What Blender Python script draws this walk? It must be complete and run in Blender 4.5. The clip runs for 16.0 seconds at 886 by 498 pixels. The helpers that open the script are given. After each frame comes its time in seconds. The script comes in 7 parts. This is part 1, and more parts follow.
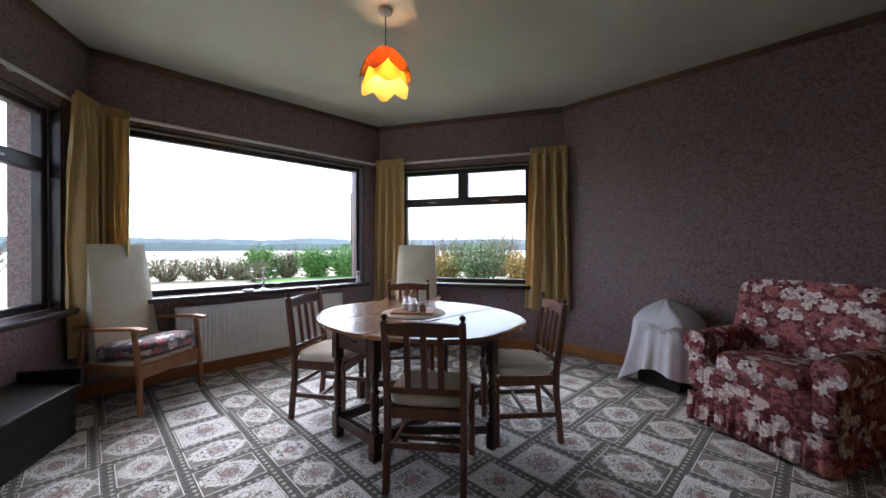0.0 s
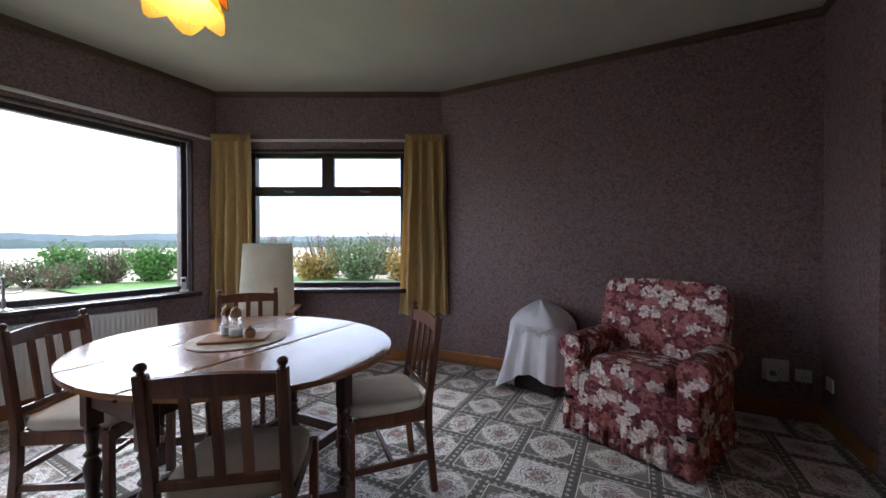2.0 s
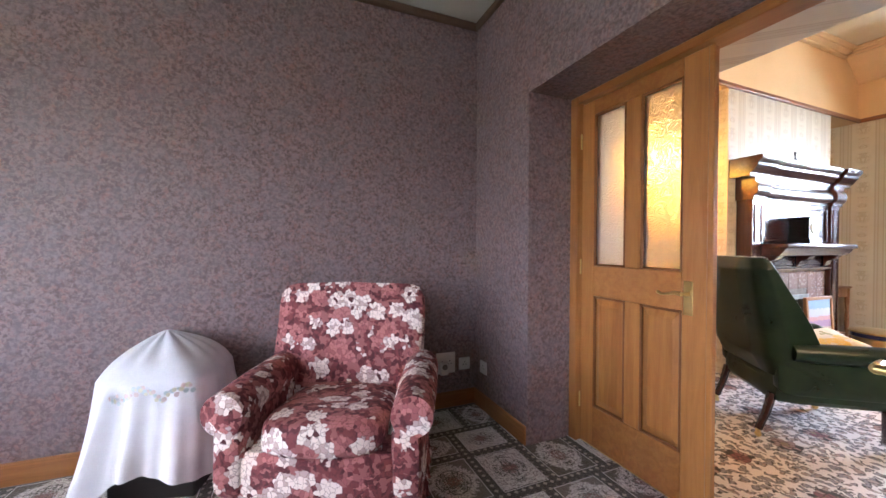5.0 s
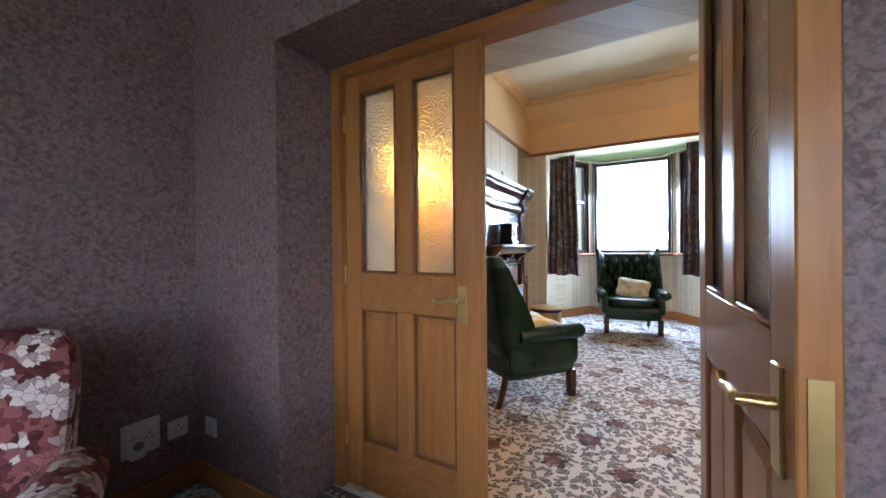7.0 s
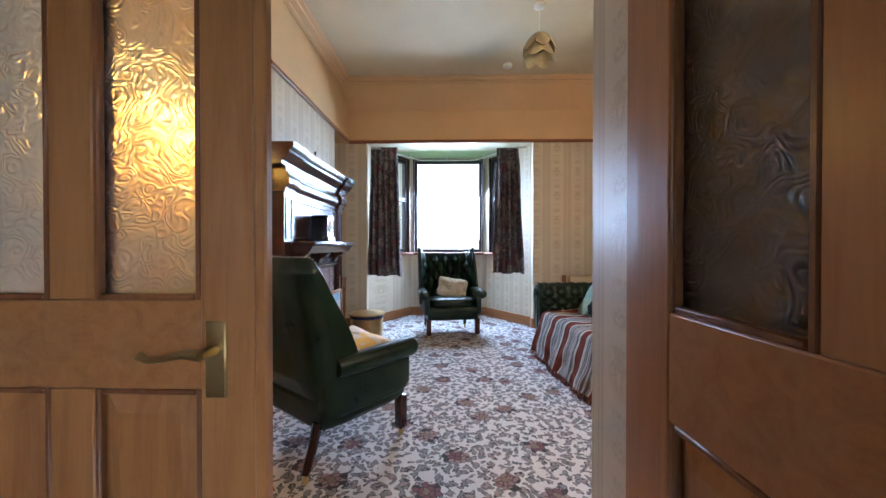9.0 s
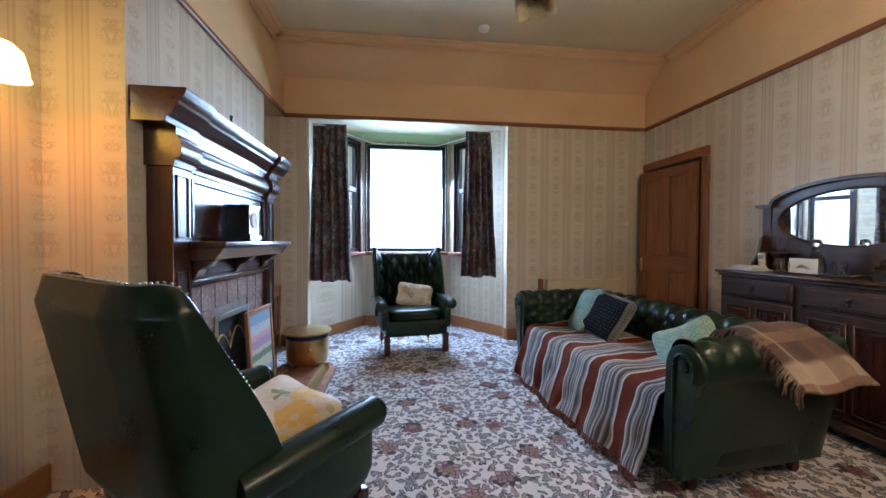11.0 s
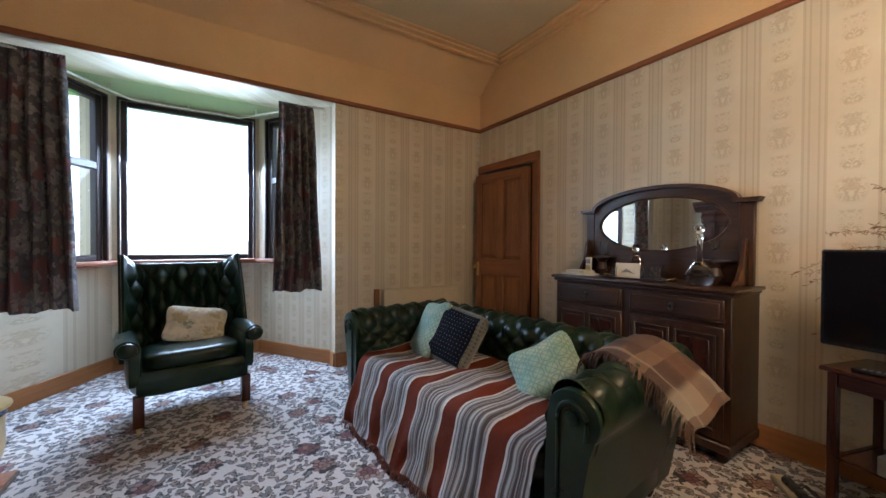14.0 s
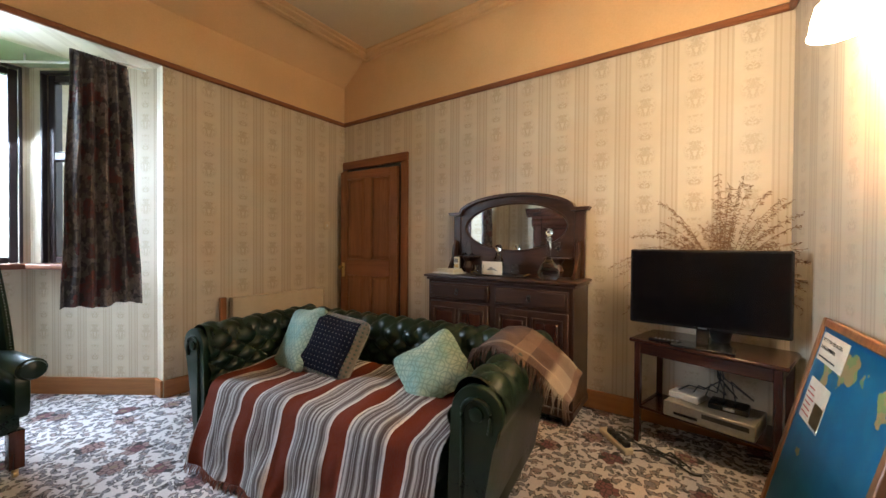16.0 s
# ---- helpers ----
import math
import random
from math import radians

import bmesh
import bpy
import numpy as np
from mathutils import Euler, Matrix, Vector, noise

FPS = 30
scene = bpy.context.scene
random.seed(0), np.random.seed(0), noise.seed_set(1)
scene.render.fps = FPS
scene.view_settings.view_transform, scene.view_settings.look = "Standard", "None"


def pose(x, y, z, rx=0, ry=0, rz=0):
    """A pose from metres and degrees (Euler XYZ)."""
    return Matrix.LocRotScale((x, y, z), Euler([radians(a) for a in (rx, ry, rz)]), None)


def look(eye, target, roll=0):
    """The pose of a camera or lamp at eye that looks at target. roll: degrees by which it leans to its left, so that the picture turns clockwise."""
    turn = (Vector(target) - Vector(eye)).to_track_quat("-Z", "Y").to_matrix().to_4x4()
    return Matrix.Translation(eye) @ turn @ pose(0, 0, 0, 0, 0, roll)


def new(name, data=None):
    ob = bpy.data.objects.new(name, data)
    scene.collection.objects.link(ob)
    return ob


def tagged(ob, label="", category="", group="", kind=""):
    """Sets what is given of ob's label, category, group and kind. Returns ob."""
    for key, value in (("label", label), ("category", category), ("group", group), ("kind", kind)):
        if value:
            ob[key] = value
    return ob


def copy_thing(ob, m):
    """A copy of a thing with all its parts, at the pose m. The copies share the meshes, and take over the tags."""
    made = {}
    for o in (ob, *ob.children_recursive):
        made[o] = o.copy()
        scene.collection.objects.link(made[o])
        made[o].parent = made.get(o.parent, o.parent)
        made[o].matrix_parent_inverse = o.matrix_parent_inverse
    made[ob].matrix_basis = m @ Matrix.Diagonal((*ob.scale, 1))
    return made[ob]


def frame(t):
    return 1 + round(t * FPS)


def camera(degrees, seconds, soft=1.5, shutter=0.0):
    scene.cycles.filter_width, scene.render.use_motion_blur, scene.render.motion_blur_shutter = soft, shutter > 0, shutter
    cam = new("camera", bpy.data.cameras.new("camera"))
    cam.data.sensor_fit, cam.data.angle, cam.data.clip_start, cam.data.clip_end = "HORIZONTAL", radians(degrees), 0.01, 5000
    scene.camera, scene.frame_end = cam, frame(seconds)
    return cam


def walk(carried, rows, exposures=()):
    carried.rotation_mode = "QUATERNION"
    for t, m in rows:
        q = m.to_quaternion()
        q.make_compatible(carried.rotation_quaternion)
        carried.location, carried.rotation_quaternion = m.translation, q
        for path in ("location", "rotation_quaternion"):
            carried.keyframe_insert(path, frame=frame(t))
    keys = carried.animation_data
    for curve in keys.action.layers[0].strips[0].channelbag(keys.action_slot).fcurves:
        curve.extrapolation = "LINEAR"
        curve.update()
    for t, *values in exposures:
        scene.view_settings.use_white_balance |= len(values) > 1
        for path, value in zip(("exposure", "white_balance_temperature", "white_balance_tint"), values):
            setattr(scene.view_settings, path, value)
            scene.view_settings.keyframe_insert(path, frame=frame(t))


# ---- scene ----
cam = camera(101.0, 16.0)
PATH = [
    (0, (0.198, 0.272, 1.198), (-1.234, 1.668, 1.194), -0.1),
    (0.5, (0.162, 0.35, 1.218), (-1.145, 1.863, 1.194), -0.2),
    (1, (0.099, 0.498, 1.231), (-1.09, 2.106, 1.2), -0.3),
    (1.5, (0.042, 0.643, 1.211), (-1.032, 2.331, 1.196), -0.0),
    (2, (-0.027, 0.786, 1.214), (-0.957, 2.557, 1.193), -0.1),
    (2.5, (-0.105, 0.932, 1.212), (-0.83, 2.796, 1.188), -0.0),
    (3, (-0.148, 1.109, 1.185), (-0.614, 3.054, 1.167), -0.0),
    (3.5, (-0.159, 1.323, 1.2), (-0.35, 3.313, 1.178), -0.0),
    (4, (-0.156, 1.49, 1.182), (-0.047, 3.487, 1.159), 0.0),
    (4.5, (-0.173, 1.642, 1.178), (0.256, 3.595, 1.155), 0.2),
    (5, (-0.175, 1.754, 1.173), (0.595, 3.6, 1.154), 0.3),
    (7.3, (0.178, 2.204, 1.182), (2.01, 3.007, 1.171), -0.4),
    (7.5, (0.232, 2.239, 1.179), (2.116, 2.911, 1.167), -0.3),
    (8, (0.377, 2.289, 1.168), (2.339, 2.676, 1.152), -0.4),
    (8.5, (0.583, 2.334, 1.177), (2.576, 2.507, 1.158), -0.2),
    (9, (0.748, 2.364, 1.167), (2.747, 2.413, 1.149), -0.0),
    (11.3, (1.642, 2.525, 1.212), (3.622, 2.248, 1.176), 0.1),
    (11.5, (1.685, 2.504, 1.212), (3.661, 2.193, 1.181), 0.0),
    (12, (1.821, 2.442, 1.22), (3.776, 2.023, 1.185), 0.0),
    (12.5, (1.964, 2.386, 1.217), (3.883, 1.824, 1.185), 0.1),
    (13, (2.081, 2.338, 1.212), (3.941, 1.603, 1.184), 0.2),
    (13.5, (2.201, 2.295, 1.213), (3.981, 1.383, 1.185), 0.3),
    (14, (2.285, 2.253, 1.226), (3.976, 1.184, 1.202), 0.3),
    (14.5, (2.349, 2.249, 1.229), (3.923, 1.014, 1.209), 0.3),
    (15, (2.411, 2.272, 1.231), (3.825, 0.858, 1.209), 0.4),
    (15.5, (2.448, 2.313, 1.23), (3.699, 0.753, 1.206), 0.4),
    (16, (2.468, 2.34, 1.233), (3.603, 0.693, 1.209), 0.4),
]
walk(cam, [(t, look(eye, target, roll)) for t, eye, target, roll in PATH],
     [(0, 1.65, 5600, 14), (3.0, 1.6, 5650, 13), (3.6, 1.9, 5650, 13), (4.1, 2.9, 5600, 14), (4.5, 3.5, 5550, 15), (5.0, 3.55, 5550, 15), (6.0, 3.1, 5450, 12),
      (7.3, 2.75, 5100, 8), (8.0, 2.65, 5000, 8), (9.2, 2.5, 4850, 9), (11.3, 2.25, 4700, 8), (13.0, 2.22, 4850, 8), (14.5, 2.1, 5250, 8), (16.0, 2.5, 5600, 8)])

# ---------- light ----------
SUN_ELEV, SUN_TURN = radians(40), radians(250)
world = bpy.data.worlds.new("sky")
scene.world = world
world.use_nodes = True
wn = world.node_tree
sky = wn.nodes.new("ShaderNodeTexSky")
sky.sky_type, sky.sun_disc, sky.sun_elevation, sky.sun_rotation = "NISHITA", False, SUN_ELEV, SUN_TURN
sky.air_density, sky.dust_density, sky.ozone_density = 1.0, 1.5, 1.0
cloud = wn.nodes.new("ShaderNodeHueSaturation")
cloud.inputs["Saturation"].default_value = 0.42
wn.links.new(sky.outputs[0], cloud.inputs["Color"])
wn.links.new(cloud.outputs[0], wn.nodes["Background"].inputs[0])
wn.nodes["Background"].inputs[1].default_value = 0.15
sun = new("sun", bpy.data.lights.new("sun", "SUN"))
sun.data.energy, sun.data.angle, sun.data.color = 1.45, radians(40), (1.0, 0.97, 0.93)
sun.matrix_world = pose(0, 0, 30, 90 - math.degrees(SUN_ELEV), 0, 250)

# ---------- shader helpers ----------


class V:
    """A value in a shader, with arithmetic."""

    def __init__(self, m, s):
        self.m, self.s = m, s

    def op(self, kind, *others):
        n = self.m.nt.nodes.new("ShaderNodeMath")
        n.operation = kind
        for i, o in enumerate((self, *others)):
            if isinstance(o, V):
                self.m.nt.links.new(o.s, n.inputs[i])
            else:
                n.inputs[i].default_value = o
        return V(self.m, n.outputs[0])

    def __add__(self, o): return self.op("ADD", o)
    def __sub__(self, o): return self.op("SUBTRACT", o)
    def __mul__(self, o): return self.op("MULTIPLY", o)
    def __truediv__(self, o): return self.op("DIVIDE", o)
    def lt(self, o): return self.op("LESS_THAN", o)
    def gt(self, o): return self.op("GREATER_THAN", o)
    def mod(self, o): return self.op("FLOORED_MODULO", o)
    def floor(self): return self.op("FLOOR")
    def fract(self): return self.op("FRACT")
    def abs(self): return self.op("ABSOLUTE")
    def sin(self): return self.op("SINE")
    def max(self, o): return self.op("MAXIMUM", o)
    def min(self, o): return self.op("MINIMUM", o)
    def pow(self, o): return self.op("POWER", o)
    def inv(self): return (self * -1.0) + 1.0

    def ramp(self, lo, hi, a=0.0, b=1.0):
        n = self.m.nt.nodes.new("ShaderNodeMapRange")
        n.interpolation_type = "SMOOTHSTEP"
        self.m.nt.links.new(self.s, n.inputs[0])
        for i, v in ((1, lo), (2, hi), (3, a), (4, b)):
            n.inputs[i].default_value = v
        return V(self.m, n.outputs[0])


class Mat:
    """A node material under construction."""

    def __init__(self, name, rough=0.6, metal=0.0):
        self.mat = bpy.data.materials.new(name)
        self.mat.use_nodes = True
        self.nt = self.mat.node_tree
        self.b = self.nt.nodes["Principled BSDF"]
        self.b.inputs["Roughness"].default_value = rough
        self.b.inputs["Metallic"].default_value = metal

    def link(self, a, name):
        if isinstance(a, V):
            a = a.s
        self.nt.links.new(a, self.b.inputs[name])
        return self

    def value(self, name, v):
        self.b.inputs[name].default_value = v
        return self

    def place(self, local=True, scale=(1, 1, 1), turn=(0, 0, 0)):
        if local:
            s = self.nt.nodes.new("ShaderNodeTexCoord").outputs["Object"]
        else:
            s = self.nt.nodes.new("ShaderNodeNewGeometry").outputs["Position"]
        n = self.nt.nodes.new("ShaderNodeMapping")
        n.inputs["Scale"].default_value = scale
        n.inputs["Rotation"].default_value = [radians(a) for a in turn]
        self.nt.links.new(s, n.inputs["Vector"])
        return n.outputs[0]

    def xyz(self, vec):
        n = self.nt.nodes.new("ShaderNodeSeparateXYZ")
        self.nt.links.new(vec, n.inputs[0])
        return [V(self, o) for o in n.outputs]

    def join(self, x, y, z=0.0):
        n = self.nt.nodes.new("ShaderNodeCombineXYZ")
        for i, v in enumerate((x, y, z)):
            if isinstance(v, V):
                self.nt.links.new(v.s, n.inputs[i])
            else:
                n.inputs[i].default_value = v
        return n.outputs[0]

    def noise(self, vec, scale, detail=4.0, rough=0.55, distort=0.0):
        n = self.nt.nodes.new("ShaderNodeTexNoise")
        n.inputs["Scale"].default_value, n.inputs["Detail"].default_value = scale, detail
        n.inputs["Roughness"].default_value, n.inputs["Distortion"].default_value = rough, distort
        self.nt.links.new(vec, n.inputs["Vector"])
        return V(self, n.outputs[0])

    def cells(self, vec, scale, feature="F1", out="Distance", rand=1.0, flat=False):
        n = self.nt.nodes.new("ShaderNodeTexVoronoi")
        n.voronoi_dimensions = "2D" if flat else "3D"
        n.feature = feature
        n.inputs["Scale"].default_value, n.inputs["Randomness"].default_value = scale, rand
        self.nt.links.new(vec, n.inputs["Vector"])
        return V(self, n.outputs[out])

    def hash(self, vec):
        n = self.nt.nodes.new("ShaderNodeTexWhiteNoise")
        n.noise_dimensions = "3D"
        self.nt.links.new(vec, n.inputs["Vector"])
        return V(self, n.outputs[0])

    def mix(self, f, a, b):
        n = self.nt.nodes.new("ShaderNodeMix")
        n.data_type = "RGBA"
        if isinstance(f, V):
            self.nt.links.new(f.s, n.inputs["Factor"])
        else:
            n.inputs["Factor"].default_value = f
        for k, v in ((6, a), (7, b)):
            if isinstance(v, tuple):
                n.inputs[k].default_value = (*v, 1)
            else:
                self.nt.links.new(v, n.inputs[k])
        return n.outputs[2]

    def bump(self, h, strength=0.3, dist=0.01):
        n = self.nt.nodes.new("ShaderNodeBump")
        n.inputs["Strength"].default_value, n.inputs["Distance"].default_value = strength, dist
        self.nt.links.new(h.s, n.inputs["Height"])
        self.nt.links.new(n.outputs[0], self.b.inputs["Normal"])
        return self

    def done(self, colour):
        self.nt.links.new(colour, self.b.inputs["Base Color"])
        return self.mat


def surf(name, a, b, scale=6.0, rough=0.6, metal=0.0, bump=0.15, fine=60.0, stretch=(1, 1, 1), coat=0.0, local=True):
    """Two colours mixed by coarse and fine noise, with relief from the fine one."""
    m = Mat(name, rough, metal)
    p = m.place(local, stretch)
    c, f = m.noise(p, scale, 5), m.noise(p, fine, 3)
    m.value("Coat Weight", coat)
    m.link((f * 0.3) + (rough - 0.15), "Roughness")
    m.bump(f, bump, 0.006)
    return m.done(m.mix(((c * 0.7) + (f * 0.3)).ramp(0.35, 0.65), a, b))


def wood(name, a, b, rough=0.4, along="z", coat=0.2, scale=1.0):
    m = Mat(name, rough)
    st = {"x": (0.9, 14, 14), "y": (14, 0.9, 14), "z": (14, 14, 0.9)}[along]
    p = m.place(True, st)
    rnd = V(m, m.nt.nodes.new("ShaderNodeObjectInfo").outputs["Random"])
    g = m.noise(p, 1.6 * scale, 6, 0.6, 1.2)
    f = m.noise(p, 14 * scale, 3, 0.6)
    w = m.noise(m.place(True), 3.0, 3)
    m.value("Coat Weight", coat).value("Coat Roughness", 0.25).value("Specular IOR Level", 0.3)
    m.link((f * 0.2) + (w * 0.15) + (rough - 0.17), "Roughness")
    m.bump(f, 0.05, 0.002)
    return m.done(m.mix(((g * 0.65) + (f * 0.2) + (rnd * 0.12) + (w * 0.1)).ramp(0.32, 0.72), a, b))


# ---------- materials ----------
m = Mat("mauve_wallpaper", 0.55)
p = m.place(False)
n1, n2, n3 = m.noise(p, 54, 6, 0.66, 0.5), m.noise(p, 38, 5, 0.6, 0.8), m.noise(p, 13, 4)
c = m.mix(n1.ramp(0.38, 0.62), (0.122, 0.080, 0.078), (0.275, 0.20, 0.198))
c = m.mix(n2.ramp(0.52, 0.64) * 0.6, c, (0.29, 0.155, 0.14))
c = m.mix(n3.ramp(0.45, 0.6) * 0.35, c, (0.20, 0.17, 0.19))
m.bump(n1 + n2, 0.25, 0.004)
m.link((n2 * 0.2) + 0.4, "Roughness")
WALL_D = m.done(c)

m = Mat("cream_striped_wallpaper", 0.5)
x, y, z = m.xyz(m.place(False))
u = ((x + y) / 0.29).fract()
v = (z / 0.34).fract()
line = ((u - 0.5).abs() - 0.34).abs().lt(0.022).max(((u - 0.5).abs() - 0.43).abs().lt(0.016))
du, dv = (u - 0.5) * 0.29, (v - 0.5) * 0.34
rad = ((du * du * 1.6) + (dv * dv)).pow(0.5)
wave = m.noise(m.join((u - 0.5).abs() * 0.29, v * 0.34), 38, 4, 0.6, 1.5)
medal = ((rad + (wave * 0.06)).ramp(0.085, 0.125, 1.0, 0.0) * wave.ramp(0.38, 0.58)).max((dv.abs() - 0.135).abs().ramp(0.015, 0.04, 1.0, 0.0) * du.abs().ramp(0.03, 0.055, 1.0, 0.0) * wave.ramp(0.42, 0.58))
grain = m.noise(m.place(False), 160, 2)
stain = m.noise(m.place(False), 1.7, 4)
band = (u - 0.5).abs().gt(0.34)
c = m.mix(stain.ramp(0.35, 0.7), (0.60, 0.53, 0.41), (0.54, 0.46, 0.34))
c = m.mix(band * 0.45, c, (0.47, 0.39, 0.28))
c = m.mix(line * 0.42, c, (0.36, 0.28, 0.18))
c = m.mix(medal * 0.8, c, (0.43, 0.35, 0.235))
m.link((medal * -0.14) + (grain * 0.15) + 0.42, "Roughness")
m.bump(grain + medal, 0.12, 0.003)
WALL_S = m.done(c)

m = Mat("panelled_patterned_carpet", 0.95)
x, y, z = m.xyz(m.place(False))
T = 0.64
gx, gy = x / T, y / T
row = gy.floor()
gx = gx + (row * 0.37)
col = gx.floor()
h1, h2 = m.hash(m.join(col, row, 1.0)), m.hash(m.join(col, row, 7.0))
fx, fy = gx.fract(), gy.fract()
wide = (h1 * 0.20) + 0.44
inx, iny = fx.lt(wide), fy.lt((h2 * 0.16) + 0.46)
wy = (h2 * 0.16) + 0.46
# local place inside the panel and its size
cx = (inx * (fx / wide)) + (inx.inv() * ((fx - wide) / (wide.inv())))
cy = (iny * (fy / wy)) + (iny.inv() * ((fy - wy) / (wy.inv())))
sx = ((inx * wide) + (inx.inv() * wide.inv())) * T
sy = ((iny * wy) + (iny.inv() * wy.inv())) * T
ex, ey = ((cx - 0.5).abs().inv() - 0.5) * sx, ((cy - 0.5).abs().inv() - 0.5) * sy
edge = ex.min(ey)
kind = m.hash(m.join((col * 2.0) + inx, (row * 2.0) + iny, 3.0))
lx, ly = (cx - 0.5) * 2.0, (cy - 0.5) * 2.0
r = ((lx * lx) + (ly * ly)).pow(0.5)
sym = m.join(lx.abs() * sx, ly.abs() * sy, kind * 9.0)
fig = m.noise(sym, 21, 3, 0.6, 1.6)
fig2 = m.noise(sym, 60, 2, 0.6, 0.5)
tuft = m.noise(m.place(False), 420, 2)
mid, pale, warm = (0.19, 0.165, 0.13), (0.84, 0.82, 0.79), (0.26, 0.13, 0.11)
c = m.mix(kind.gt(0.30), mid, (0.10, 0.085, 0.062))
star = ((lx.abs() + ly.abs()) * 0.4) + (r * 0.6) + ((fig - 0.5) * 0.75)
boxy = (lx.abs().max(ly.abs()) * 1.02) + ((fig - 0.5) * 0.16)
full = kind.gt(0.62)
shape = (full * boxy) + (full.inv() * star)
c = m.mix(shape.lt(0.80), c, pale)
c = m.mix(shape.lt(0.78) * fig2.gt(0.54) * 0.8, c, mid)
c = m.mix(star.lt(0.66) * fig.gt(0.50), c, (0.085, 0.075, 0.058))
c = m.mix(star.lt(0.60) * fig2.gt(0.58), c, pale)
c = m.mix(star.lt(0.26) * fig2.gt(0.45), c, warm)
bead = ((x / 0.042).fract() - 0.5).abs() + ((y / 0.042).fract() - 0.5).abs()
c = m.mix(edge.lt(0.034), c, pale)
c = m.mix(edge.lt(0.029), c, (0.050, 0.042, 0.032))
c = m.mix(edge.lt(0.024) * bead.lt(0.30), c, (0.50, 0.46, 0.38))
c = m.mix(tuft.ramp(0.35, 0.65) * 0.25, c, (0.07, 0.06, 0.05))
m.bump(tuft, 0.6, 0.006)
m.value("Sheen Weight", 0.3)
CARPET_D = m.done(c)

m = Mat("floral_leaf_carpet", 0.95)
p = m.place(False)
wob, wob2 = m.noise(p, 17, 2), m.noise(m.place(False, (1, 1, 1), (0, 0, 90)), 17, 2)
x, y, z = m.xyz(p)
q = m.join(x + (wob * 0.11), y + (wob2 * 0.11))
leaf = m.cells(q, 23, "F1", "Distance", 0.9, True)
lr, lg, lb = m.xyz(m.cells(q, 23, "F1", "Color", 0.9, True).s)
vein = m.cells(q, 46, "DISTANCE_TO_EDGE", flat=True)
petal = m.noise(p, 46, 3, 0.6, 0.6)
tuft = m.noise(p, 420, 2)
cream, grey, deep = (0.64, 0.60, 0.60), (0.21, 0.205, 0.235), (0.035, 0.030, 0.034)
span = leaf + (petal * 0.3) + (lb * 0.10)
leafy = span.lt(0.62) * lr.gt(0.06)
c = m.mix(leafy, cream, m.mix(lg.gt(0.62), grey, (0.30, 0.235, 0.225)))
c = m.mix(leafy * span.gt(0.475), c, deep)
c = m.mix(leafy * vein.lt(0.05) * 0.6, c, (0.34, 0.31, 0.30))
# flower heads made of whole petals
pc = m.cells(p, 34, "F1", "Position", 0.9, True)
ring = m.cells(pc.s, 2.9, "F1", "Distance", 0.8, True)
fk, fg, fb = m.xyz(m.cells(pc.s, 2.9, "F1", "Color", 0.8, True).s)
gap = m.cells(p, 34, "DISTANCE_TO_EDGE", "Distance", 0.9, True)
head = ring.lt(0.17)
c = m.mix(ring.lt(0.195), c, deep)
c = m.mix(head, c, m.mix(fk.gt(0.45), (0.17, 0.065, 0.075), (0.26, 0.16, 0.15)))
c = m.mix(head * ring.gt(0.11) * fg.gt(0.3), c, (0.31, 0.21, 0.20))
c = m.mix(head * gap.lt(0.10), c, (0.06, 0.025, 0.028))
c = m.mix(ring.lt(0.045), c, (0.22, 0.15, 0.10))
c = m.mix(tuft.ramp(0.35, 0.65) * 0.25, c, (0.12, 0.105, 0.10))
m.bump(tuft, 0.6, 0.006)
CARPET_S = m.done(c)

CEIL_D = surf("old_white_ceiling_paint", (0.56, 0.555, 0.49), (0.50, 0.495, 0.44), 2.0, 0.7, 0, 0.1, 90, local=False)
CEIL_S = surf("cream_ceiling_paint", (0.58, 0.48, 0.31), (0.53, 0.43, 0.27), 1.5, 0.7, 0, 0.06, 90, local=False)
FRIEZE = surf("buff_frieze_paint", (0.68, 0.46, 0.235), (0.62, 0.41, 0.20), 1.5, 0.65, 0, 0.06, 90, local=False)
PALE_SOFFIT = surf("pale_green_soffit_paint", (0.36, 0.40, 0.25), (0.33, 0.36, 0.23), 1.5, 0.65, 0, 0.06, 90, local=False)
PINE = wood("varnished_pine", (0.28, 0.105, 0.026), (0.41, 0.18, 0.05), 0.36, "z", 0.3)
PINE_X = wood("varnished_pine_rail", (0.27, 0.10, 0.026), (0.39, 0.17, 0.048), 0.36, "y", 0.3)
PINE_B = wood("varnished_pine_board", (0.26, 0.105, 0.032), (0.38, 0.165, 0.052), 0.42, "x", 0.2)
RED_WOOD = wood("red_brown_door_wood", (0.17, 0.062, 0.022), (0.28, 0.115, 0.042), 0.4, "z", 0.3)
RED_WOOD_X = wood("red_brown_rail_wood", (0.17, 0.062, 0.024), (0.26, 0.10, 0.038), 0.42, "x", 0.2)
DARK_FRAME = surf("dark_brown_window_frame", (0.022, 0.014, 0.016), (0.038, 0.024, 0.026), 8, 0.35, 0, 0.05, 80)
DARK_SILL = wood("dark_stained_sill", (0.020, 0.011, 0.009), (0.045, 0.024, 0.018), 0.38, "x", 0.3)
m = Mat("clear_glass", 0.0)
m.value("Transmission Weight", 1.0).value("IOR", 1.02).value("Base Color", (1, 1, 1, 1))
GLASS = m.mat
m = Mat("cut_crystal", 0.02)
m.value("Transmission Weight", 1.0).value("IOR", 1.33).value("Base Color", (0.95, 0.97, 0.97, 1))
CRYSTAL = m.mat
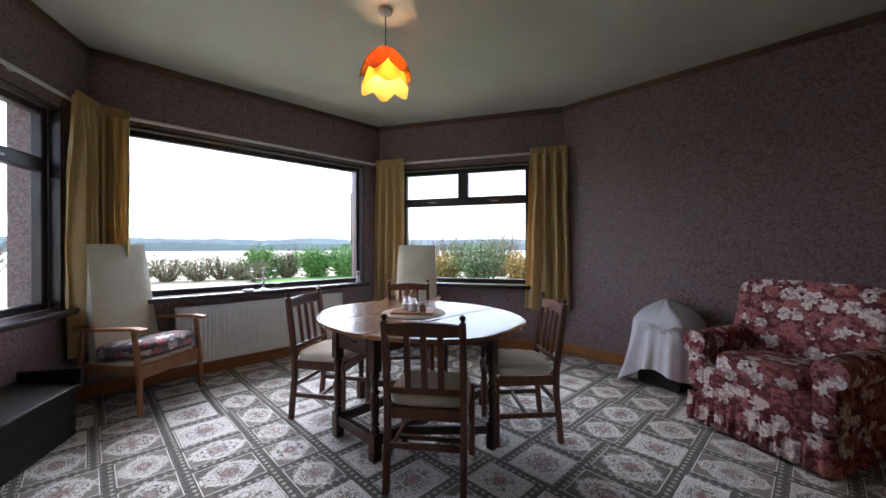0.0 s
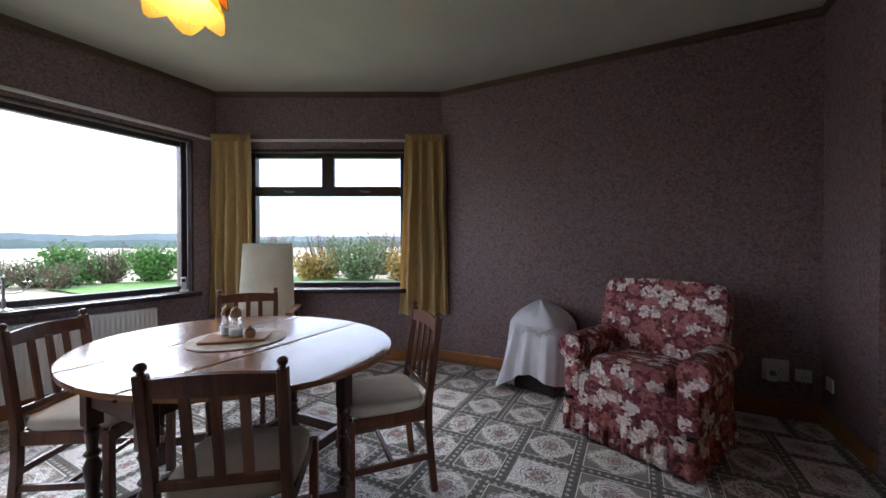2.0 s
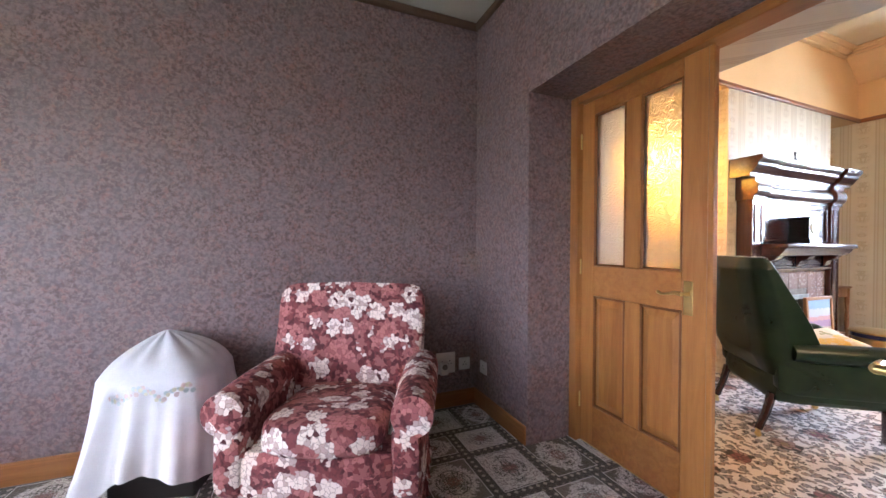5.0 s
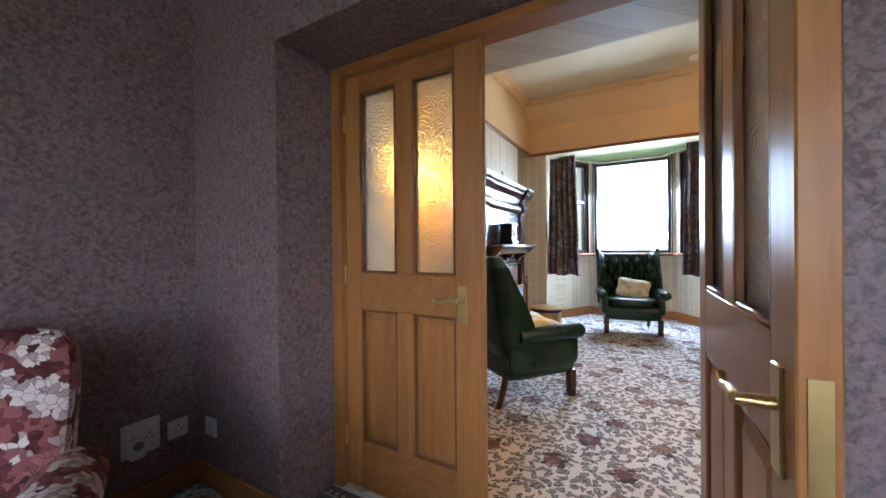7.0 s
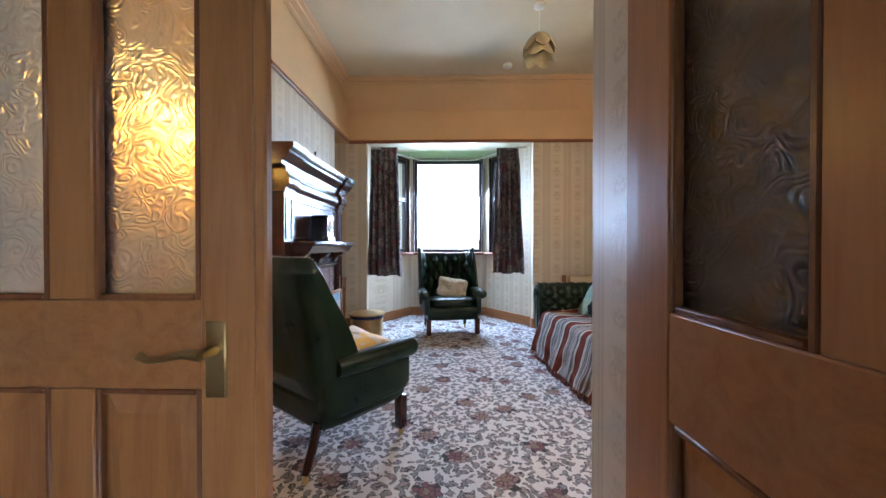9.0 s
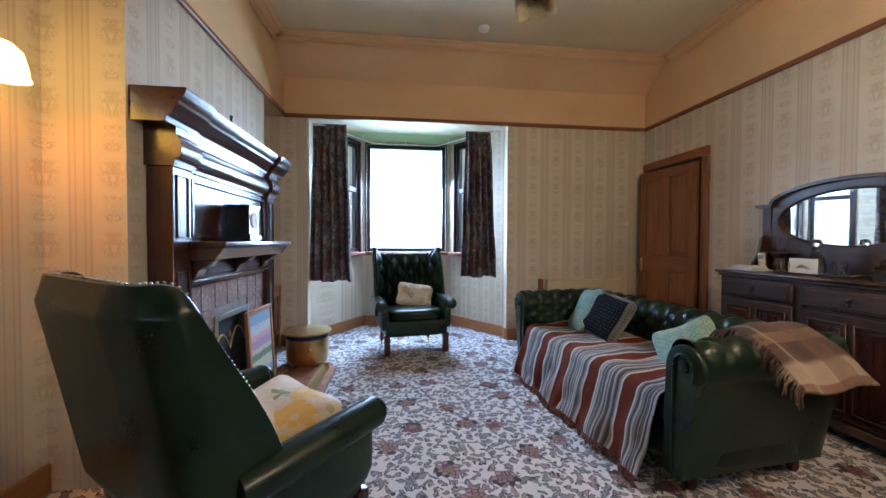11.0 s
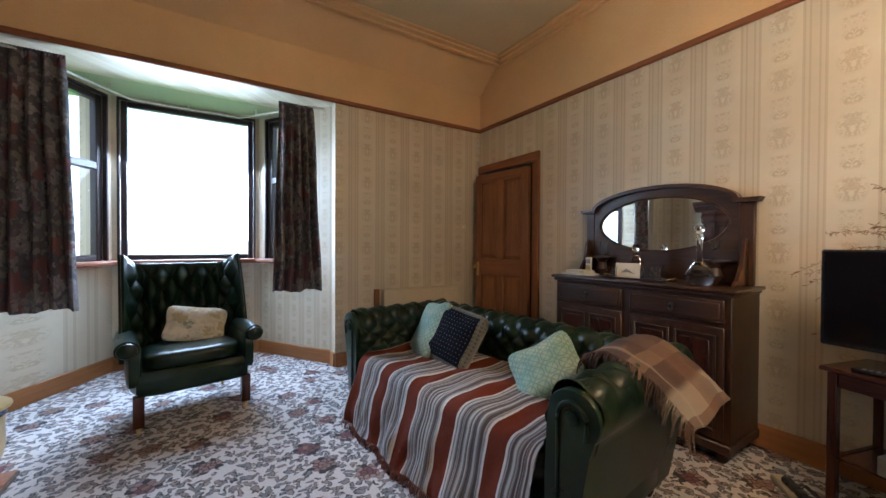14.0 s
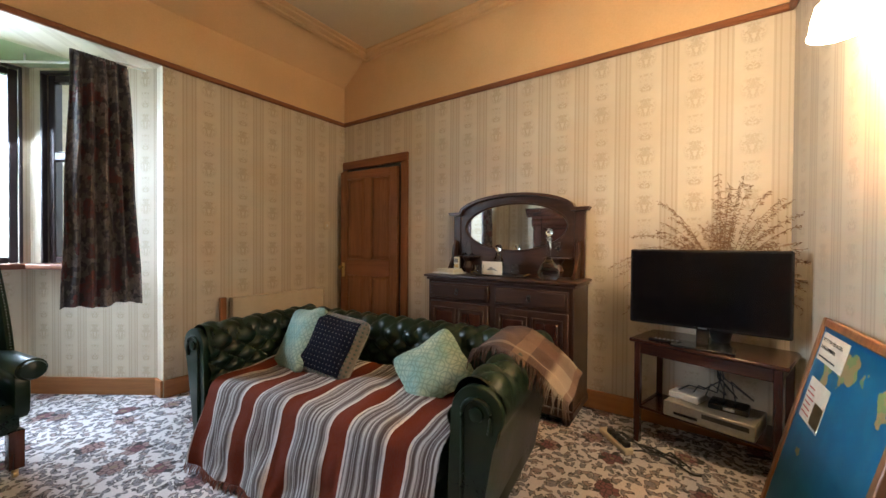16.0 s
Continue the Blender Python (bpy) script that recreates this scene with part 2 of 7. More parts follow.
m = Mat("swirl_patterned_glass", 0.33)
p = m.place(True)
n = m.noise(p, 18.0, 0, 0.4, 1.9)
ridge = (((n * 4.0).fract() - 0.5).abs() * 2.0).ramp(0.0, 1.0)
m.value("Transmission Weight", 1.0).value("IOR", 1.25).value("Base Color", (0.95, 0.94, 0.9, 1))
m.bump(ridge, 0.4, 0.005)
SWIRL = m.mat
m = Mat("aged_brass", 0.3, 1.0)
p = m.place(True)
BRASS = m.done(m.mix(m.noise(p, 14, 4).ramp(0.35, 0.7), (0.64, 0.47, 0.20), (0.56, 0.39, 0.15)))
SILVER = surf("tarnished_silver", (0.55, 0.54, 0.5), (0.35, 0.34, 0.32), 20, 0.3, 1.0, 0.05, 70)
WHITE_METAL = surf("white_enamel_metal", (0.74, 0.74, 0.72), (0.68, 0.68, 0.66), 5, 0.35, 0, 0.03, 60)
WHITE_PLASTIC = surf("white_plastic", (0.72, 0.72, 0.70), (0.66, 0.66, 0.64), 9, 0.4, 0, 0.02, 60)
CREAM_PAINT = surf("cream_enamel", (0.62, 0.53, 0.38), (0.56, 0.47, 0.33), 5, 0.4, 0, 0.03, 60)

# ---------- mesh helpers ----------


def mesh_of(name, bm, mat, smooth=True):
    me = bpy.data.meshes.new(name)
    bmesh.ops.recalc_face_normals(bm, faces=bm.faces)
    for f in bm.faces:
        f.smooth = smooth
    bm.to_mesh(me)
    bm.free()
    if smooth:
        me.set_sharp_from_angle(angle=radians(38))
    for one in mat if isinstance(mat, (list, tuple)) else (mat,):
        me.materials.append(one)
    return me


def part(name, bm, mat, parent=None, label="", m=None, smooth=True):
    ob = new(name, mesh_of(name, bm, mat, smooth))
    ob.parent = parent
    if m is not None:
        ob.matrix_basis = m
    return tagged(ob, label)


def thing(name, m, label, category, group="", kind=""):
    ob = new(name)
    ob.empty_display_size = 0.1
    ob.matrix_basis = m
    return tagged(ob, label, category, group, kind)


def box(x0, x1, y0, y1, z0, z1, bev=0.0, bm=None, m=None, seg=1):
    own = bmesh.new() if bm is None else bm
    t = Matrix.LocRotScale(((x0 + x1) / 2, (y0 + y1) / 2, (z0 + z1) / 2), None, (abs(x1 - x0), abs(y1 - y0), abs(z1 - z0)))
    r = bmesh.ops.create_cube(own, size=1, matrix=(m @ t) if m is not None else t)
    if bev:
        es = list({e for v in r["verts"] for e in v.link_edges})
        bmesh.ops.bevel(own, geom=es, offset=bev, segments=seg, affect="EDGES", profile=0.5)
    return own


def spin(profile, seg=20, bm=None, m=None):
    """A turned shape from (radius, height) pairs."""
    own = bmesh.new() if bm is None else bm
    m = Matrix() if m is None else m
    rings = []
    for r, z in profile:
        if r < 1e-5:
            rings.append([own.verts.new(m @ Vector((0, 0, z)))])
        else:
            rings.append([own.verts.new(m @ Vector((r * math.cos(2 * math.pi * i / seg), r * math.sin(2 * math.pi * i / seg), z))) for i in range(seg)])
    for a, b in zip(rings, rings[1:]):
        for i in range(seg):
            j = (i + 1) % seg
            q = []
            for v in (a[i % len(a)], a[j % len(a)], b[j % len(b)], b[i % len(b)]):
                if v not in q:
                    q.append(v)
            if len(q) > 2:
                own.faces.new(q)
    for ring, flip in ((rings[0], True), (rings[-1], False)):
        if len(ring) > 2:
            own.faces.new(ring[::-1] if flip else ring)
    return own


def rod(p0, p1, r0, r1=None, seg=10, bm=None):
    p0, p1 = Vector(p0), Vector(p1)
    q = (p1 - p0).to_track_quat("Z", "Y").to_matrix().to_4x4()
    return spin([(r0, 0), (r0 if r1 is None else r1, (p1 - p0).length)], seg, bm, Matrix.Translation(p0) @ q)


def tube(pts, r, seg=8, bm=None):
    own = bmesh.new() if bm is None else bm
    pts = [Vector(p) for p in pts]
    rings = []
    for i, p in enumerate(pts):
        d = (pts[min(i + 1, len(pts) - 1)] - pts[max(i - 1, 0)]).normalized()
        q = d.to_track_quat("Z", "Y")
        rad = r[i] if isinstance(r, (list, tuple)) else r
        rings.append([own.verts.new(p + q @ Vector((rad * math.cos(2 * math.pi * k / seg), rad * math.sin(2 * math.pi * k / seg), 0))) for k in range(seg)])
    for a, b in zip(rings, rings[1:]):
        for k in range(seg):
            own.faces.new((a[k], a[(k + 1) % seg], b[(k + 1) % seg], b[k]))
    own.faces.new(rings[0][::-1])
    own.faces.new(rings[-1])
    return own


def prism(poly, a, b, axis="y", bm=None, m=None, bev=0.0):
    """A flat outline pushed from a to b along an axis; the outline lies in the other two."""
    own = bmesh.new() if bm is None else bm
    m = Matrix() if m is None else m

    def at(p, h):
        u, v = p
        return m @ Vector({"x": (h, u, v), "y": (u, h, v), "z": (u, v, h)}[axis])
    lo, hi = [own.verts.new(at(p, a)) for p in poly], [own.verts.new(at(p, b)) for p in poly]
    k = len(poly)
    own.faces.new(lo)
    own.faces.new(hi[::-1])
    for i in range(k):
        own.faces.new((lo[i], hi[i], hi[(i + 1) % k], lo[(i + 1) % k]))
    if bev:
        ring = [e for e in own.edges if e.verts[0] in lo + hi and e.verts[1] in lo + hi]
        bmesh.ops.bevel(own, geom=ring, offset=bev, segments=2, affect="EDGES", profile=0.5)
    return own


def pad(sx, sy, sz, power=4.0, n=7, rumple=0.0, bm=None, m=None, seed=0, pinch=0.0):
    """A stuffed block: a rounded box with soft corners; pinch thins the rim as on a scatter cushion."""
    own = bmesh.new()
    m = Matrix() if m is None else m
    bmesh.ops.create_cube(own, size=2)
    bmesh.ops.subdivide_edges(own, edges=list(own.edges), cuts=n, use_grid_fill=True)
    for v in own.verts:
        c = v.co
        d = (abs(c.x) ** power + abs(c.y) ** power + abs(c.z) ** power) ** (1 / power)
        c = c / d
        if pinch:
            e = max(abs(c.x), abs(c.y))
            c = Vector((c.x * (1 + 0.10 * abs(c.x * c.y)), c.y * (1 + 0.10 * abs(c.x * c.y)), c.z * (1 - pinch * e ** 3)))
        w = Vector((c.x * sx / 2, c.y * sy / 2, c.z * sz / 2))
        if rumple:
            w += noise.noise_vector(w * 5 + Vector((seed, 0, 0))) * rumple
        v.co = m @ w
    if bm is None:
        return own
    me = bpy.data.meshes.new("tmp")
    own.to_mesh(me)
    own.free()
    bm.from_mesh(me)
    bpy.data.meshes.remove(me)
    return bm


def sheet(nx, ny, fn, thick=0.0, bm=None):
    """A grid of points fn(u, v) for u, v from 0 to 1, with thickness below it."""
    own = bmesh.new() if bm is None else bm
    g = [[own.verts.new(fn(i / nx, j / ny)) for j in range(ny + 1)] for i in range(nx + 1)]
    fs = [own.faces.new((g[i][j], g[i + 1][j], g[i + 1][j + 1], g[i][j + 1])) for i in range(nx) for j in range(ny)]
    if thick:
        own.normal_update()
        bmesh.ops.solidify(own, geom=fs, thickness=thick)
    return own


def shell(nx, ny, fin, fout):
    """Two grids stitched along their rims."""
    bm = bmesh.new()
    g = [[[bm.verts.new(f_(i / nx, j / ny)) for j in range(ny + 1)] for i in range(nx + 1)] for f_ in (fin, fout)]
    for k in (0, 1):
        for i in range(nx):
            for j in range(ny):
                q = (g[k][i][j], g[k][i + 1][j], g[k][i + 1][j + 1], g[k][i][j + 1])
                bm.faces.new(q if k == 0 else q[::-1])
    rim = [(i, 0) for i in range(nx)] + [(nx, j) for j in range(ny)] + [(i, ny) for i in range(nx, 0, -1)] + [(0, j) for j in range(ny, 0, -1)]
    for a, b in zip(rim, rim[1:] + rim[:1]):
        bm.faces.new((g[0][a[0]][a[1]], g[1][a[0]][a[1]], g[1][b[0]][b[1]], g[0][b[0]][b[1]]))
    return bm


# ---------- the setting ----------
HD, HS = 2.815, 3.33       # ceiling heights of the dining and the sitting room
WX, WT = -3.90, 0.30       # big window wall
C0, C1, C2, C3 = (-3.90, 0.275), (-3.90, 3.075), (-1.83, 4.18), (-1.83, -0.83)
DX = 1.105                 # dining face of the thick dividing wall
SX = 2.0                   # its sitting room face
EX = 5.925                 # east wall of the sitting room
YN, YS = 3.835, -0.59       # sitting room north (chimney breast plane) and south walls
OY0, OY1, OZ = 1.97, 3.53, 2.07   # the doorway


def wall_frame(p0, p1):
    d = Vector((p1[0] - p0[0], p1[1] - p0[1], 0))
    return Matrix.Translation((*p0, 0)) @ Matrix.Rotation(math.atan2(d.y, d.x), 4, "Z"), d.length


def wall(name, p0, p1, thick, z0, z1, mat, holes=(), ends=(0.05, 0.05), label="", bm=None):
    """A wall whose inner face runs from p0 to p1 with the room on its left; holes: (u0, u1, z0, z1)."""
    f, ln = wall_frame(p0, p1)
    own = bmesh.new()
    at = -ends[0]
    for a, b, lo, hi in holes:
        box(at, a, -thick, 0, z0, z1, bm=own)
        if lo > z0:
            box(a, b, -thick, 0, z0, lo, bm=own)
        if hi < z1:
            box(a, b, -thick, 0, hi, z1, bm=own)
        at = b
    box(at, ln + ends[1], -thick, 0, z0, z1, bm=own)
    own.transform(f)
    return tagged(part(name, own, mat, smooth=False), label, "wall", kind="structure")


BW_HOLE = (0.48, 2.62, 0.74, 2.25)
D_HOLE = (0.22, 2.05, 0.74, 2.22)
# room on the left: big window wall runs south, canted ones follow
wall("wall_big_window", C1, C0, WT, -0.4, HD + 0.1, WALL_D, [(C1[1] - 2.84, C1[1] - 0.46, 0.74, 2.25)], label="mauve papered wall with the wide picture window")
wall("wall_canted_north", C2, C1, WT, -0.4, HD + 0.1, WALL_D, [(2.346 - 1.98, 2.346 - 0.30, 0.74, 2.22)], label="mauve papered canted bay wall with a window")
wall("wall_canted_south", C0, C3, WT, -0.4, HD + 0.1, WALL_D, [(0.30, 1.98, 0.74, 2.22)], label="mauve papered canted bay wall with a window")
wall("wall_dining_north", (DX, C2[1]), C2, WT, -0.4, HD + 0.1, WALL_D, ends=(0.3, 0.05), label="mottled mauve papered wall behind the armchair")
wall("wall_dining_south", C3, (DX, C3[1]), WT, -0.4, HD + 0.1, WALL_D, ends=(0.05, 0.3), label="mottled mauve papered wall")
wall("wall_dividing_dining", (DX, C3[1]), (DX, C2[1]), 0.36, -0.05, HD + 0.1, WALL_D, [(OY0 - C3[1], OY1 - C3[1], -0.05, OZ)], ends=(0, 0), label="mauve papered side of the thick dividing wall")
SD = 1.86                  # its face at the doorway: the old wall runs a little skew
bm = prism([(DX + 0.362, YS - 0.3), (SX, YS - 0.3), (SX, YS), (SD, OY0 - 0.03), (DX + 0.362, OY0 - 0.03)], -0.05, HS + 0.5, "z")
prism([(DX + 0.362, OY1 - 0.02), (SD, OY1 - 0.02), (SD, 4.5), (DX + 0.362, 4.5)], -0.05, HS + 0.5, "z", bm)
prism([(DX + 0.362, OY0 - 0.03), (SD, OY0 - 0.03), (SD, OY1 - 0.02), (DX + 0.362, OY1 - 0.02)], OZ, HS + 0.5, "z", bm)
tagged(part("wall_dividing_sitting", bm, WALL_S, smooth=False), "cream striped papered side of the thick dividing wall", "wall", kind="structure")
wall("wall_sitting_south", (SX, YS), (EX, YS), 0.3, -0.05, HS + 0.5, WALL_S, ends=(0, 0.3), label="cream striped papered wall behind the sideboard")
# sitting room bay in the east wall
BY0, BY1, BXW, BW0, BW1 = 1.22, 3.58, 6.90, 1.80, 3.06
SOF = 2.63
wall("wall_sitting_east", (EX, YS), (EX, YN + 0.5), 0.5, -0.05, HS + 0.5, WALL_S, [(BY0 - YS, BY1 - YS, -0.05, SOF)], ends=(0, 0.2), label="cream striped papered wall round the bay")
wall("wall_bay_south", (EX + 0.12, BY0 - 0.0), (BXW, BW0), 0.25, -0.05, SOF + 0.2, WALL_S, [(0.42, 0.93, 1.04, 2.60)], ends=(0.1, 0.05), label="cream striped canted bay wall with a narrow window")
wall("wall_bay_north", (BXW, BW1), (EX + 0.12, BY1), 0.25, -0.05, SOF + 0.2, WALL_S, [(0.05, 0.56, 1.04, 2.60)], ends=(0.05, 0.1), label="cream striped canted bay wall with a narrow window")
wall("wall_bay_east", (BXW, BW0), (BXW, BW1), 0.25, -0.05, SOF + 0.2, WALL_S, [(0.04, BW1 - BW0 - 0.04, 1.04, 2.60)], ends=(0.05, 0.05), label="cream striped bay wall below the window")
# chimney breast and its alcoves
BR0, BR1, AB = 3.50, 5.31, 4.20
bm = box(BR0, BR1, YN, AB + 0.3, -0.05, SOF)
tagged(part("wall_chimney_breast", bm, WALL_S, smooth=False), "cream striped chimney breast behind the fireplace", "wall", kind="structure")
bm = box(SX - 0.4, BR0, AB, AB + 0.3, -0.05, SOF)
box(BR1, EX + 0.3, AB, AB + 0.3, -0.05, SOF, bm=bm)
tagged(part("wall_alcoves", bm, WALL_S, smooth=False), "cream striped alcove walls beside the chimney breast", "wall", kind="structure")
bm = box(SX - 0.3, EX + 0.4, YN, AB + 0.3, SOF + 0.002, HS + 0.5)
tagged(part("wall_frieze_north", bm, FRIEZE, smooth=False), "buff painted frieze over the fireplace wall", "wall", kind="structure")
# painted frieze above the picture rail: thin plaster skins, and the sloping plane on the east side
RZ = 2.635
bm = box(SX, EX, YS, YS + 0.006, RZ, HS + 0.1)
tagged(part("frieze_south", bm, FRIEZE, smooth=False), "buff painted frieze above the picture rail", "wall", kind="structure")
bm = prism([(SX, YS + 0.007), (SX + 0.006, YS + 0.007), (SD + 0.006, OY0), (SD + 0.006, YN - 0.001), (SD, YN - 0.001), (SD, OY0)], RZ, HS + 0.1, "z")
tagged(part("frieze_west", bm, FRIEZE, smooth=False), "buff painted frieze above the picture rail", "wall", kind="structure")
bm = prism([(EX - 0.006, RZ), (EX - 0.001, RZ), (EX - 0.001, HS + 0.1), (EX - 0.40, HS + 0.1), (EX - 0.40, HS), (EX - 0.33, HS), (EX - 0.006, 3.07)], YS + 0.007, YN - 0.001, "y")
tagged(part("frieze_east", bm, FRIEZE, smooth=False), "buff painted frieze with a sloping upper part", "wall", kind="structure")

tagged(part("ceiling_dining", box(-4.3, DX + 0.3, -1.2, 4.5, HD, HD + 0.2), CEIL_D, smooth=False), "plain off-white dining room ceiling", "ceiling", kind="structure")
tagged(part("ceiling_sitting", box(SX - 0.35, EX + 0.3, YS - 0.3, YN + 0.3, HS, HS + 0.2), CEIL_S, smooth=False), "cream painted sitting room ceiling", "ceiling", kind="structure")
bm = prism([(EX, BY0 - 0.05), (BXW + 0.25, BW0 - 0.35), (BXW + 0.25, BW1 + 0.35), (EX, BY1 + 0.05)], SOF + 0.004, SOF + 0.25, "z")
tagged(part("ceiling_bay", bm, PALE_SOFFIT, smooth=False), "pale green-white painted bay ceiling", "ceiling", kind="structure")
bm = box(SD + 0.001, BR0 - 0.001, YN + 0.001, AB, SOF - 0.004, SOF)
box(BR1 + 0.001, EX - 0.001, YN + 0.001, AB, SOF - 0.004, SOF, bm=bm)
tagged(part("ceiling_alcoves", bm, FRIEZE, smooth=False), "buff painted soffits of the alcoves", "ceiling", kind="structure")
tagged(part("floor_dining", prism([(-4.0, 0.22), (-1.88, -0.93), (1.47, -0.93), (1.47, 4.28), (-1.88, 4.28), (-4.0, 3.13)], -0.12, 0.0, "z"), CARPET_D, smooth=False), "brown and cream patterned carpet of framed panels", "carpet", kind="structure")
tagged(part("floor_sitting", prism([(1.47, YS - 0.1), (EX + 0.1, YS - 0.1), (EX + 0.1, BY0 - 0.08), (EX + 0.15, BY0 - 0.08), (BXW + 0.1, BW0 - 0.05), (BXW + 0.1, BW1 + 0.05), (EX + 0.15, BY1 + 0.08), (EX + 0.1, BY1 + 0.08), (EX + 0.1, 4.30), (1.47, 4.30)], -0.12, 0.001, "z"), CARPET_S, smooth=False), "cream carpet with grey leaves and red flowers", "carpet", kind="structure")


def strip(name, p0, p1, z0, z1, deep, mat, label, ends=(0.0, 0.0), bev=0.006, cuts=()):
    """A board along the foot or top of a wall, room on the left; cuts: (u0, u1) left free."""
    f, ln = wall_frame(p0, p1)
    own, at = bmesh.new(), -ends[0]
    for a, b in (*cuts, (ln + ends[1], None)):
        box(at, a, 0.001, deep, z0, z1, bev, own)
        at = b
    return tagged(part(name, own, mat, m=f), label, "trim", kind="structure")


for a, b, cut in ((C1, C0, ()), (C2, C1, ()), (C0, C3, ()), ((DX, C2[1]), C2, ()), (C3, (DX, C3[1]), ()), ((DX, C3[1]), (DX, C2[1]), ((OY0 - C3[1], OY1 - C3[1]),))):
    strip("baseboard", a, b, 0, 0.115, 0.018, PINE_B, "orange varnished pine baseboard", cuts=cut)
    strip("trim", a, b, HD - 0.062, HD - 0.001, 0.03, wood("brown_cornice", (0.10, 0.06, 0.04), (0.15, 0.095, 0.06), 0.5, "x", 0.1) if "brown_cornice" not in bpy.data.materials else bpy.data.materials["brown_cornice"], "narrow brown cornice under the ceiling", bev=0.012)
for a, b, cut in (((SX, YS), (EX, YS), ((2.71, 3.92),)), ((EX, YS), (EX, BY0), ()), ((EX, BY0), (EX + 0.12, BY0), ()), ((EX + 0.12, BY0), (BXW, BW0), ()), ((BXW, BW0), (BXW, BW1), ()), ((BXW, BW1), (EX + 0.12, BY1), ()), ((EX + 0.12, BY1), (EX, BY1), ()), ((EX, BY1), (EX, AB), ()), ((EX, AB), (BR1, AB), ()), ((BR0, AB), (SD, AB), ()), ((SD, AB), (SD, OY1), ()), ((SD, OY0 - 0.03), (SX, YS), ())):
    strip("baseboard", a, b, 0, 0.14, 0.02, PINE_B, "brown varnished wooden baseboard", cuts=cut)
for a, b in (((SX, YS), (EX, YS)), ((EX, YS), (EX, YN)), ((EX, YN), (SD, YN)), ((SD, YN), (SD, OY0)), ((SD, OY0), (SX, YS))):
    strip("picture_rail", a, b, RZ - 0.02, RZ + 0.025, 0.035, RED_WOOD_X, "red-brown wooden picture rail", bev=0.01)
for k, (a, b) in enumerate((((SX, YS), (EX - 0.36, YS)), ((EX - 0.36, YS), (EX - 0.36, YN)), ((EX - 0.36, YN), (SD, YN)), ((SD, YN), (SD, OY0)), ((SD, OY0), (SX, YS)))):
    f, ln = wall_frame(a, b)
    bm = bmesh.new()
    for w, d in ((0.045, 0.045), (0.11, 0.028), (0.16, 0.014)):
        box(0, ln, 0.007, w + 0.007, HS - d, HS - 0.0005, 0.006, bm)
    tagged(part("cornice", bm, FRIEZE, m=f), "stepped plaster cornice moulding", "trim", kind="structure")


# ---------- windows ----------
def window(name, p0, p1, u0, u1, z0, z1, mat, label, out=0.06, bar=0.055, mull=(), trans=None, sill=True, sill_mat=None, deep=0.07):
    """A framed window in a wall; mull: (u, zlow, zhigh, width), trans: (z, half width)."""
    f, ln = wall_frame(p0, p1)
    w = thing(name, f, label, "window", kind="structure")
    def bars(nm, *bs):
        own = bmesh.new()
        for b in bs:
            box(*b, 0.008, own)
        return part(nm, own, mat, w)
    y0, y1 = -out - deep, -out
    bars("window_frame", (u0, u0 + bar, y0, y1, z0, z1), (u1 - bar, u1, y0, y1, z0, z1), (u0 + bar, u1 - bar, y0, y1, z0, z0 + bar), (u0 + bar, u1 - bar, y0, y1, z1 - bar, z1))
    if trans:
        bars("transom", (u0 + bar, u1 - bar, y0 + 0.004, y1 + 0.006, trans[0] - trans[1], trans[0] + trans[1]))
    for u, lo, hi, wd in mull:
        bars("mullion", (u - wd / 2, u + wd / 2, y0 + 0.002, y1 + 0.003, lo, hi))
    part("pane", box(u0 + bar - 0.004, u1 - bar + 0.004, y0 + 0.03, y0 + 0.035, z0 + bar - 0.004, z1 - bar + 0.004), GLASS, w, smooth=False).visible_shadow = False
    # lining of the opening
    lin = bmesh.new()
    box(u0 - 0.02, u0, y1, 0.012, z0, z1, 0.004, lin)
    box(u1, u1 + 0.02, y1, 0.012, z0, z1, 0.004, lin)
    box(u0 - 0.02, u1 + 0.02, y1, 0.012, z1, z1 + 0.02, 0.004, lin)
    part("lining", lin, mat, w)
    if sill:
        part("window_sill", box(u0 - 0.05, u1 + 0.05, y1, 0.10, z0 - 0.045, z0, 0.01, seg=2), sill_mat or DARK_SILL, w)
    return w


window("window_1", C1, C0, C1[1] - 2.82, C1[1] - 0.48, 0.765, 2.235, DARK_FRAME, "wide dark-framed picture window over the garden")
for name, a, b in (("window_2", C2, C1), ("window_3", C0, C3)):
    u0, u1 = (2.346 - 1.965, 2.346 - 0.315) if name == "window_2" else (0.315, 1.965)
    mu = 2.346 - 1.14 if name == "window_2" else 1.14
    w = window(name, a, b, u0, u1, 0.765, 2.20, DARK_FRAME, "dark-framed window with two top lights", mull=((mu, 1.80, 2.15, 0.13),), trans=(1.79, 0.05))
    for s in (-0.4, 0.4):
        bm = box(mu + s - 0.05, mu + s + 0.05, -0.052, -0.044, 1.775, 1.79, 0.003)
        rod((mu + s - 0.02, -0.045, 1.785), (mu + s + 0.06, -0.035, 1.79), 0.005, bm=bm)
        part("window_catch", bm, SILVER, w, "white metal stay")
RED_SILL = wood("red_brown_sill", (0.15, 0.055, 0.03), (0.24, 0.09, 0.045), 0.35, "x", 0.3)
window("window_4", (BXW, BW0), (BXW, BW1), 0.06, BW1 - BW0 - 0.06, 1.06, 2.60, DARK_FRAME, "dark-framed bay window with a plain pane", out=0.03, sill_mat=RED_SILL, bar=0.05)
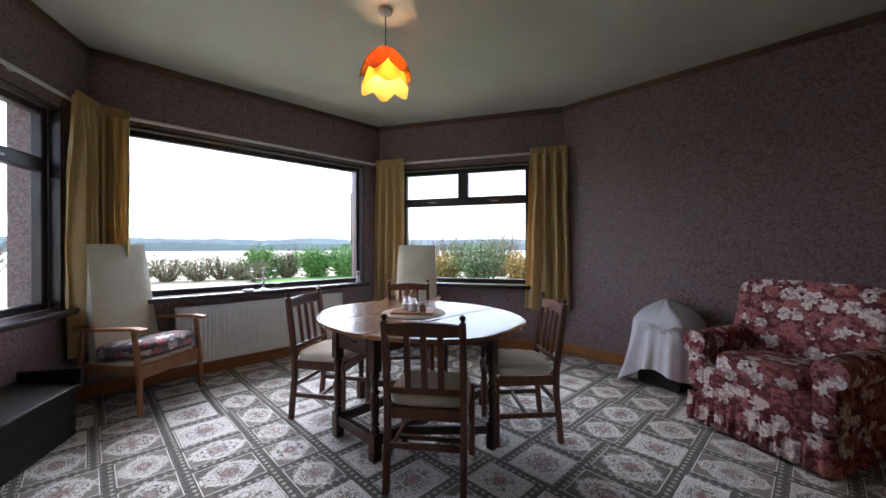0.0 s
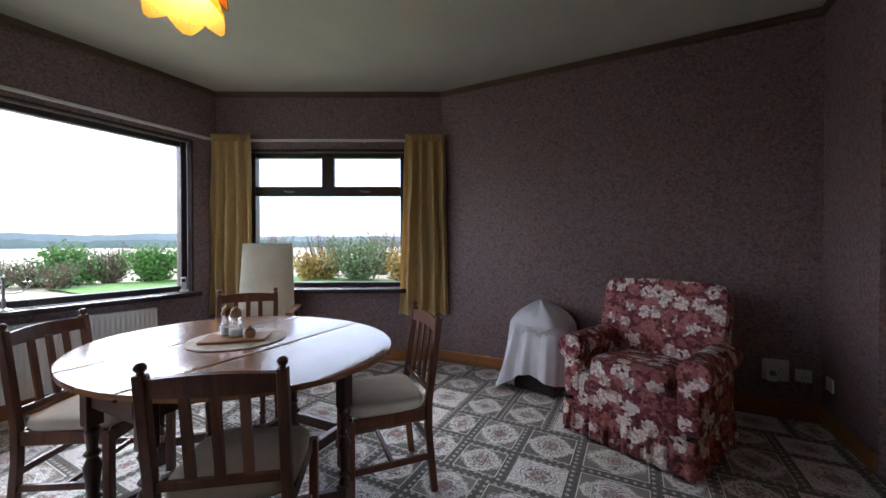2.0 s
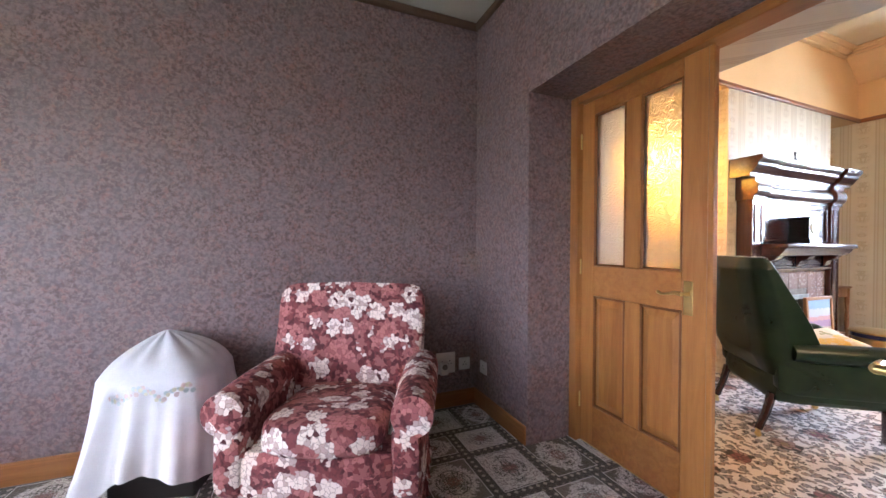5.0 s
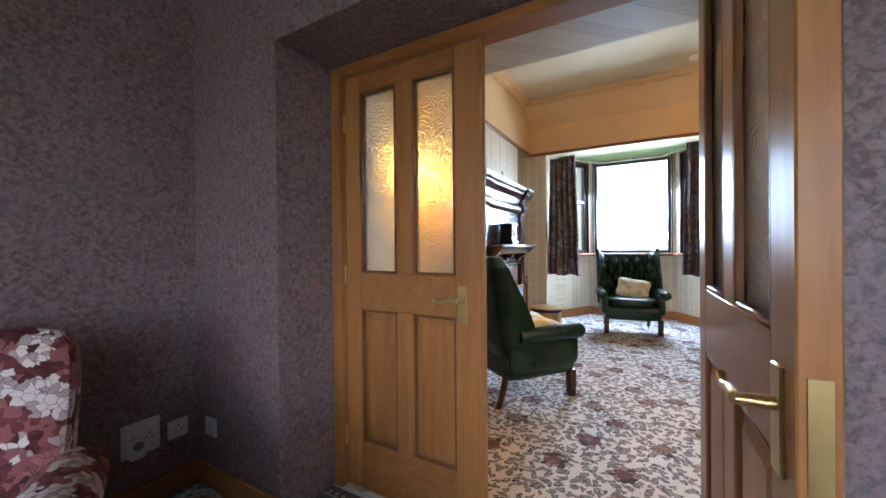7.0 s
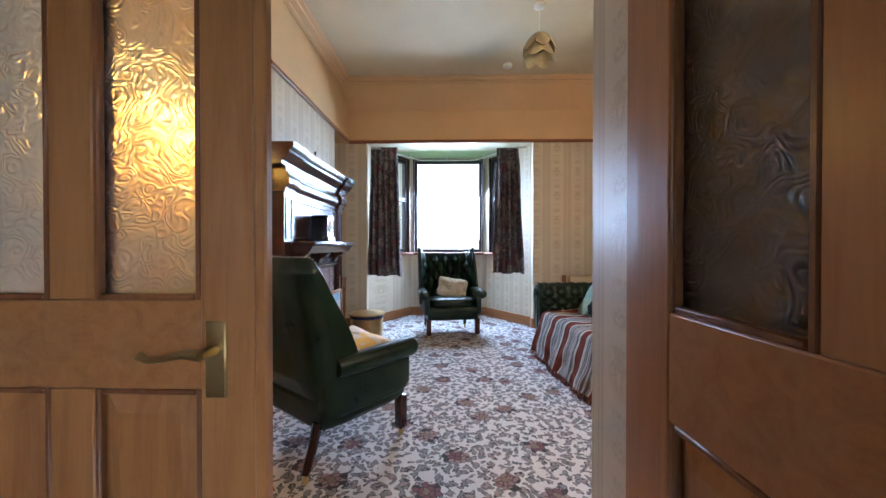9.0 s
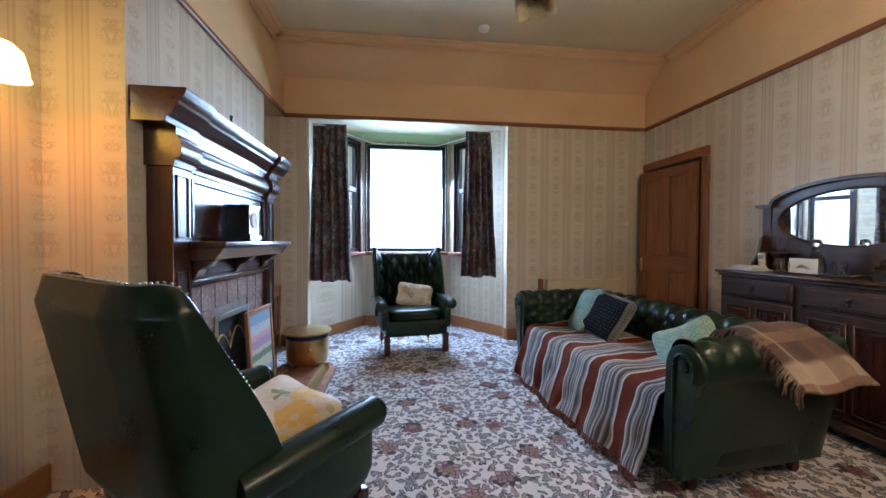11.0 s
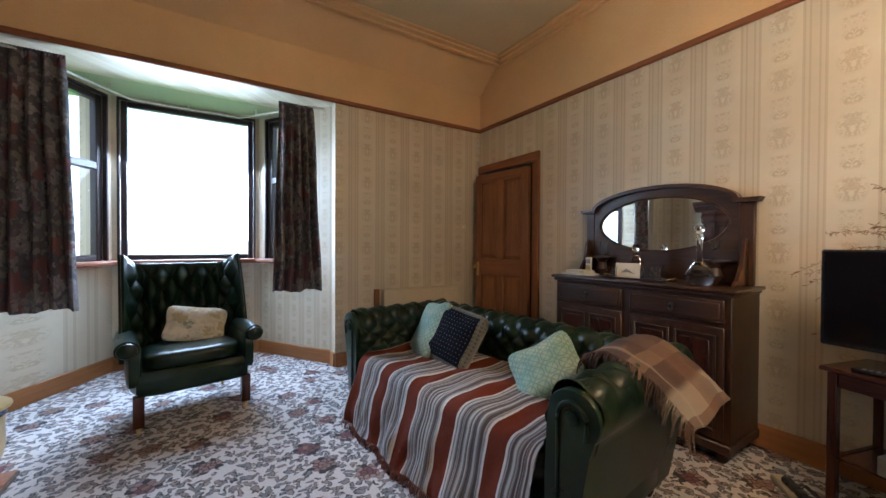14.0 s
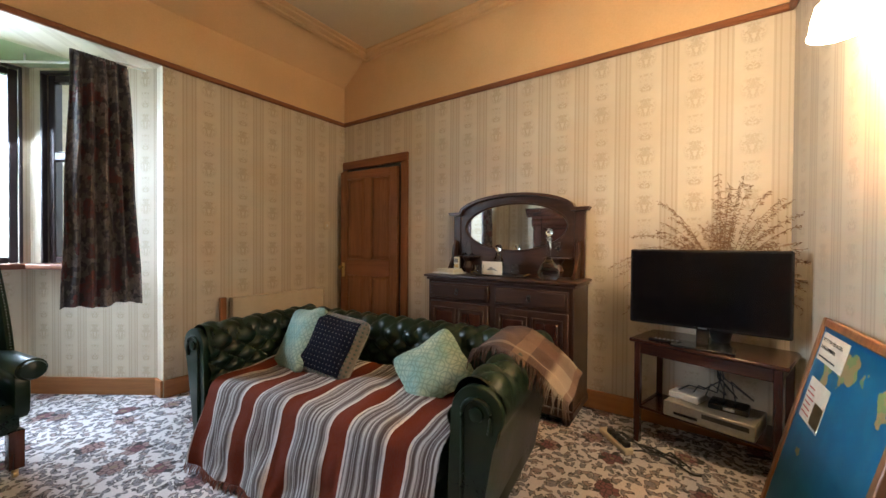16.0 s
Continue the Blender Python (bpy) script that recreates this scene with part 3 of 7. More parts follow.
for name, a, b, u0, u1 in (("window_5", (EX + 0.12, BY0), (BXW, BW0), 0.43, 0.92), ("window_6", (BXW, BW1), (EX + 0.12, BY1), 0.06, 0.55)):
    window(name, a, b, u0, u1, 1.06, 2.59, DARK_FRAME, "narrow dark-framed side window of the bay", out=0.03, sill_mat=RED_SILL, trans=(1.93, 0.035), bar=0.055)

# ---------- more materials ----------
def lit_paper(name, colour, thin=0.6):
    m = Mat(name, 0.6)
    p = m.place(True)
    w = m.noise(p, 90, 3)
    m.bump(w, 0.3, 0.002)
    tr = m.nt.nodes.new("ShaderNodeBsdfTranslucent")
    mixs = m.nt.nodes.new("ShaderNodeMixShader")
    mixs.inputs[0].default_value = thin
    col = m.mix(w.ramp(0.3, 0.7), colour, tuple(v * 0.8 for v in colour))
    m.nt.links.new(col, tr.inputs[0])
    m.nt.links.new(m.b.outputs[0], mixs.inputs[1])
    m.nt.links.new(tr.outputs[0], mixs.inputs[2])
    m.nt.links.new(mixs.outputs[0], m.nt.nodes["Material Output"].inputs[0])
    return m.done(col)


DARK_OAK = wood("dark_oak", (0.028, 0.012, 0.007), (0.070, 0.030, 0.016), 0.36, "z", 0.15)
DARK_OAK_X = wood("dark_oak_rail", (0.028, 0.012, 0.007), (0.070, 0.030, 0.016), 0.36, "x", 0.35)
TABLE_TOP = wood("polished_oak_top", (0.13, 0.055, 0.022), (0.24, 0.11, 0.045), 0.19, "x", 0.9)
CHAIR_OAK = wood("reddish_oak", (0.055, 0.017, 0.009), (0.14, 0.050, 0.023), 0.36, "z", 0.2)
TEAK = wood("teak", (0.20, 0.085, 0.035), (0.32, 0.15, 0.06), 0.42, "z", 0.2)
MAHOGANY = wood("mahogany", (0.030, 0.009, 0.006), (0.062, 0.019, 0.010), 0.20, "z", 0.6)
MAHOGANY_X = wood("mahogany_rail", (0.030, 0.009, 0.006), (0.062, 0.019, 0.010), 0.20, "x", 0.6)
BLACK_WOOD = wood("black_stained_wood", (0.009, 0.008, 0.008), (0.020, 0.016, 0.015), 0.42, "x", 0.1)
CREAM_VINYL = surf("cream_vinyl", (0.62, 0.56, 0.42), (0.54, 0.48, 0.35), 5, 0.42, 0, 0.12, 45, coat=0.1)
SEAT_CLOTH = surf("worn_beige_seat_cloth", (0.56, 0.48, 0.37), (0.47, 0.40, 0.30), 8, 0.85, 0, 0.4, 220)
CURTAIN_Y = lit_paper("mustard_cream_curtain", (0.74, 0.55, 0.25), 0.35)
WHITE_CLOTH = surf("white_cotton", (0.68, 0.68, 0.72), (0.60, 0.60, 0.65), 6, 0.8, 0, 0.3, 240)
BLACK = surf("matt_black", (0.012, 0.012, 0.013), (0.022, 0.021, 0.021), 9, 0.5, 0, 0.1, 70)
GLOSS_BLACK = surf("gloss_black_plastic", (0.006, 0.006, 0.007), (0.010, 0.010, 0.011), 9, 0.22, 0, 0.01, 70)
GREY_PLASTIC = surf("silver_grey_plastic", (0.26, 0.26, 0.26), (0.20, 0.20, 0.20), 9, 0.38, 0.3, 0.03, 70)



def petal_cloth(name, ground, ink, ink2, scale, size=0.40, fine=4.6, leaf=None, ground2=None):
    """Printed cloth: clusters of petals in two inks, with leaves between."""
    m = Mat(name, 0.85)
    p = m.place(True)
    amp = 1.1 / (scale * fine)
    x, y, z = m.xyz(p)
    w1, w2 = m.noise(p, scale * fine * 0.8, 3), m.noise(m.place(True, (1, 1, 1), (90, 0, 90)), scale * fine * 0.8, 3)
    p = m.join(x + ((w1 - 0.5) * amp), y + ((w2 - 0.5) * amp), z + ((w1 - w2) * amp))
    wob = m.noise(p, scale * 2.5, 3, 0.6, 0.8)
    pc = m.cells(p, scale * fine, "F1", "Position", 0.85)
    gap = m.cells(p, scale * fine, "DISTANCE_TO_EDGE", "Distance", 0.85)
    d = m.cells(pc.s, scale, "F1", "Distance", 0.85)
    k, g, b = m.xyz(m.cells(pc.s, scale, "F1", "Color", 0.85).s)
    k2, g2, b2 = m.xyz(m.cells(p, scale * fine, "F1", "Color", 0.85).s)
    low = ground2 or tuple(v * 0.65 for v in ground)
    c = m.mix(wob.ramp(0.4, 0.62), ground, low)
    if leaf:
        c = m.mix(d.gt(size) * k2.gt(0.66), c, leaf)
    bloom = d.lt(size)
    tone = m.mix(k.gt(0.55), ink, ink2)
    c = m.mix(bloom, c, tone)
    c = m.mix(bloom * g2.gt(0.7) * 0.5, c, ground)
    c = m.mix(bloom * gap.lt(0.05) * 0.5, c, low)
    c = m.mix(d.lt(0.10), c, low)
    m.bump(m.noise(p, 240, 2), 0.3, 0.003)
    return m.done(c)


FLORAL = petal_cloth("burgundy_floral_cloth", (0.185, 0.040, 0.046), (0.80, 0.70, 0.66), (0.44, 0.16, 0.155), 11.5, 0.52, 4.4, (0.30, 0.105, 0.10), (0.085, 0.016, 0.022))
GREY_ROSE = petal_cloth("grey_rose_seat_cloth", (0.13, 0.115, 0.125), (0.60, 0.54, 0.52), (0.42, 0.12, 0.12), 10, 0.5)


# ---------- doors ----------
# pine toned down to put the shadow line round the panels into colour
SHADED_BEAD = wood("shade_toned_pine_bead", (0.15, 0.055, 0.016), (0.24, 0.095, 0.03), 0.4, "z", 0.2)


def door_leaf(name, m, w, h, wood_z, wood_x, label, glazed=True, latch=0.092):
    """A panelled leaf; x runs from the hinge, y is across, z up."""
    d = thing(name, m, label, "door", kind="structure")
    t, st = 0.022, 0.092
    mid = (w + st - latch) / 2
    lock0, lock1, top, bot = 0.885, 1.06, h - 0.085, 0.24
    for a, b in ((0.0, st), (w - latch, w)):
        part("stile", box(a, b, -t, t, 0.008, h, 0.003), wood_z, d)
    for z0, z1 in ((0.008, bot), (lock0, lock1), (top, h)):
        part("rail", box(st, w - latch, -t + 0.0005, t - 0.0005, z0, z1, 0.003), wood_x, d)
    for z0, z1 in ((bot, lock0), (lock1, top)):
        part("muntin", box(mid - 0.045, mid + 0.045, -t + 0.001, t - 0.001, z0, z1, 0.003), wood_z, d)
    for a, b in ((st, mid - 0.045), (mid + 0.045, w - latch)):
        for z0, z1, glass in ((bot, lock0, False), (lock1, top, glazed)):
            bead = bmesh.new()
            for y in (-1, 1):
                ya, yb = sorted((y * 0.004, y * (t - 0.001)))
                box(a, a + 0.012, ya, yb, z0, z1, 0.003, bead)
                box(b - 0.012, b, ya, yb, z0, z1, 0.003, bead)
                box(a + 0.012, b - 0.012, ya, yb, z0, z0 + 0.012, 0.003, bead)
                box(a + 0.012, b - 0.012, ya, yb, z1 - 0.012, z1, 0.003, bead)
            part("bead", bead, SHADED_BEAD if wood_z is PINE else wood_z, d)
            if glass:
                part("pane", box(a + 0.002, b - 0.002, -0.003, 0.003, z0 + 0.002, z1 - 0.002), SWIRL, d, "swirl-patterned obscured glass", smooth=False)
            else:
                pb = box(a + 0.001, b - 0.001, -0.004, 0.004, z0 + 0.001, z1 - 0.001)
                for y in (-1, 1):
                    q = [(a + 0.045, z0 + 0.05), (b - 0.045, z0 + 0.05), (b - 0.045, z1 - 0.05), (a + 0.045, z1 - 0.05)]
                    r = [(a + 0.014, z0 + 0.014), (b - 0.014, z0 + 0.014), (b - 0.014, z1 - 0.014), (a + 0.014, z1 - 0.014)]
                    lo = [pb.verts.new((u, y * 0.0042, v)) for u, v in r]
                    hi = [pb.verts.new((u, y * 0.0165, v)) for u, v in q]
                    pb.faces.new(hi)
                    for i in range(4):
                        pb.faces.new((lo[i], lo[(i + 1) % 4], hi[(i + 1) % 4], hi[i]))
                part("panel", pb, wood_z, d, smooth=False)
    return d


def lever_handle(d, x, z, side, toward, metal):
    """A lever on a back plate; side: face of the leaf, toward: way the lever points."""
    y = side * 0.0215
    ya, yb = sorted((y, y + side * 0.006))
    h = part("handle", box(x - 0.021, x + 0.021, ya, yb, z - 0.075, z + 0.075, 0.003), metal, d, "brass lever handle on a plate")
    s = rod((x, y, z + 0.02), (x, y + side * 0.05, z + 0.02), 0.010, 0.008, 12)
    tube([(x, y + side * 0.048, z + 0.02), (x + toward * 0.03, y + side * 0.05, z + 0.024), (x + toward * 0.07, y + side * 0.05, z + 0.014), (x + toward * 0.10, y + side * 0.048, z + 0.012), (x + toward * 0.115, y + side * 0.046, z + 0.020)], [0.010, 0.008, 0.006, 0.006, 0.008], 10, s)
    part("lever", s, metal, h)


FX = 1.47
d = door_leaf("door_1", pose(FX, 3.468, 0, 0, 0, -90), 0.735, 2.02, PINE, PINE_X, "closed varnished pine door leaf with patterned glass", latch=0.122)
lever_handle(d, 0.735 - 0.09, 0.945, -1, -1, BRASS)
part("astragal", box(0.725, 0.75, -0.034, -0.0225, 0.01, 2.015, 0.004), PINE, d)
for z in (0.25, 1.05, 1.8):
    part("hinge", rod((-0.004, -0.028, z - 0.045), (-0.004, -0.028, z + 0.045), 0.007, seg=8), BRASS, d)
d = door_leaf("door_2", pose(1.435, 1.998, 0, 0, 0, 182), 0.735, 2.02, PINE, PINE_X, "open varnished pine door leaf with patterned glass")
lever_handle(d, 0.735 - 0.055, 0.945, -1, -1, BRASS)
part("latch_plate", box(0.7352, 0.7375, -0.012, 0.012, 0.86, 1.02, 0.0005), BRASS, d, "brass latch plate")
fr_ = thing("door_frame", pose(0, 0, 0), "varnished pine frame in the thick doorway", "door frame", kind="structure")
for y0, y1 in ((OY1 - 0.06, OY1 - 0.001), (OY0 + 0.001, OY0 + 0.026)):
    part("jamb", box(1.41, 1.53, y0, y1, 0, OZ - 0.001, 0.004), PINE, fr_)
part("head", box(1.41, 1.53, OY0 + 0.026, OY1 - 0.06, 2.024, OZ - 0.001, 0.004), PINE_X, fr_)
part("threshold", box(1.45, 1.49, OY0 + 0.026, OY1 - 0.06, 0.001, 0.008, 0.003), BRASS, fr_, "narrow brass carpet bar")

# ---------- curtains ----------


def curtain(name, m, w, z0, z1, mat, label, folds=5, deep=0.05, flare=0.0, head=True, seed=0):
    """A hanging curtain, gathered at the top, in wall coordinates."""
    c = thing(name, m, label, "curtain")
    rnd = random.Random(seed)
    ph = [rnd.uniform(-0.5, 0.5) for _ in range(folds + 2)]

    def at(u, v):
        z = z1 - (z1 - z0) * v
        k = u * folds
        i = int(k)
        wob = ph[min(i, folds)] * (1 - k + i) + ph[min(i + 1, folds + 1)] * (k - i)
        depth = deep * (0.45 + 0.55 * min(1, v * 4))
        s = math.sin(2 * math.pi * k + wob * 2.0 * v + 0.8 * noise.noise(Vector((k * 1.3, v * 2.2, seed))))
        x = u * w * (1 + flare * v) - w * flare * v * 0.4 + 0.012 * noise.noise(Vector((u * 5, v * 3, seed + 5)))
        return Vector((x, depth * s + 0.01 * noise.noise(Vector((u * 9, v * 4, seed))), z + 0.012 * math.sin(k * 2.1) * v))
    part("cloth", sheet(folds * 12, 26, at, 0.004), mat, c)
    if head:
        def top(u, v):
            k = u * folds * 4
            return Vector((u * w, deep * 0.55 * (0.6 + 0.4 * math.sin(2 * math.pi * k)), z1 + 0.035 - 0.075 * v))
        part("heading", sheet(folds * 24, 4, top, 0.003), mat, c)
    return c


f, ln = wall_frame(C2, C1)
curtain("curtain", f @ pose(2.346 - 2.38, 0.085, 0), 0.40, 0.49, 2.315, CURTAIN_Y, "mustard cream curtain drawn back beside the window", 4, 0.045, 0.28, seed=1)
curtain("curtain", f @ pose(2.346 - 0.40, 0.085, 0), 0.40, 0.49, 2.315, CURTAIN_Y, "mustard cream curtain hanging in the bay corner", 4, 0.04, 0.1, seed=2)
f2, ln = wall_frame(C0, C3)
curtain("curtain", f2 @ pose(-0.06, 0.085, 0), 0.36, 0.40, 2.33, CURTAIN_Y, "mustard cream curtain hanging in the bay corner", 5, 0.045, 0.1, seed=3)
curtain("curtain", Matrix.Translation((WX + 0.085, 0.53, 0)) @ pose(0, 0, 0, 0, 0, -90), 0.30, 0.42, 2.315, CURTAIN_Y, "mustard cream curtain beside the picture window", 4, 0.045, 0.05, seed=4)
for a, b, lo, hi in ((C1, C0, 0.03, 0.03), (C2, C1, 0.0, 0.03), (C0, C3, 0.03, 0.3)):
    f, ln = wall_frame(a, b)
    r = thing("curtain_rail", f, "slim white curtain rail above the window", "curtain rail")
    part("track", box(lo, ln - hi, 0.035, 0.052, 2.285, 2.312, 0.004), WHITE_PLASTIC, r)
    for k in range(4):
        u = lo + 0.1 + k * (ln - lo - hi - 0.2) / 3
        part("bracket", box(u - 0.012, u + 0.012, 0.0, 0.036, 2.288, 2.308, 0.002), WHITE_PLASTIC, r)

# ---------- radiators ----------


def radiator(name, m, w, z0, z1, mat, label, ribs=True):
    r = thing(name, m, label, "radiator")
    def face(u, v):
        x = u * w
        d = 0.008 * (0.5 + 0.5 * math.cos(2 * math.pi * x / 0.034)) * min(1, 12 * v * (1 - v)) if ribs else 0.0
        return Vector((x, 0.075 + d, z0 + (z1 - z0) * v))
    bm = sheet(int(w / 0.0085), 14, face)
    box(0, w, 0.055, 0.074, z0, z1, 0.004, bm)
    part("panel", bm, mat, r)
    part("top_grille", box(0, w, 0.02, 0.084, z1 - 0.004, z1 + 0.006, 0.003), mat, r)
    for x in (0.0, w - 0.012):
        part("side_panel", box(x, x + 0.012, 0.02, 0.083, z0 + 0.01, z1 - 0.005, 0.003), mat, r)
    for x in (0.12, w - 0.12):
        part("bracket", box(x - 0.015, x + 0.015, 0.002, 0.056, z0 + 0.1, z1 - 0.1), mat, r)
    part("valve", spin([(0.018, 0), (0.02, 0.02), (0.02, 0.05), (0.014, 0.06)], 12, m=Matrix.Translation((-0.03, 0.05, z0 + 0.02))), WHITE_PLASTIC, r, "white plastic valve")
    part("pipe", tube([(-0.03, 0.05, z0 + 0.03), (-0.03, 0.05, 0.0)], 0.008), WHITE_METAL, r)
    return r


f, ln = wall_frame(C1, C0)
radiator("radiator", f @ pose(C1[1] - 2.49, 0, 0), 1.65, 0.13, 0.655, WHITE_METAL, "white ribbed steel radiator under the picture window")
f, ln = wall_frame((EX, YS), (EX, BY0))
radiator("radiator", f @ pose(0.34, 0, 0), 0.98, 0.15, 0.74, CREAM_PAINT, "cream painted panel radiator on the papered wall", False)
pp = thing("wood_offcut", pose(EX - 0.06, 0.80, 0), "dark board standing beside the radiator", "board")
part("board", box(-0.02, 0.02, -0.02, 0.03, 0.0, 0.755, 0.004), RED_WOOD, pp)

# ---------- dining furniture ----------
def turned_leg(h, r=0.024):
    return [(r * 0.95, 0.0), (r, 0.01), (r * 0.7, 0.10 * h), (r * 1.15, 0.14 * h), (r * 0.75, 0.18 * h), (r * 0.95, 0.36 * h), (r * 1.2, 0.52 * h), (r * 0.7, 0.62 * h), (r * 1.15, 0.67 * h), (r * 0.7, 0.72 * h), (r * 0.9, 0.88 * h), (r * 1.15, 0.94 * h), (r * 0.8, h)]


def gateleg_table(m):
    t = thing("gateleg_table", m, "oval dark oak gateleg table with polished top", "table")
    a, b, z = 0.78, 0.63, 0.735
    def leaf(x0, x1):
        pts = []
        n = 28
        for i in range(n + 1):
            x = x0 + (x1 - x0) * i / n
            pts.append((x, b * math.sqrt(max(0, 1 - (x / a) ** 2))))
        poly = pts + [(x, -y) for x, y in reversed(pts) if y > 1e-4]
        bm = prism(poly, z - 0.022, z, "z")
        rim = [e for e in bm.edges if all(abs(v.co.z - z) < 1e-5 for v in e.verts) or all(abs(v.co.z - z + 0.022) < 1e-5 for v in e.verts)]
        bmesh.ops.bevel(bm, geom=rim, offset=0.007, segments=2, affect="EDGES", profile=0.5)
        return bm
    part("leaf", leaf(-a, -0.232), TABLE_TOP, t)
    part("tabletop", leaf(-0.23, 0.23), TABLE_TOP, t)
    part("leaf", leaf(0.232, a), TABLE_TOP, t)
    ey = 0.50
    for sx in (-1, 1):
        for sy in (-1, 1):
            x, y = sx * 0.20, sy * ey
            bm = box(x - 0.028, x + 0.028, y - 0.028, y + 0.028, 0.50, 0.712, 0.003)
            box(x - 0.028, x + 0.028, y - 0.028, y + 0.028, 0.06, 0.16, 0.003, bm)
            box(x - 0.03, x + 0.03, y - 0.03, y + 0.03, 0.0, 0.06, 0.008, bm)
            spin(turned_leg(0.34, 0.026), 16, bm, Matrix.Translation((x, y, 0.16)))
            part("leg", bm, DARK_OAK, t)
    for sy in (-1, 1):
        ya, yb = sorted((sy * (ey - 0.02), sy * (ey + 0.012)))
        part("end_apron", box(-0.172, 0.172, ya, yb, 0.575, 0.712, 0.003), DARK_OAK_X, t)
        part("end_stretcher", box(-0.172, 0.172, sy * ey - 0.02, sy * ey + 0.02, 0.085, 0.145, 0.004), DARK_OAK_X, t)
    dr = part("drawer_front", box(-0.14, 0.14, -ey - 0.016, -ey - 0.011, 0.595, 0.695, 0.002), DARK_OAK_X, t)
    part("drawer_pull", box(-0.045, 0.045, -ey - 0.030, -ey - 0.016, 0.640, 0.652, 0.004), DARK_OAK_X, dr)
    for sx in (-1, 1):
        part("side_apron", box(sx * 0.20 - 0.012, sx * 0.20 + 0.012, -ey + 0.028, ey - 0.028, 0.60, 0.712, 0.003), DARK_OAK, t)
        part("side_stretcher", box(sx * 0.20 - 0.02, sx * 0.20 + 0.02, -ey + 0.028, ey - 0.028, 0.085, 0.145, 0.004), DARK_OAK, t)
        g0, g1 = Vector((sx * 0.235, -sx * 0.30, 0)), Vector((sx * 0.60, sx * 0.06, 0))
        g = part("gate_leg", spin(turned_leg(0.34, 0.024), 16, box(g1.x - 0.026, g1.x + 0.026, g1.y - 0.026, g1.y + 0.026, 0.5, 0.712, 0.003), Matrix.Translation((g1.x, g1.y, 0.16))), DARK_OAK, t)
        part("foot", box(g1.x - 0.027, g1.x + 0.027, g1.y - 0.027, g1.y + 0.027, 0, 0.16, 0.005), DARK_OAK, g)
        part("gate_post", spin(turned_leg(0.46, 0.018), 14, None, Matrix.Translation((g0.x, g0.y, 0.145))), DARK_OAK, t)
        for z0, z1 in ((0.62, 0.70), (0.09, 0.14)):
            ang = math.degrees(math.atan2(g1.y - g0.y, g1.x - g0.x))
            part("gate_rail", box(0, (g1 - g0).length - 0.02, -0.013, 0.013, z0, z1, 0.003), DARK_OAK_X, t, m=pose(g0.x, g0.y, 0, 0, 0, ang))
    return t


gateleg_table(pose(-1.76, 1.925, 0, 0, 0, 2))


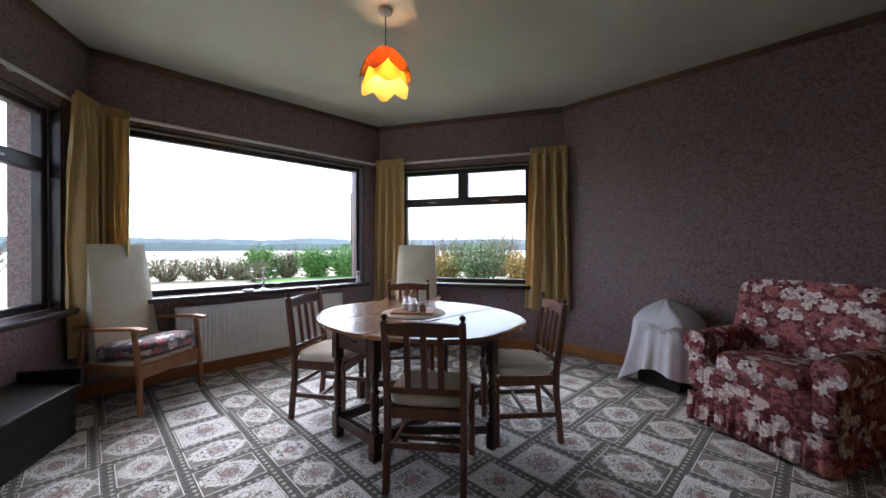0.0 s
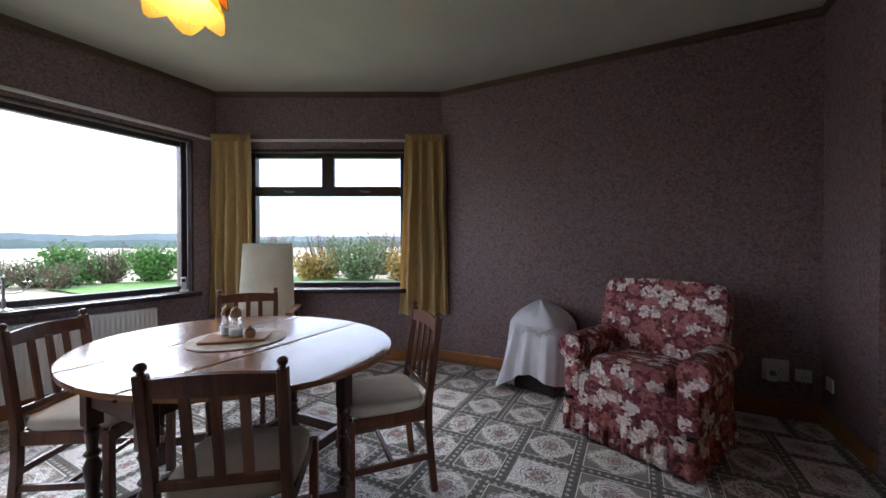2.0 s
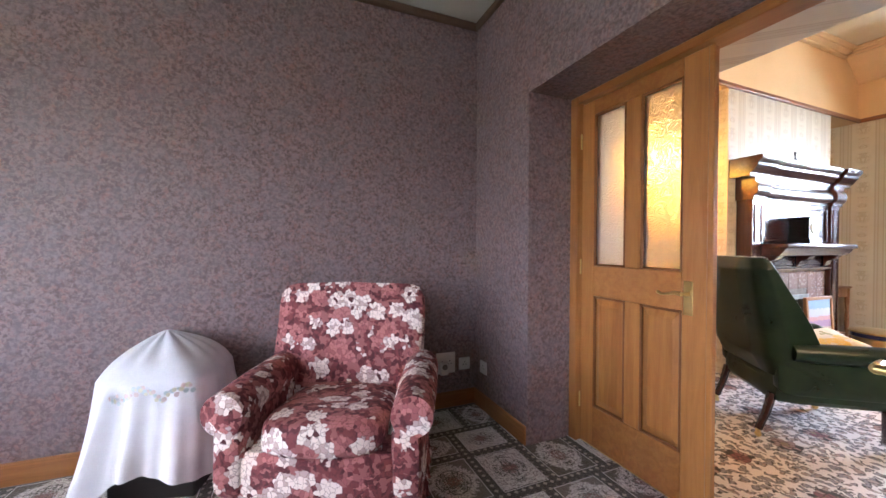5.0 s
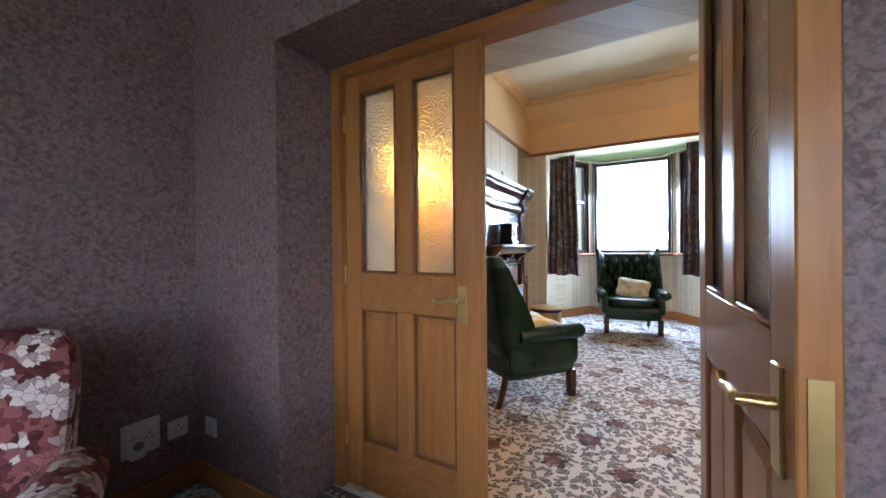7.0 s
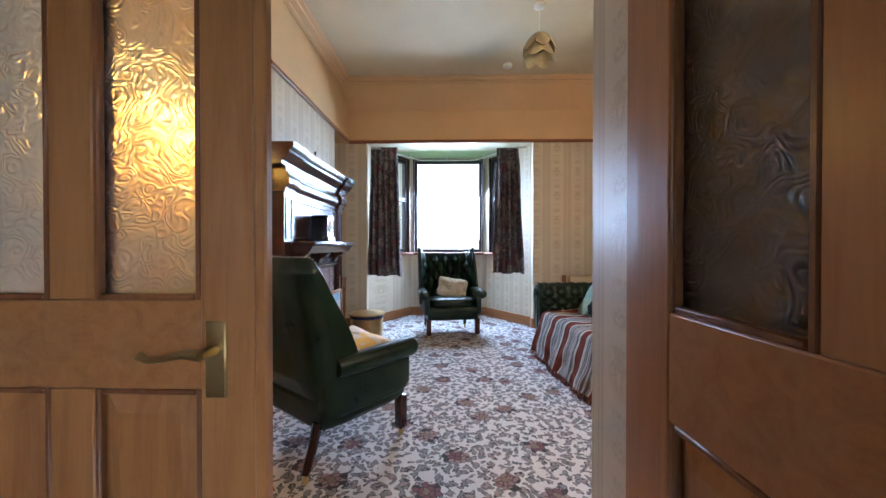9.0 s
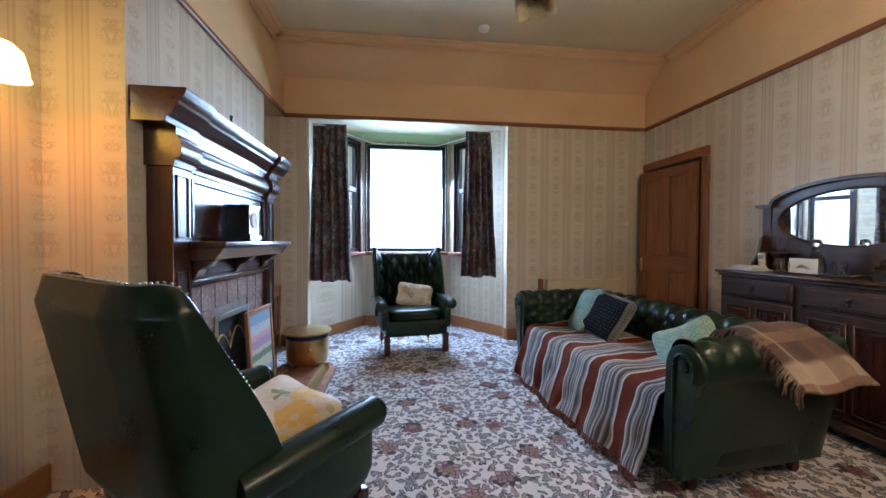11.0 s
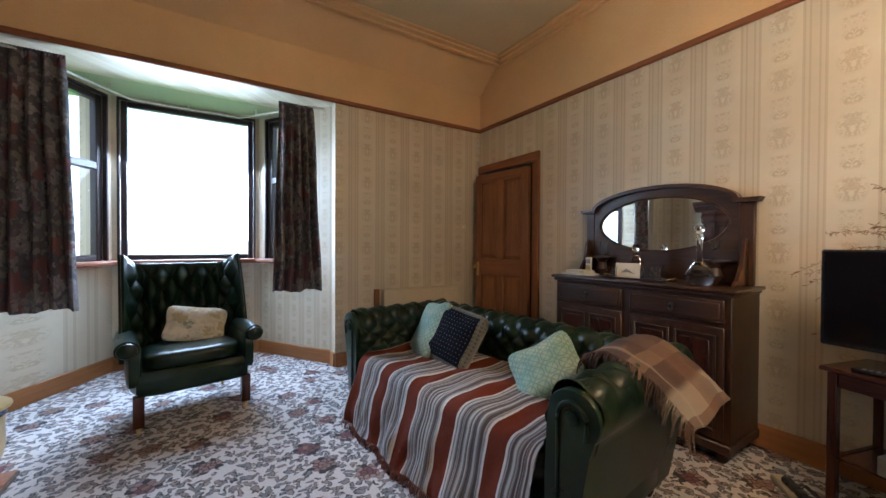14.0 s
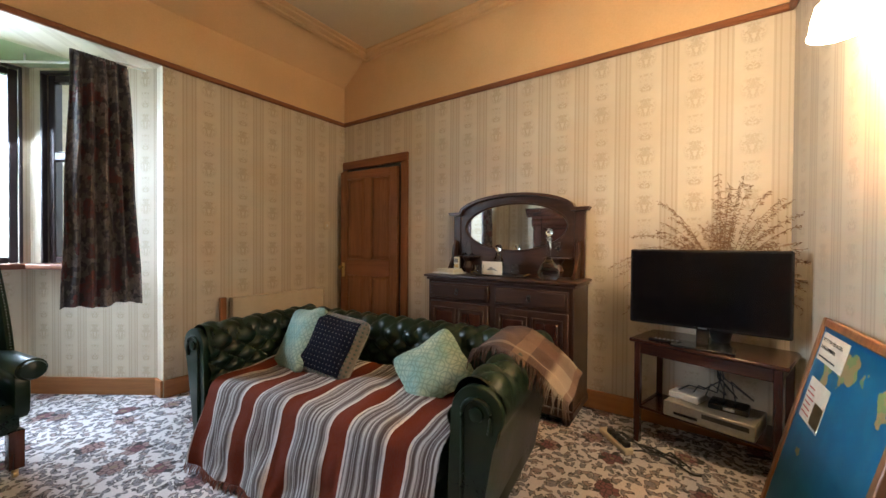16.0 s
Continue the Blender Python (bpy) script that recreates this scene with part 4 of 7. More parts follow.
def dining_chair(m):
    """Faces local +x; slatted back at -x."""
    c = thing("dining_chair", m, "dark oak dining chair with slatted back and beige seat", "chair", "chairs round the table")
    H, hw = 0.85, 0.190
    def lean(z):
        return -0.19 - max(0.0, z - 0.44) * 0.13 + (-(0.30 - z) * 0.10 if z < 0.30 else 0)
    for s in (-1, 1):
        bm = bmesh.new()
        zs = [0, 0.15, 0.30, 0.44, 0.60, 0.73, H]
        rings = []
        for z in zs:
            x, y = lean(z), s * hw
            rings.append([bm.verts.new((x + dx, y + dy, z)) for dx, dy in ((-0.017, -0.016), (0.017, -0.016), (0.017, 0.016), (-0.017, 0.016))])
        for p0, p1 in zip(rings, rings[1:]):
            for k in range(4):
                bm.faces.new((p0[k], p0[(k + 1) % 4], p1[(k + 1) % 4], p1[k]))
        bm.faces.new(rings[0][::-1])
        bm.faces.new(rings[-1])
        bmesh.ops.bevel(bm, geom=list(bm.edges), offset=0.003, segments=1, affect="EDGES")
        post = part("back_post", bm, CHAIR_OAK, c)
        part("finial", spin([(0.011, 0), (0.009, 0.006), (0.016, 0.014), (0.017, 0.024), (0.010, 0.032), (0, 0.035)], 12, m=Matrix.Translation((lean(H), s * hw, H))), CHAIR_OAK, post)
        bm = box(0.168, 0.202, s * 0.200 - 0.017, s * 0.200 + 0.017, 0, 0.415, 0.003)
        part("leg", bm, CHAIR_OAK, c)
        part("side_rail", box(-0.175, 0.170, s * 0.187 - 0.011, s * 0.187 + 0.011, 0.36, 0.42, 0.003), CHAIR_OAK, c)
        part("side_stretcher", box(-0.20, 0.170, s * 0.187 - 0.009, s * 0.187 + 0.009, 0.16, 0.19, 0.003), CHAIR_OAK, c)
    DARK = CHAIR_OAK
    part("front_rail", box(0.174, 0.196, -0.178, 0.178, 0.36, 0.42, 0.003), DARK, c)
    part("back_rail", box(-0.20, -0.178, -0.174, 0.174, 0.36, 0.42, 0.003), DARK, c)
    part("cross_stretcher", box(-0.02, 0.0, -0.178, 0.178, 0.163, 0.187, 0.003), DARK, c)
    part("rear_stretcher", box(-0.215, -0.197, -0.174, 0.174, 0.22, 0.25, 0.003), DARK, c)
    z0, z1 = 0.782, 0.838
    def top(u, v):
        y = -0.175 + 0.35 * u
        z = z0 + (z1 - z0 + 0.012 * math.sin(math.pi * u)) * v
        return Vector((lean(z) + 0.010 - 0.014 * math.sin(math.pi * u), y, z))
    part("top_rail", sheet(10, 3, top, 0.02), DARK, c)
    part("lower_rail", box(lean(0.50) - 0.009, lean(0.50) + 0.009, -0.174, 0.174, 0.485, 0.515, 0.003), DARK, c)
    for k in range(3):
        y = (k - 1) * 0.082
        bm = bmesh.new()
        prism([(lean(0.51) - 0.005, 0.51), (lean(0.51) + 0.005, 0.51), (lean(0.79) + 0.003, 0.79), (lean(0.79) - 0.007, 0.79)], y - 0.015, y + 0.015, "y", bm)
        part("slat", bm, DARK, c, smooth=False)
    part("seat", pad(0.38, 0.40, 0.075, 5, 7, 0.004, m=Matrix.Translation((0.005, 0, 0.445))), SEAT_CLOTH, c, "worn beige padded seat")
    return c


ch = dining_chair(pose(-1.255, 1.605, 0, 0, 0, 127))
for x, y, a in ((-1.19, 2.31, -130), (-2.30, 1.575, 32), (-2.46, 2.42, -38)):
    copy_thing(ch, pose(x, y, 0, 0, 0, a))


def fireside_chair(m, label):
    """High-backed easy chair with open wooden arms, facing +x."""
    c = thing("fireside_chair", m, label, "armchair", "cream high-backed chairs")
    for s in (-1, 1):
        y = s * 0.275
        bm = tube([(0.26, y, 0), (0.25, y, 0.30), (0.21, y, 0.60)], [0.016, 0.022, 0.018], 8)
        part("front_leg", bm, TEAK, c)
        part("rear_leg", tube([(-0.33, y, 0), (-0.25, y, 0.30), (-0.21, y, 0.60)], [0.016, 0.022, 0.018], 8), TEAK, c)
        part("side_rail", box(-0.25, 0.255, y - 0.014, y + 0.014, 0.28, 0.35, 0.004), TEAK, c)
        def arm(u, v):
            x = -0.27 + 0.57 * u
            return Vector((x, y - 0.03 + 0.06 * v + s * 0.01 * math.sin(math.pi * u), 0.612 + 0.022 * u - 0.018 * max(0, u - 0.85) * 6))
        part("armrest", sheet(10, 2, arm, 0.022), TEAK, c, "polished wooden armrest")
    part("front_rail", box(0.232, 0.258, -0.26, 0.26, 0.25, 0.35, 0.004), TEAK, c)
    def back(u, v, off):
        y = (u - 0.5) * (0.52 - 0.06 * v)
        z = 0.33 + 0.905 * v
        puff = 0.035 * (math.sin(math.pi * u) * min(1, 4 * v, 4 * (1 - v))) ** 0.5 if 0 < u < 1 and 0 < v < 1 else 0.0
        x = -0.15 - 0.13 * v
        return Vector((x + off * (0.035 + puff), y, z))
    bm = shell(12, 16, lambda u, v: back(u, v, 1), lambda u, v: back(u, v, -0.7))
    part("backrest", bm, CREAM_VINYL, c, "tall cream vinyl backrest")
    part("seat", pad(0.48, 0.54, 0.06, 6, 5, 0.003, m=pose(0.0, 0, 0.345, 0, -3)), CREAM_VINYL, c)
    part("cushion", pad(0.52, 0.54, 0.13, 4, 8, 0.014, m=pose(0.04, 0, 0.435, 0, -5), seed=3), GREY_ROSE, c, "rose-patterned loose seat cushion")
    return c


e1 = fireside_chair(pose(-3.575, 0.60, 0, 0, 0, 38), "cream vinyl high-backed chair with rose seat cushion")
e2 = copy_thing(e1, pose(-3.12, 3.03, 0, 0, 0, -48))
tagged(e2, "cream vinyl high-backed chair behind the dining table")


def floral_armchair(m):
    """Skirted upholstered armchair facing +x."""
    c = thing("armchair", m, "burgundy floral upholstered armchair with gathered skirt", "armchair")
    part("base", pad(0.68, 0.70, 0.26, 9, 5, 0.004, m=Matrix.Translation((0.02, 0, 0.27))), FLORAL, c)
    part("seat_cushion", pad(0.60, 0.50, 0.16, 4.5, 8, 0.008, m=pose(0.07, 0, 0.42, 0, -4)), FLORAL, c)
    back = pad(0.21, 0.78, 0.63, 9, 9, 0.008, m=pose(-0.30, -0.03, 0.645, 0, -14))
    part("backrest", back, FLORAL, c)
    for s in (-1, 1):
        y = s * 0.335
        bm = pad(0.66, 0.13, 0.34, 6, 6, 0.004, m=Matrix.Translation((0.03, y, 0.36)))
        spin([(0.0, 0), (0.075, 0.004), (0.085, 0.02), (0.088, 0.35), (0.08, 0.62), (0.0, 0.64)], 20, bm, pose(-0.27, y + s * 0.02, 0.535, 0, 90))
        part("arm", bm, FLORAL, c)
    def skirt(u, v):
        per = [(-0.36, 0.37), (-0.36, -0.37), (0.37, -0.37), (0.37, 0.37), (-0.36, 0.37)]
        seg = [0.74, 0.73, 0.74, 0.73]
        d = u * sum(seg)
        i = 0
        while i < 3 and d > seg[i]:
            d -= seg[i]
            i += 1
        a, b = Vector(per[i]), Vector(per[i + 1])
        q = a.lerp(b, min(1, d / seg[i]))
        nrm = Vector((-(b - a).y, (b - a).x)).normalized() * -1
        w = math.sin(u * 2 * math.pi * 46) + 0.5 * math.sin(u * 2 * math.pi * 71 + 1)
        off = (0.012 * w + 0.008) * v + 0.012 * v
        return Vector((q.x + nrm.x * off * -1 * -1, q.y + nrm.y * off, 0.20 - 0.185 * v))
    part("skirt", sheet(420, 6, skirt, 0.003), FLORAL, c, "gathered floral skirt")
    return c


floral_armchair(pose(0.05, 3.50, 0, 0, 0, -113))

# cloth over a box
b = thing("draped_box", pose(-0.72, 3.96, 0, 0, 0, -14), "dark box under a white embroidered cotton cloth", "covered box")
part("box", box(-0.185, 0.185, -0.175, 0.15, 0, 0.56, 0.01), BLACK_WOOD, b)
part("hump", prism([(-0.12, 0.56), (0.08, 0.56), (0.02, 0.60), (-0.04, 0.66), (-0.09, 0.61)], -0.03, 0.06, "y"), BLACK_WOOD, b)


def drape(u, v, lift=0.0):
    """Cloth hung from a peak over the box, with one corner trailing on the floor."""
    a = math.pi / 2 + u * math.tau
    ca, sa = math.cos(a), math.sin(a)
    rim = (abs(ca / 0.228) ** 5 + abs(sa / (0.222 if sa < 0 else 0.19)) ** 5) ** -0.2
    tail = math.exp(-((math.degrees(a) - 226) / 15) ** 2)
    tuck = 0.012 * noise.noise(Vector((ca * 2.2, sa * 2.2, v * 3)))
    ridge = 0.5 + 0.5 * math.sin(11 * a + 1.3 * math.sin(3 * a) + 0.8 * v)
    if v < 0.36:
        q = v / 0.36
        r = 0.004 + (rim - 0.004) * q ** 0.92
        z = 0.735 - 0.13 * q ** 1.1 - 0.045 * q ** 6 + tuck * q
        z += 0.010 * (ridge - 0.5) * math.sin(q * math.pi)
        w = 1 - q
    else:
        q = (v - 0.36) / 0.64
        hem = (0.135 + 0.03 * math.sin(3 * a)) * (1 - tail) + 0.006 * tail
        z = 0.56 + (hem - 0.56) * q
        deep = 0.042 * ridge ** 2 + 0.012 * (0.5 + 0.5 * math.sin(23 * a + 2 * q))
        r = rim + deep * q ** 0.7 + 0.03 * q + tail * (0.03 * q + 0.07 * q ** 4) + tuck
        w = 0
        z += 0.02 * (1 - q) ** 3 * tuck / 0.012 * 0.3
    r += lift
    return Vector((-0.04 * w + r * ca, min(0.03 * w + r * sa, 0.20 + lift), max(z + lift * w, 0.008 + lift)))


part("cloth", shell(180, 60, drape, lambda u, v: drape(u, v, 0.003)), WHITE_CLOTH, b, "white cloth with faded embroidery")
rnd = random.Random(5)
inks = [surf("faded_thread", col, tuple(v * 0.85 for v in col), 30, 0.85) for col in ((0.62, 0.50, 0.50), (0.50, 0.58, 0.62), (0.62, 0.59, 0.47))]
for k in range(44):
    uu, vv = 0.42 + 0.0046 * k, 0.41 + 0.03 * math.sin(k * 0.28) + 0.05 * rnd.random()
    q = pose(0, 0, 0, 90, 0, math.degrees(uu * math.tau) - 180)
    part("stitched_petal", spin([(0.0, 0.0), (0.006 + 0.006 * rnd.random(), 0.0003), (0.0, 0.0008)], 8, m=Matrix.Translation(drape(uu, vv, 0.007)) @ q), inks[k % 3], b)

# long dark chest under the south bay window
c = thing("storage_chest", pose(-2.78, -0.20, 0, 0, 0, -28), "low black wooden chest with a sloping lid", "chest")
part("body", box(-0.52, 0.42, -0.30, 0.20, 0.0, 0.30, 0.008), BLACK_WOOD, c)
part("lid", prism([(-0.31, 0.302), (0.22, 0.302), (0.22, 0.325), (-0.31, 0.40)], -0.54, 0.44, "x", bev=0.006), BLACK_WOOD, c)
part("upstand", box(-0.55, -0.53, -0.30, 0.22, 0.30, 0.425, 0.004), BLACK_WOOD, c)

# wall sockets
def socket(name, m, w, h, label, holes=1):
    s = thing(name, m, label, "socket")
    p_ = part("plate", box(-w / 2, w / 2, 0.001, 0.012, -h / 2, h / 2, 0.003), WHITE_PLASTIC, s)
    for k in range(holes):
        x = (k - (holes - 1) / 2) * 0.06
        bm = bmesh.new()
        for dx, dz in ((0, 0.014), (-0.011, -0.006), (0.011, -0.006)):
            box(x + dx - 0.003, x + dx + 0.003, 0.0121, 0.0128, dz - 0.004, dz + 0.004, bm=bm)
        part("pin_holes", bm, BLACK, p_)
        part("rocker", box(x - 0.006, x + 0.006, 0.012, 0.016, 0.022, 0.038, 0.002), WHITE_PLASTIC, p_)


f, ln = wall_frame((DX, C2[1]), C2)
socket("double_socket", f @ pose(DX - 0.86, 0, 0.325), 0.146, 0.15, "white double wall socket by the corner", 2)
socket("wall_socket", f @ pose(DX - 1.01, 0, 0.305), 0.088, 0.088, "white square wall socket by the corner", 1)
f, ln = wall_frame((DX, C3[1]), (DX, C2[1]))
socket("wall_socket", f @ pose(4.045 - C3[1], 0, 0.302), 0.088, 0.088, "white square wall socket by the doorway", 1)
p_ = thing("plug_timer", wall_frame((DX, C2[1]), C2)[0] @ pose(DX - 0.835, 0.012, 0.30), "grey plug-in timer on the double socket", "timer")
part("body", box(-0.03, 0.03, 0.001, 0.04, -0.05, 0.04, 0.006), WHITE_PLASTIC, p_)
part("dial", spin([(0.02, 0), (0.02, 0.004), (0, 0.004)], 16, m=pose(0, 0.041, 0.01, -90)), GREY_PLASTIC, p_)


# ---------- petal pendant lamps ----------
ORANGE_PETAL = lit_paper("orange_fabric_petal", (0.92, 0.52, 0.14), 0.78)
YELLOW_PETAL = lit_paper("yellow_fabric_petal", (0.90, 0.66, 0.16), 0.75)
SHELL_PETAL = lit_paper("capiz_shell_petal", (0.62, 0.52, 0.30), 0.4)
WIRE = surf("dark_bound_wire", (0.10, 0.03, 0.015), (0.16, 0.06, 0.03), 20, 0.6)


def glow(name, colour, strength):
    mt = bpy.data.materials.new(name)
    mt.use_nodes = True
    b_ = mt.node_tree.nodes["Principled BSDF"]
    b_.inputs["Base Color"].default_value = (*colour, 1)
    b_.inputs["Emission Color"].default_value = (*colour, 1)
    b_.inputs["Emission Strength"].default_value = strength
    return mt


def petal(bm, rim, turn, r0, r1, z0, z1, width, curl):
    """One bent petal and its wired rim."""
    rot = Matrix.Rotation(turn, 4, "Z")
    def at(u, v):
        w = width * (0.35 + 0.65 * math.sin(math.pi * (0.18 + 0.62 * v))) * (1 if v < 0.72 else math.cos((v - 0.72) / 0.28 * 1.35))
        a = (u - 0.5) * w / max(0.03, r0 + (r1 - r0) * v ** 0.6)
        r = r0 + (r1 - r0) * math.sin(v * math.pi * 0.5) ** 0.8 + curl * v ** 4
        return rot @ Vector((r * math.cos(a), r * math.sin(a), z0 + (z1 - z0) * v))
    sheet(10, 14, at, 0.0012, bm)
    tube([at(0, k / 14) for k in range(15)] + [at(1, k / 14) for k in range(14, -1, -1)], 0.0024, 5, rim)


def pendant(name, m, drop, label, outer, inner, lit, size=1.0):
    p_ = thing(name, m, label, "pendant lamp")
    part("ceiling_rose", spin([(0.0, 0), (0.048, -0.002), (0.046, -0.028), (0.03, -0.036), (0.012, -0.04), (0, -0.04)][::-1], 20), WHITE_PLASTIC, p_)
    part("flex", rod((0, 0, -0.038), (0, 0, -drop), 0.0035, seg=8), BLACK if lit else WHITE_PLASTIC, p_)
    z0 = -drop - 0.005
    part("lampholder", spin([(0.018, 0), (0.02, -0.01), (0.02, -0.055), (0.016, -0.06)][::-1], 14, m=Matrix.Translation((0, 0, z0 + 0.02))), WHITE_PLASTIC, p_)
    sh = part("shade", spin([(0.032, 0), (0.034, 0.004), (0.034, 0.006), (0.030, 0.008)], 18, m=Matrix.Translation((0, 0, z0))), WIRE, p_)
    for k in range(6):
        for layer in (0, 1):
            bm, rim = bmesh.new(), bmesh.new()
            a = (k + 0.5 * layer) * math.pi / 3
            if layer:
                petal(bm, rim, a, 0.045, 0.125 * size, z0, z0 - 0.255 * size, 0.16 * size, 0.035)
            else:
                petal(bm, rim, a, 0.05, 0.155 * size, z0 + 0.004, z0 - 0.175 * size, 0.135 * size, 0.0)
            pt = part("petal", bm, inner if layer else outer, p_)
            if not layer:
                part("rim", rim, WIRE, pt)
            else:
                rim.free()
    part("bulb", spin([(0.0, 0), (0.02, 0.004), (0.03, 0.022), (0.031, 0.04), (0.024, 0.06), (0.014, 0.085), (0.013, 0.1), (0, 0.1)], 18, m=Matrix.Translation((0, 0, z0 - 0.15))), glow("lit_bulb", (1.0, 0.70, 0.36), 110.0) if lit else CRYSTAL, p_)
    return p_


pendant("petal_pendant", pose(-1.84, 1.72, HD), 0.275, "lit orange and yellow petal shade hanging on flex", ORANGE_PETAL, YELLOW_PETAL, True, 1.1)

l = new("lamp_light", bpy.data.lights.new("lamp_light", "POINT"))
l.data.energy, l.data.color, l.data.shadow_soft_size = 5.0, (1.0, 0.66, 0.34), 0.012
l.matrix_basis = pose(-1.84, 1.72, HD - 0.275 - 0.09)

# ---------- on the table and the sills ----------
tz = 0.736
mt_ = thing("table_mat", pose(-1.82, 1.945, tz, 0, 0, 12), "round grey cork table mat", "table mat")
part("mat", spin([(0.0, 0), (0.225, 0), (0.228, 0.003), (0.225, 0.006), (0.0, 0.006)], 40), surf("grey_cork", (0.48, 0.44, 0.38), (0.38, 0.34, 0.29), 18, 0.8), mt_)
bd = thing("serving_board", pose(-1.80, 1.925, tz + 0.007, 0, 0, 42), "small dark wooden board on the mat", "board")
part("board", box(-0.15, 0.15, -0.085, 0.085, 0, 0.014, 0.005), TEAK, bd)


def mill(x, y):
    j = thing("spice_jar", pose(x, y, tz + 0.0215), "glass grinder jar with a wooden cap", "jar", "jars on the table")
    part("glass", spin([(0.0, 0.0), (0.028, 0.0), (0.032, 0.01), (0.032, 0.05), (0.024, 0.08), (0.022, 0.095), (0.024, 0.1), (0.0, 0.1)], 18), CRYSTAL, j)
    part("filling", spin([(0.0, 0.006), (0.026, 0.006), (0.027, 0.04), (0.0, 0.042)], 14), WHITE_PLASTIC, j, "white salt")
    part("base", spin([(0.0, -0.004), (0.035, -0.004), (0.035, 0.004), (0.029, 0.006), (0, 0.006)], 18), TEAK, j)
    part("cap", spin([(0.0, 0.1), (0.026, 0.1), (0.028, 0.112), (0.022, 0.124), (0.024, 0.132), (0.014, 0.142), (0.006, 0.150), (0, 0.152)], 18), TEAK, j)


mill(-1.875, 1.925)
mill(-1.795, 1.92)
j = thing("small_pot", pose(-1.72, 1.945, tz + 0.0215), "small brown pot with a lid", "pot")
part("pot", spin([(0, 0), (0.02, 0), (0.025, 0.012), (0.024, 0.035), (0, 0.035)], 14), TEAK, j)
part("lid", spin([(0, 0.035), (0.022, 0.036), (0.015, 0.045), (0.006, 0.05), (0.007, 0.06), (0, 0.062)], 14), DARK_OAK, j)

cd = thing("candelabrum", pose(WX + 0.03, 1.60, 0.766, 0, 0, 90), "tarnished silver three-armed candelabrum on the sill", "candelabrum")
part("stem", spin([(0, 0), (0.045, 0), (0.046, 0.008), (0.015, 0.02), (0.010, 0.06), (0.016, 0.075), (0.008, 0.09), (0.009, 0.17), (0.014, 0.18), (0.008, 0.19), (0.015, 0.225), (0.016, 0.235), (0, 0.235)], 16), SILVER, cd)
for s in (-1, 1):
    a_ = part("branch", tube([(0, 0, 0.13), (s * 0.04, 0, 0.115), (s * 0.09, 0, 0.125), (s * 0.115, 0, 0.16), (s * 0.115, 0, 0.19)], 0.005, 8), SILVER, cd)
    part("cup", spin([(0, 0), (0.012, 0.002), (0.022, 0.006), (0.010, 0.012), (0.013, 0.04), (0, 0.04)], 12, m=Matrix.Translation((s * 0.115, 0, 0.188))), SILVER, a_)
j = thing("glass_tumbler", pose(WX + 0.035, 1.735, 0.766), "small glass tumbler on the sill", "glass")
part("glass", spin([(0, 0), (0.024, 0), (0.028, 0.06), (0.025, 0.06), (0.021, 0.006), (0, 0.006)], 16), CRYSTAL, j)
j = thing("dish", pose(WX + 0.035, 1.45, 0.766), "small white dish on the sill", "dish")
part("dish", spin([(0, 0), (0.03, 0), (0.055, 0.014), (0.052, 0.016), (0.028, 0.005), (0, 0.005)], 20), WHITE_PLASTIC, j)
j = thing("cordless_phone", pose(WX + 0.03, 2.735, 0.766, 0, 0, 60), "white and grey cordless phone in its cradle", "telephone")
part("cradle", box(-0.035, 0.035, -0.03, 0.035, 0, 0.025, 0.008, seg=2), WHITE_PLASTIC, j)
h_ = part("handset", box(-0.022, 0.022, -0.012, 0.012, 0, 0.13, 0.007, seg=2), WHITE_PLASTIC, j, m=pose(0, 0.005, 0.018, 10))
part("screen", box(-0.015, 0.015, -0.0128, -0.0122, 0.085, 0.115), BLACK, h_)

# ================= sitting room =================
m = Mat("green_leather", 0.26)
p = m.place(True)
n1, n2 = m.noise(p, 6, 4), m.noise(p, 130, 3)
m.value("Specular IOR Level", 0.34)
m.bump(n2, 0.12, 0.002)
m.link((n1 * 0.18) + (n2 * 0.1) + 0.17, "Roughness")
LEATHER = m.done(m.mix(n1.ramp(0.35, 0.7), (0.0045, 0.0145, 0.0078), (0.012, 0.026, 0.0115)))

m = Mat("striped_woven_throw", 0.95)
m.value("Specular IOR Level", 0.12)
x, y, z = m.xyz(m.place(True))
s = (x / 0.31).fract()
fine = m.noise(m.join((x / 0.31) * 15.0, 0.0), 1.0, 2, 0.7)
thread = m.noise(m.place(True, (400, 60, 60)), 1, 2)
c = m.mix(fine.ramp(0.46, 0.54), (0.44, 0.43, 0.43), (0.085, 0.068, 0.066))
c = m.mix(((s * 15.0).fract()).lt(0.34) * 0.65, c, (0.085, 0.06, 0.06))
c = m.mix((s - 0.22).abs().lt(0.16), c, (0.120, 0.021, 0.008))
c = m.mix(((s - 0.22).abs() - 0.18).abs().lt(0.02), c, (0.58, 0.54, 0.51))
m.bump(thread + fine, 0.5, 0.006)
THROW = m.done(m.mix(thread.ramp(0.4, 0.7) * 0.22, c, (0.09, 0.06, 0.05)))
RUST = surf("rust_wool", (0.20, 0.062, 0.034), (0.15, 0.045, 0.026), 12, 0.95, 0, 0.5, 200)

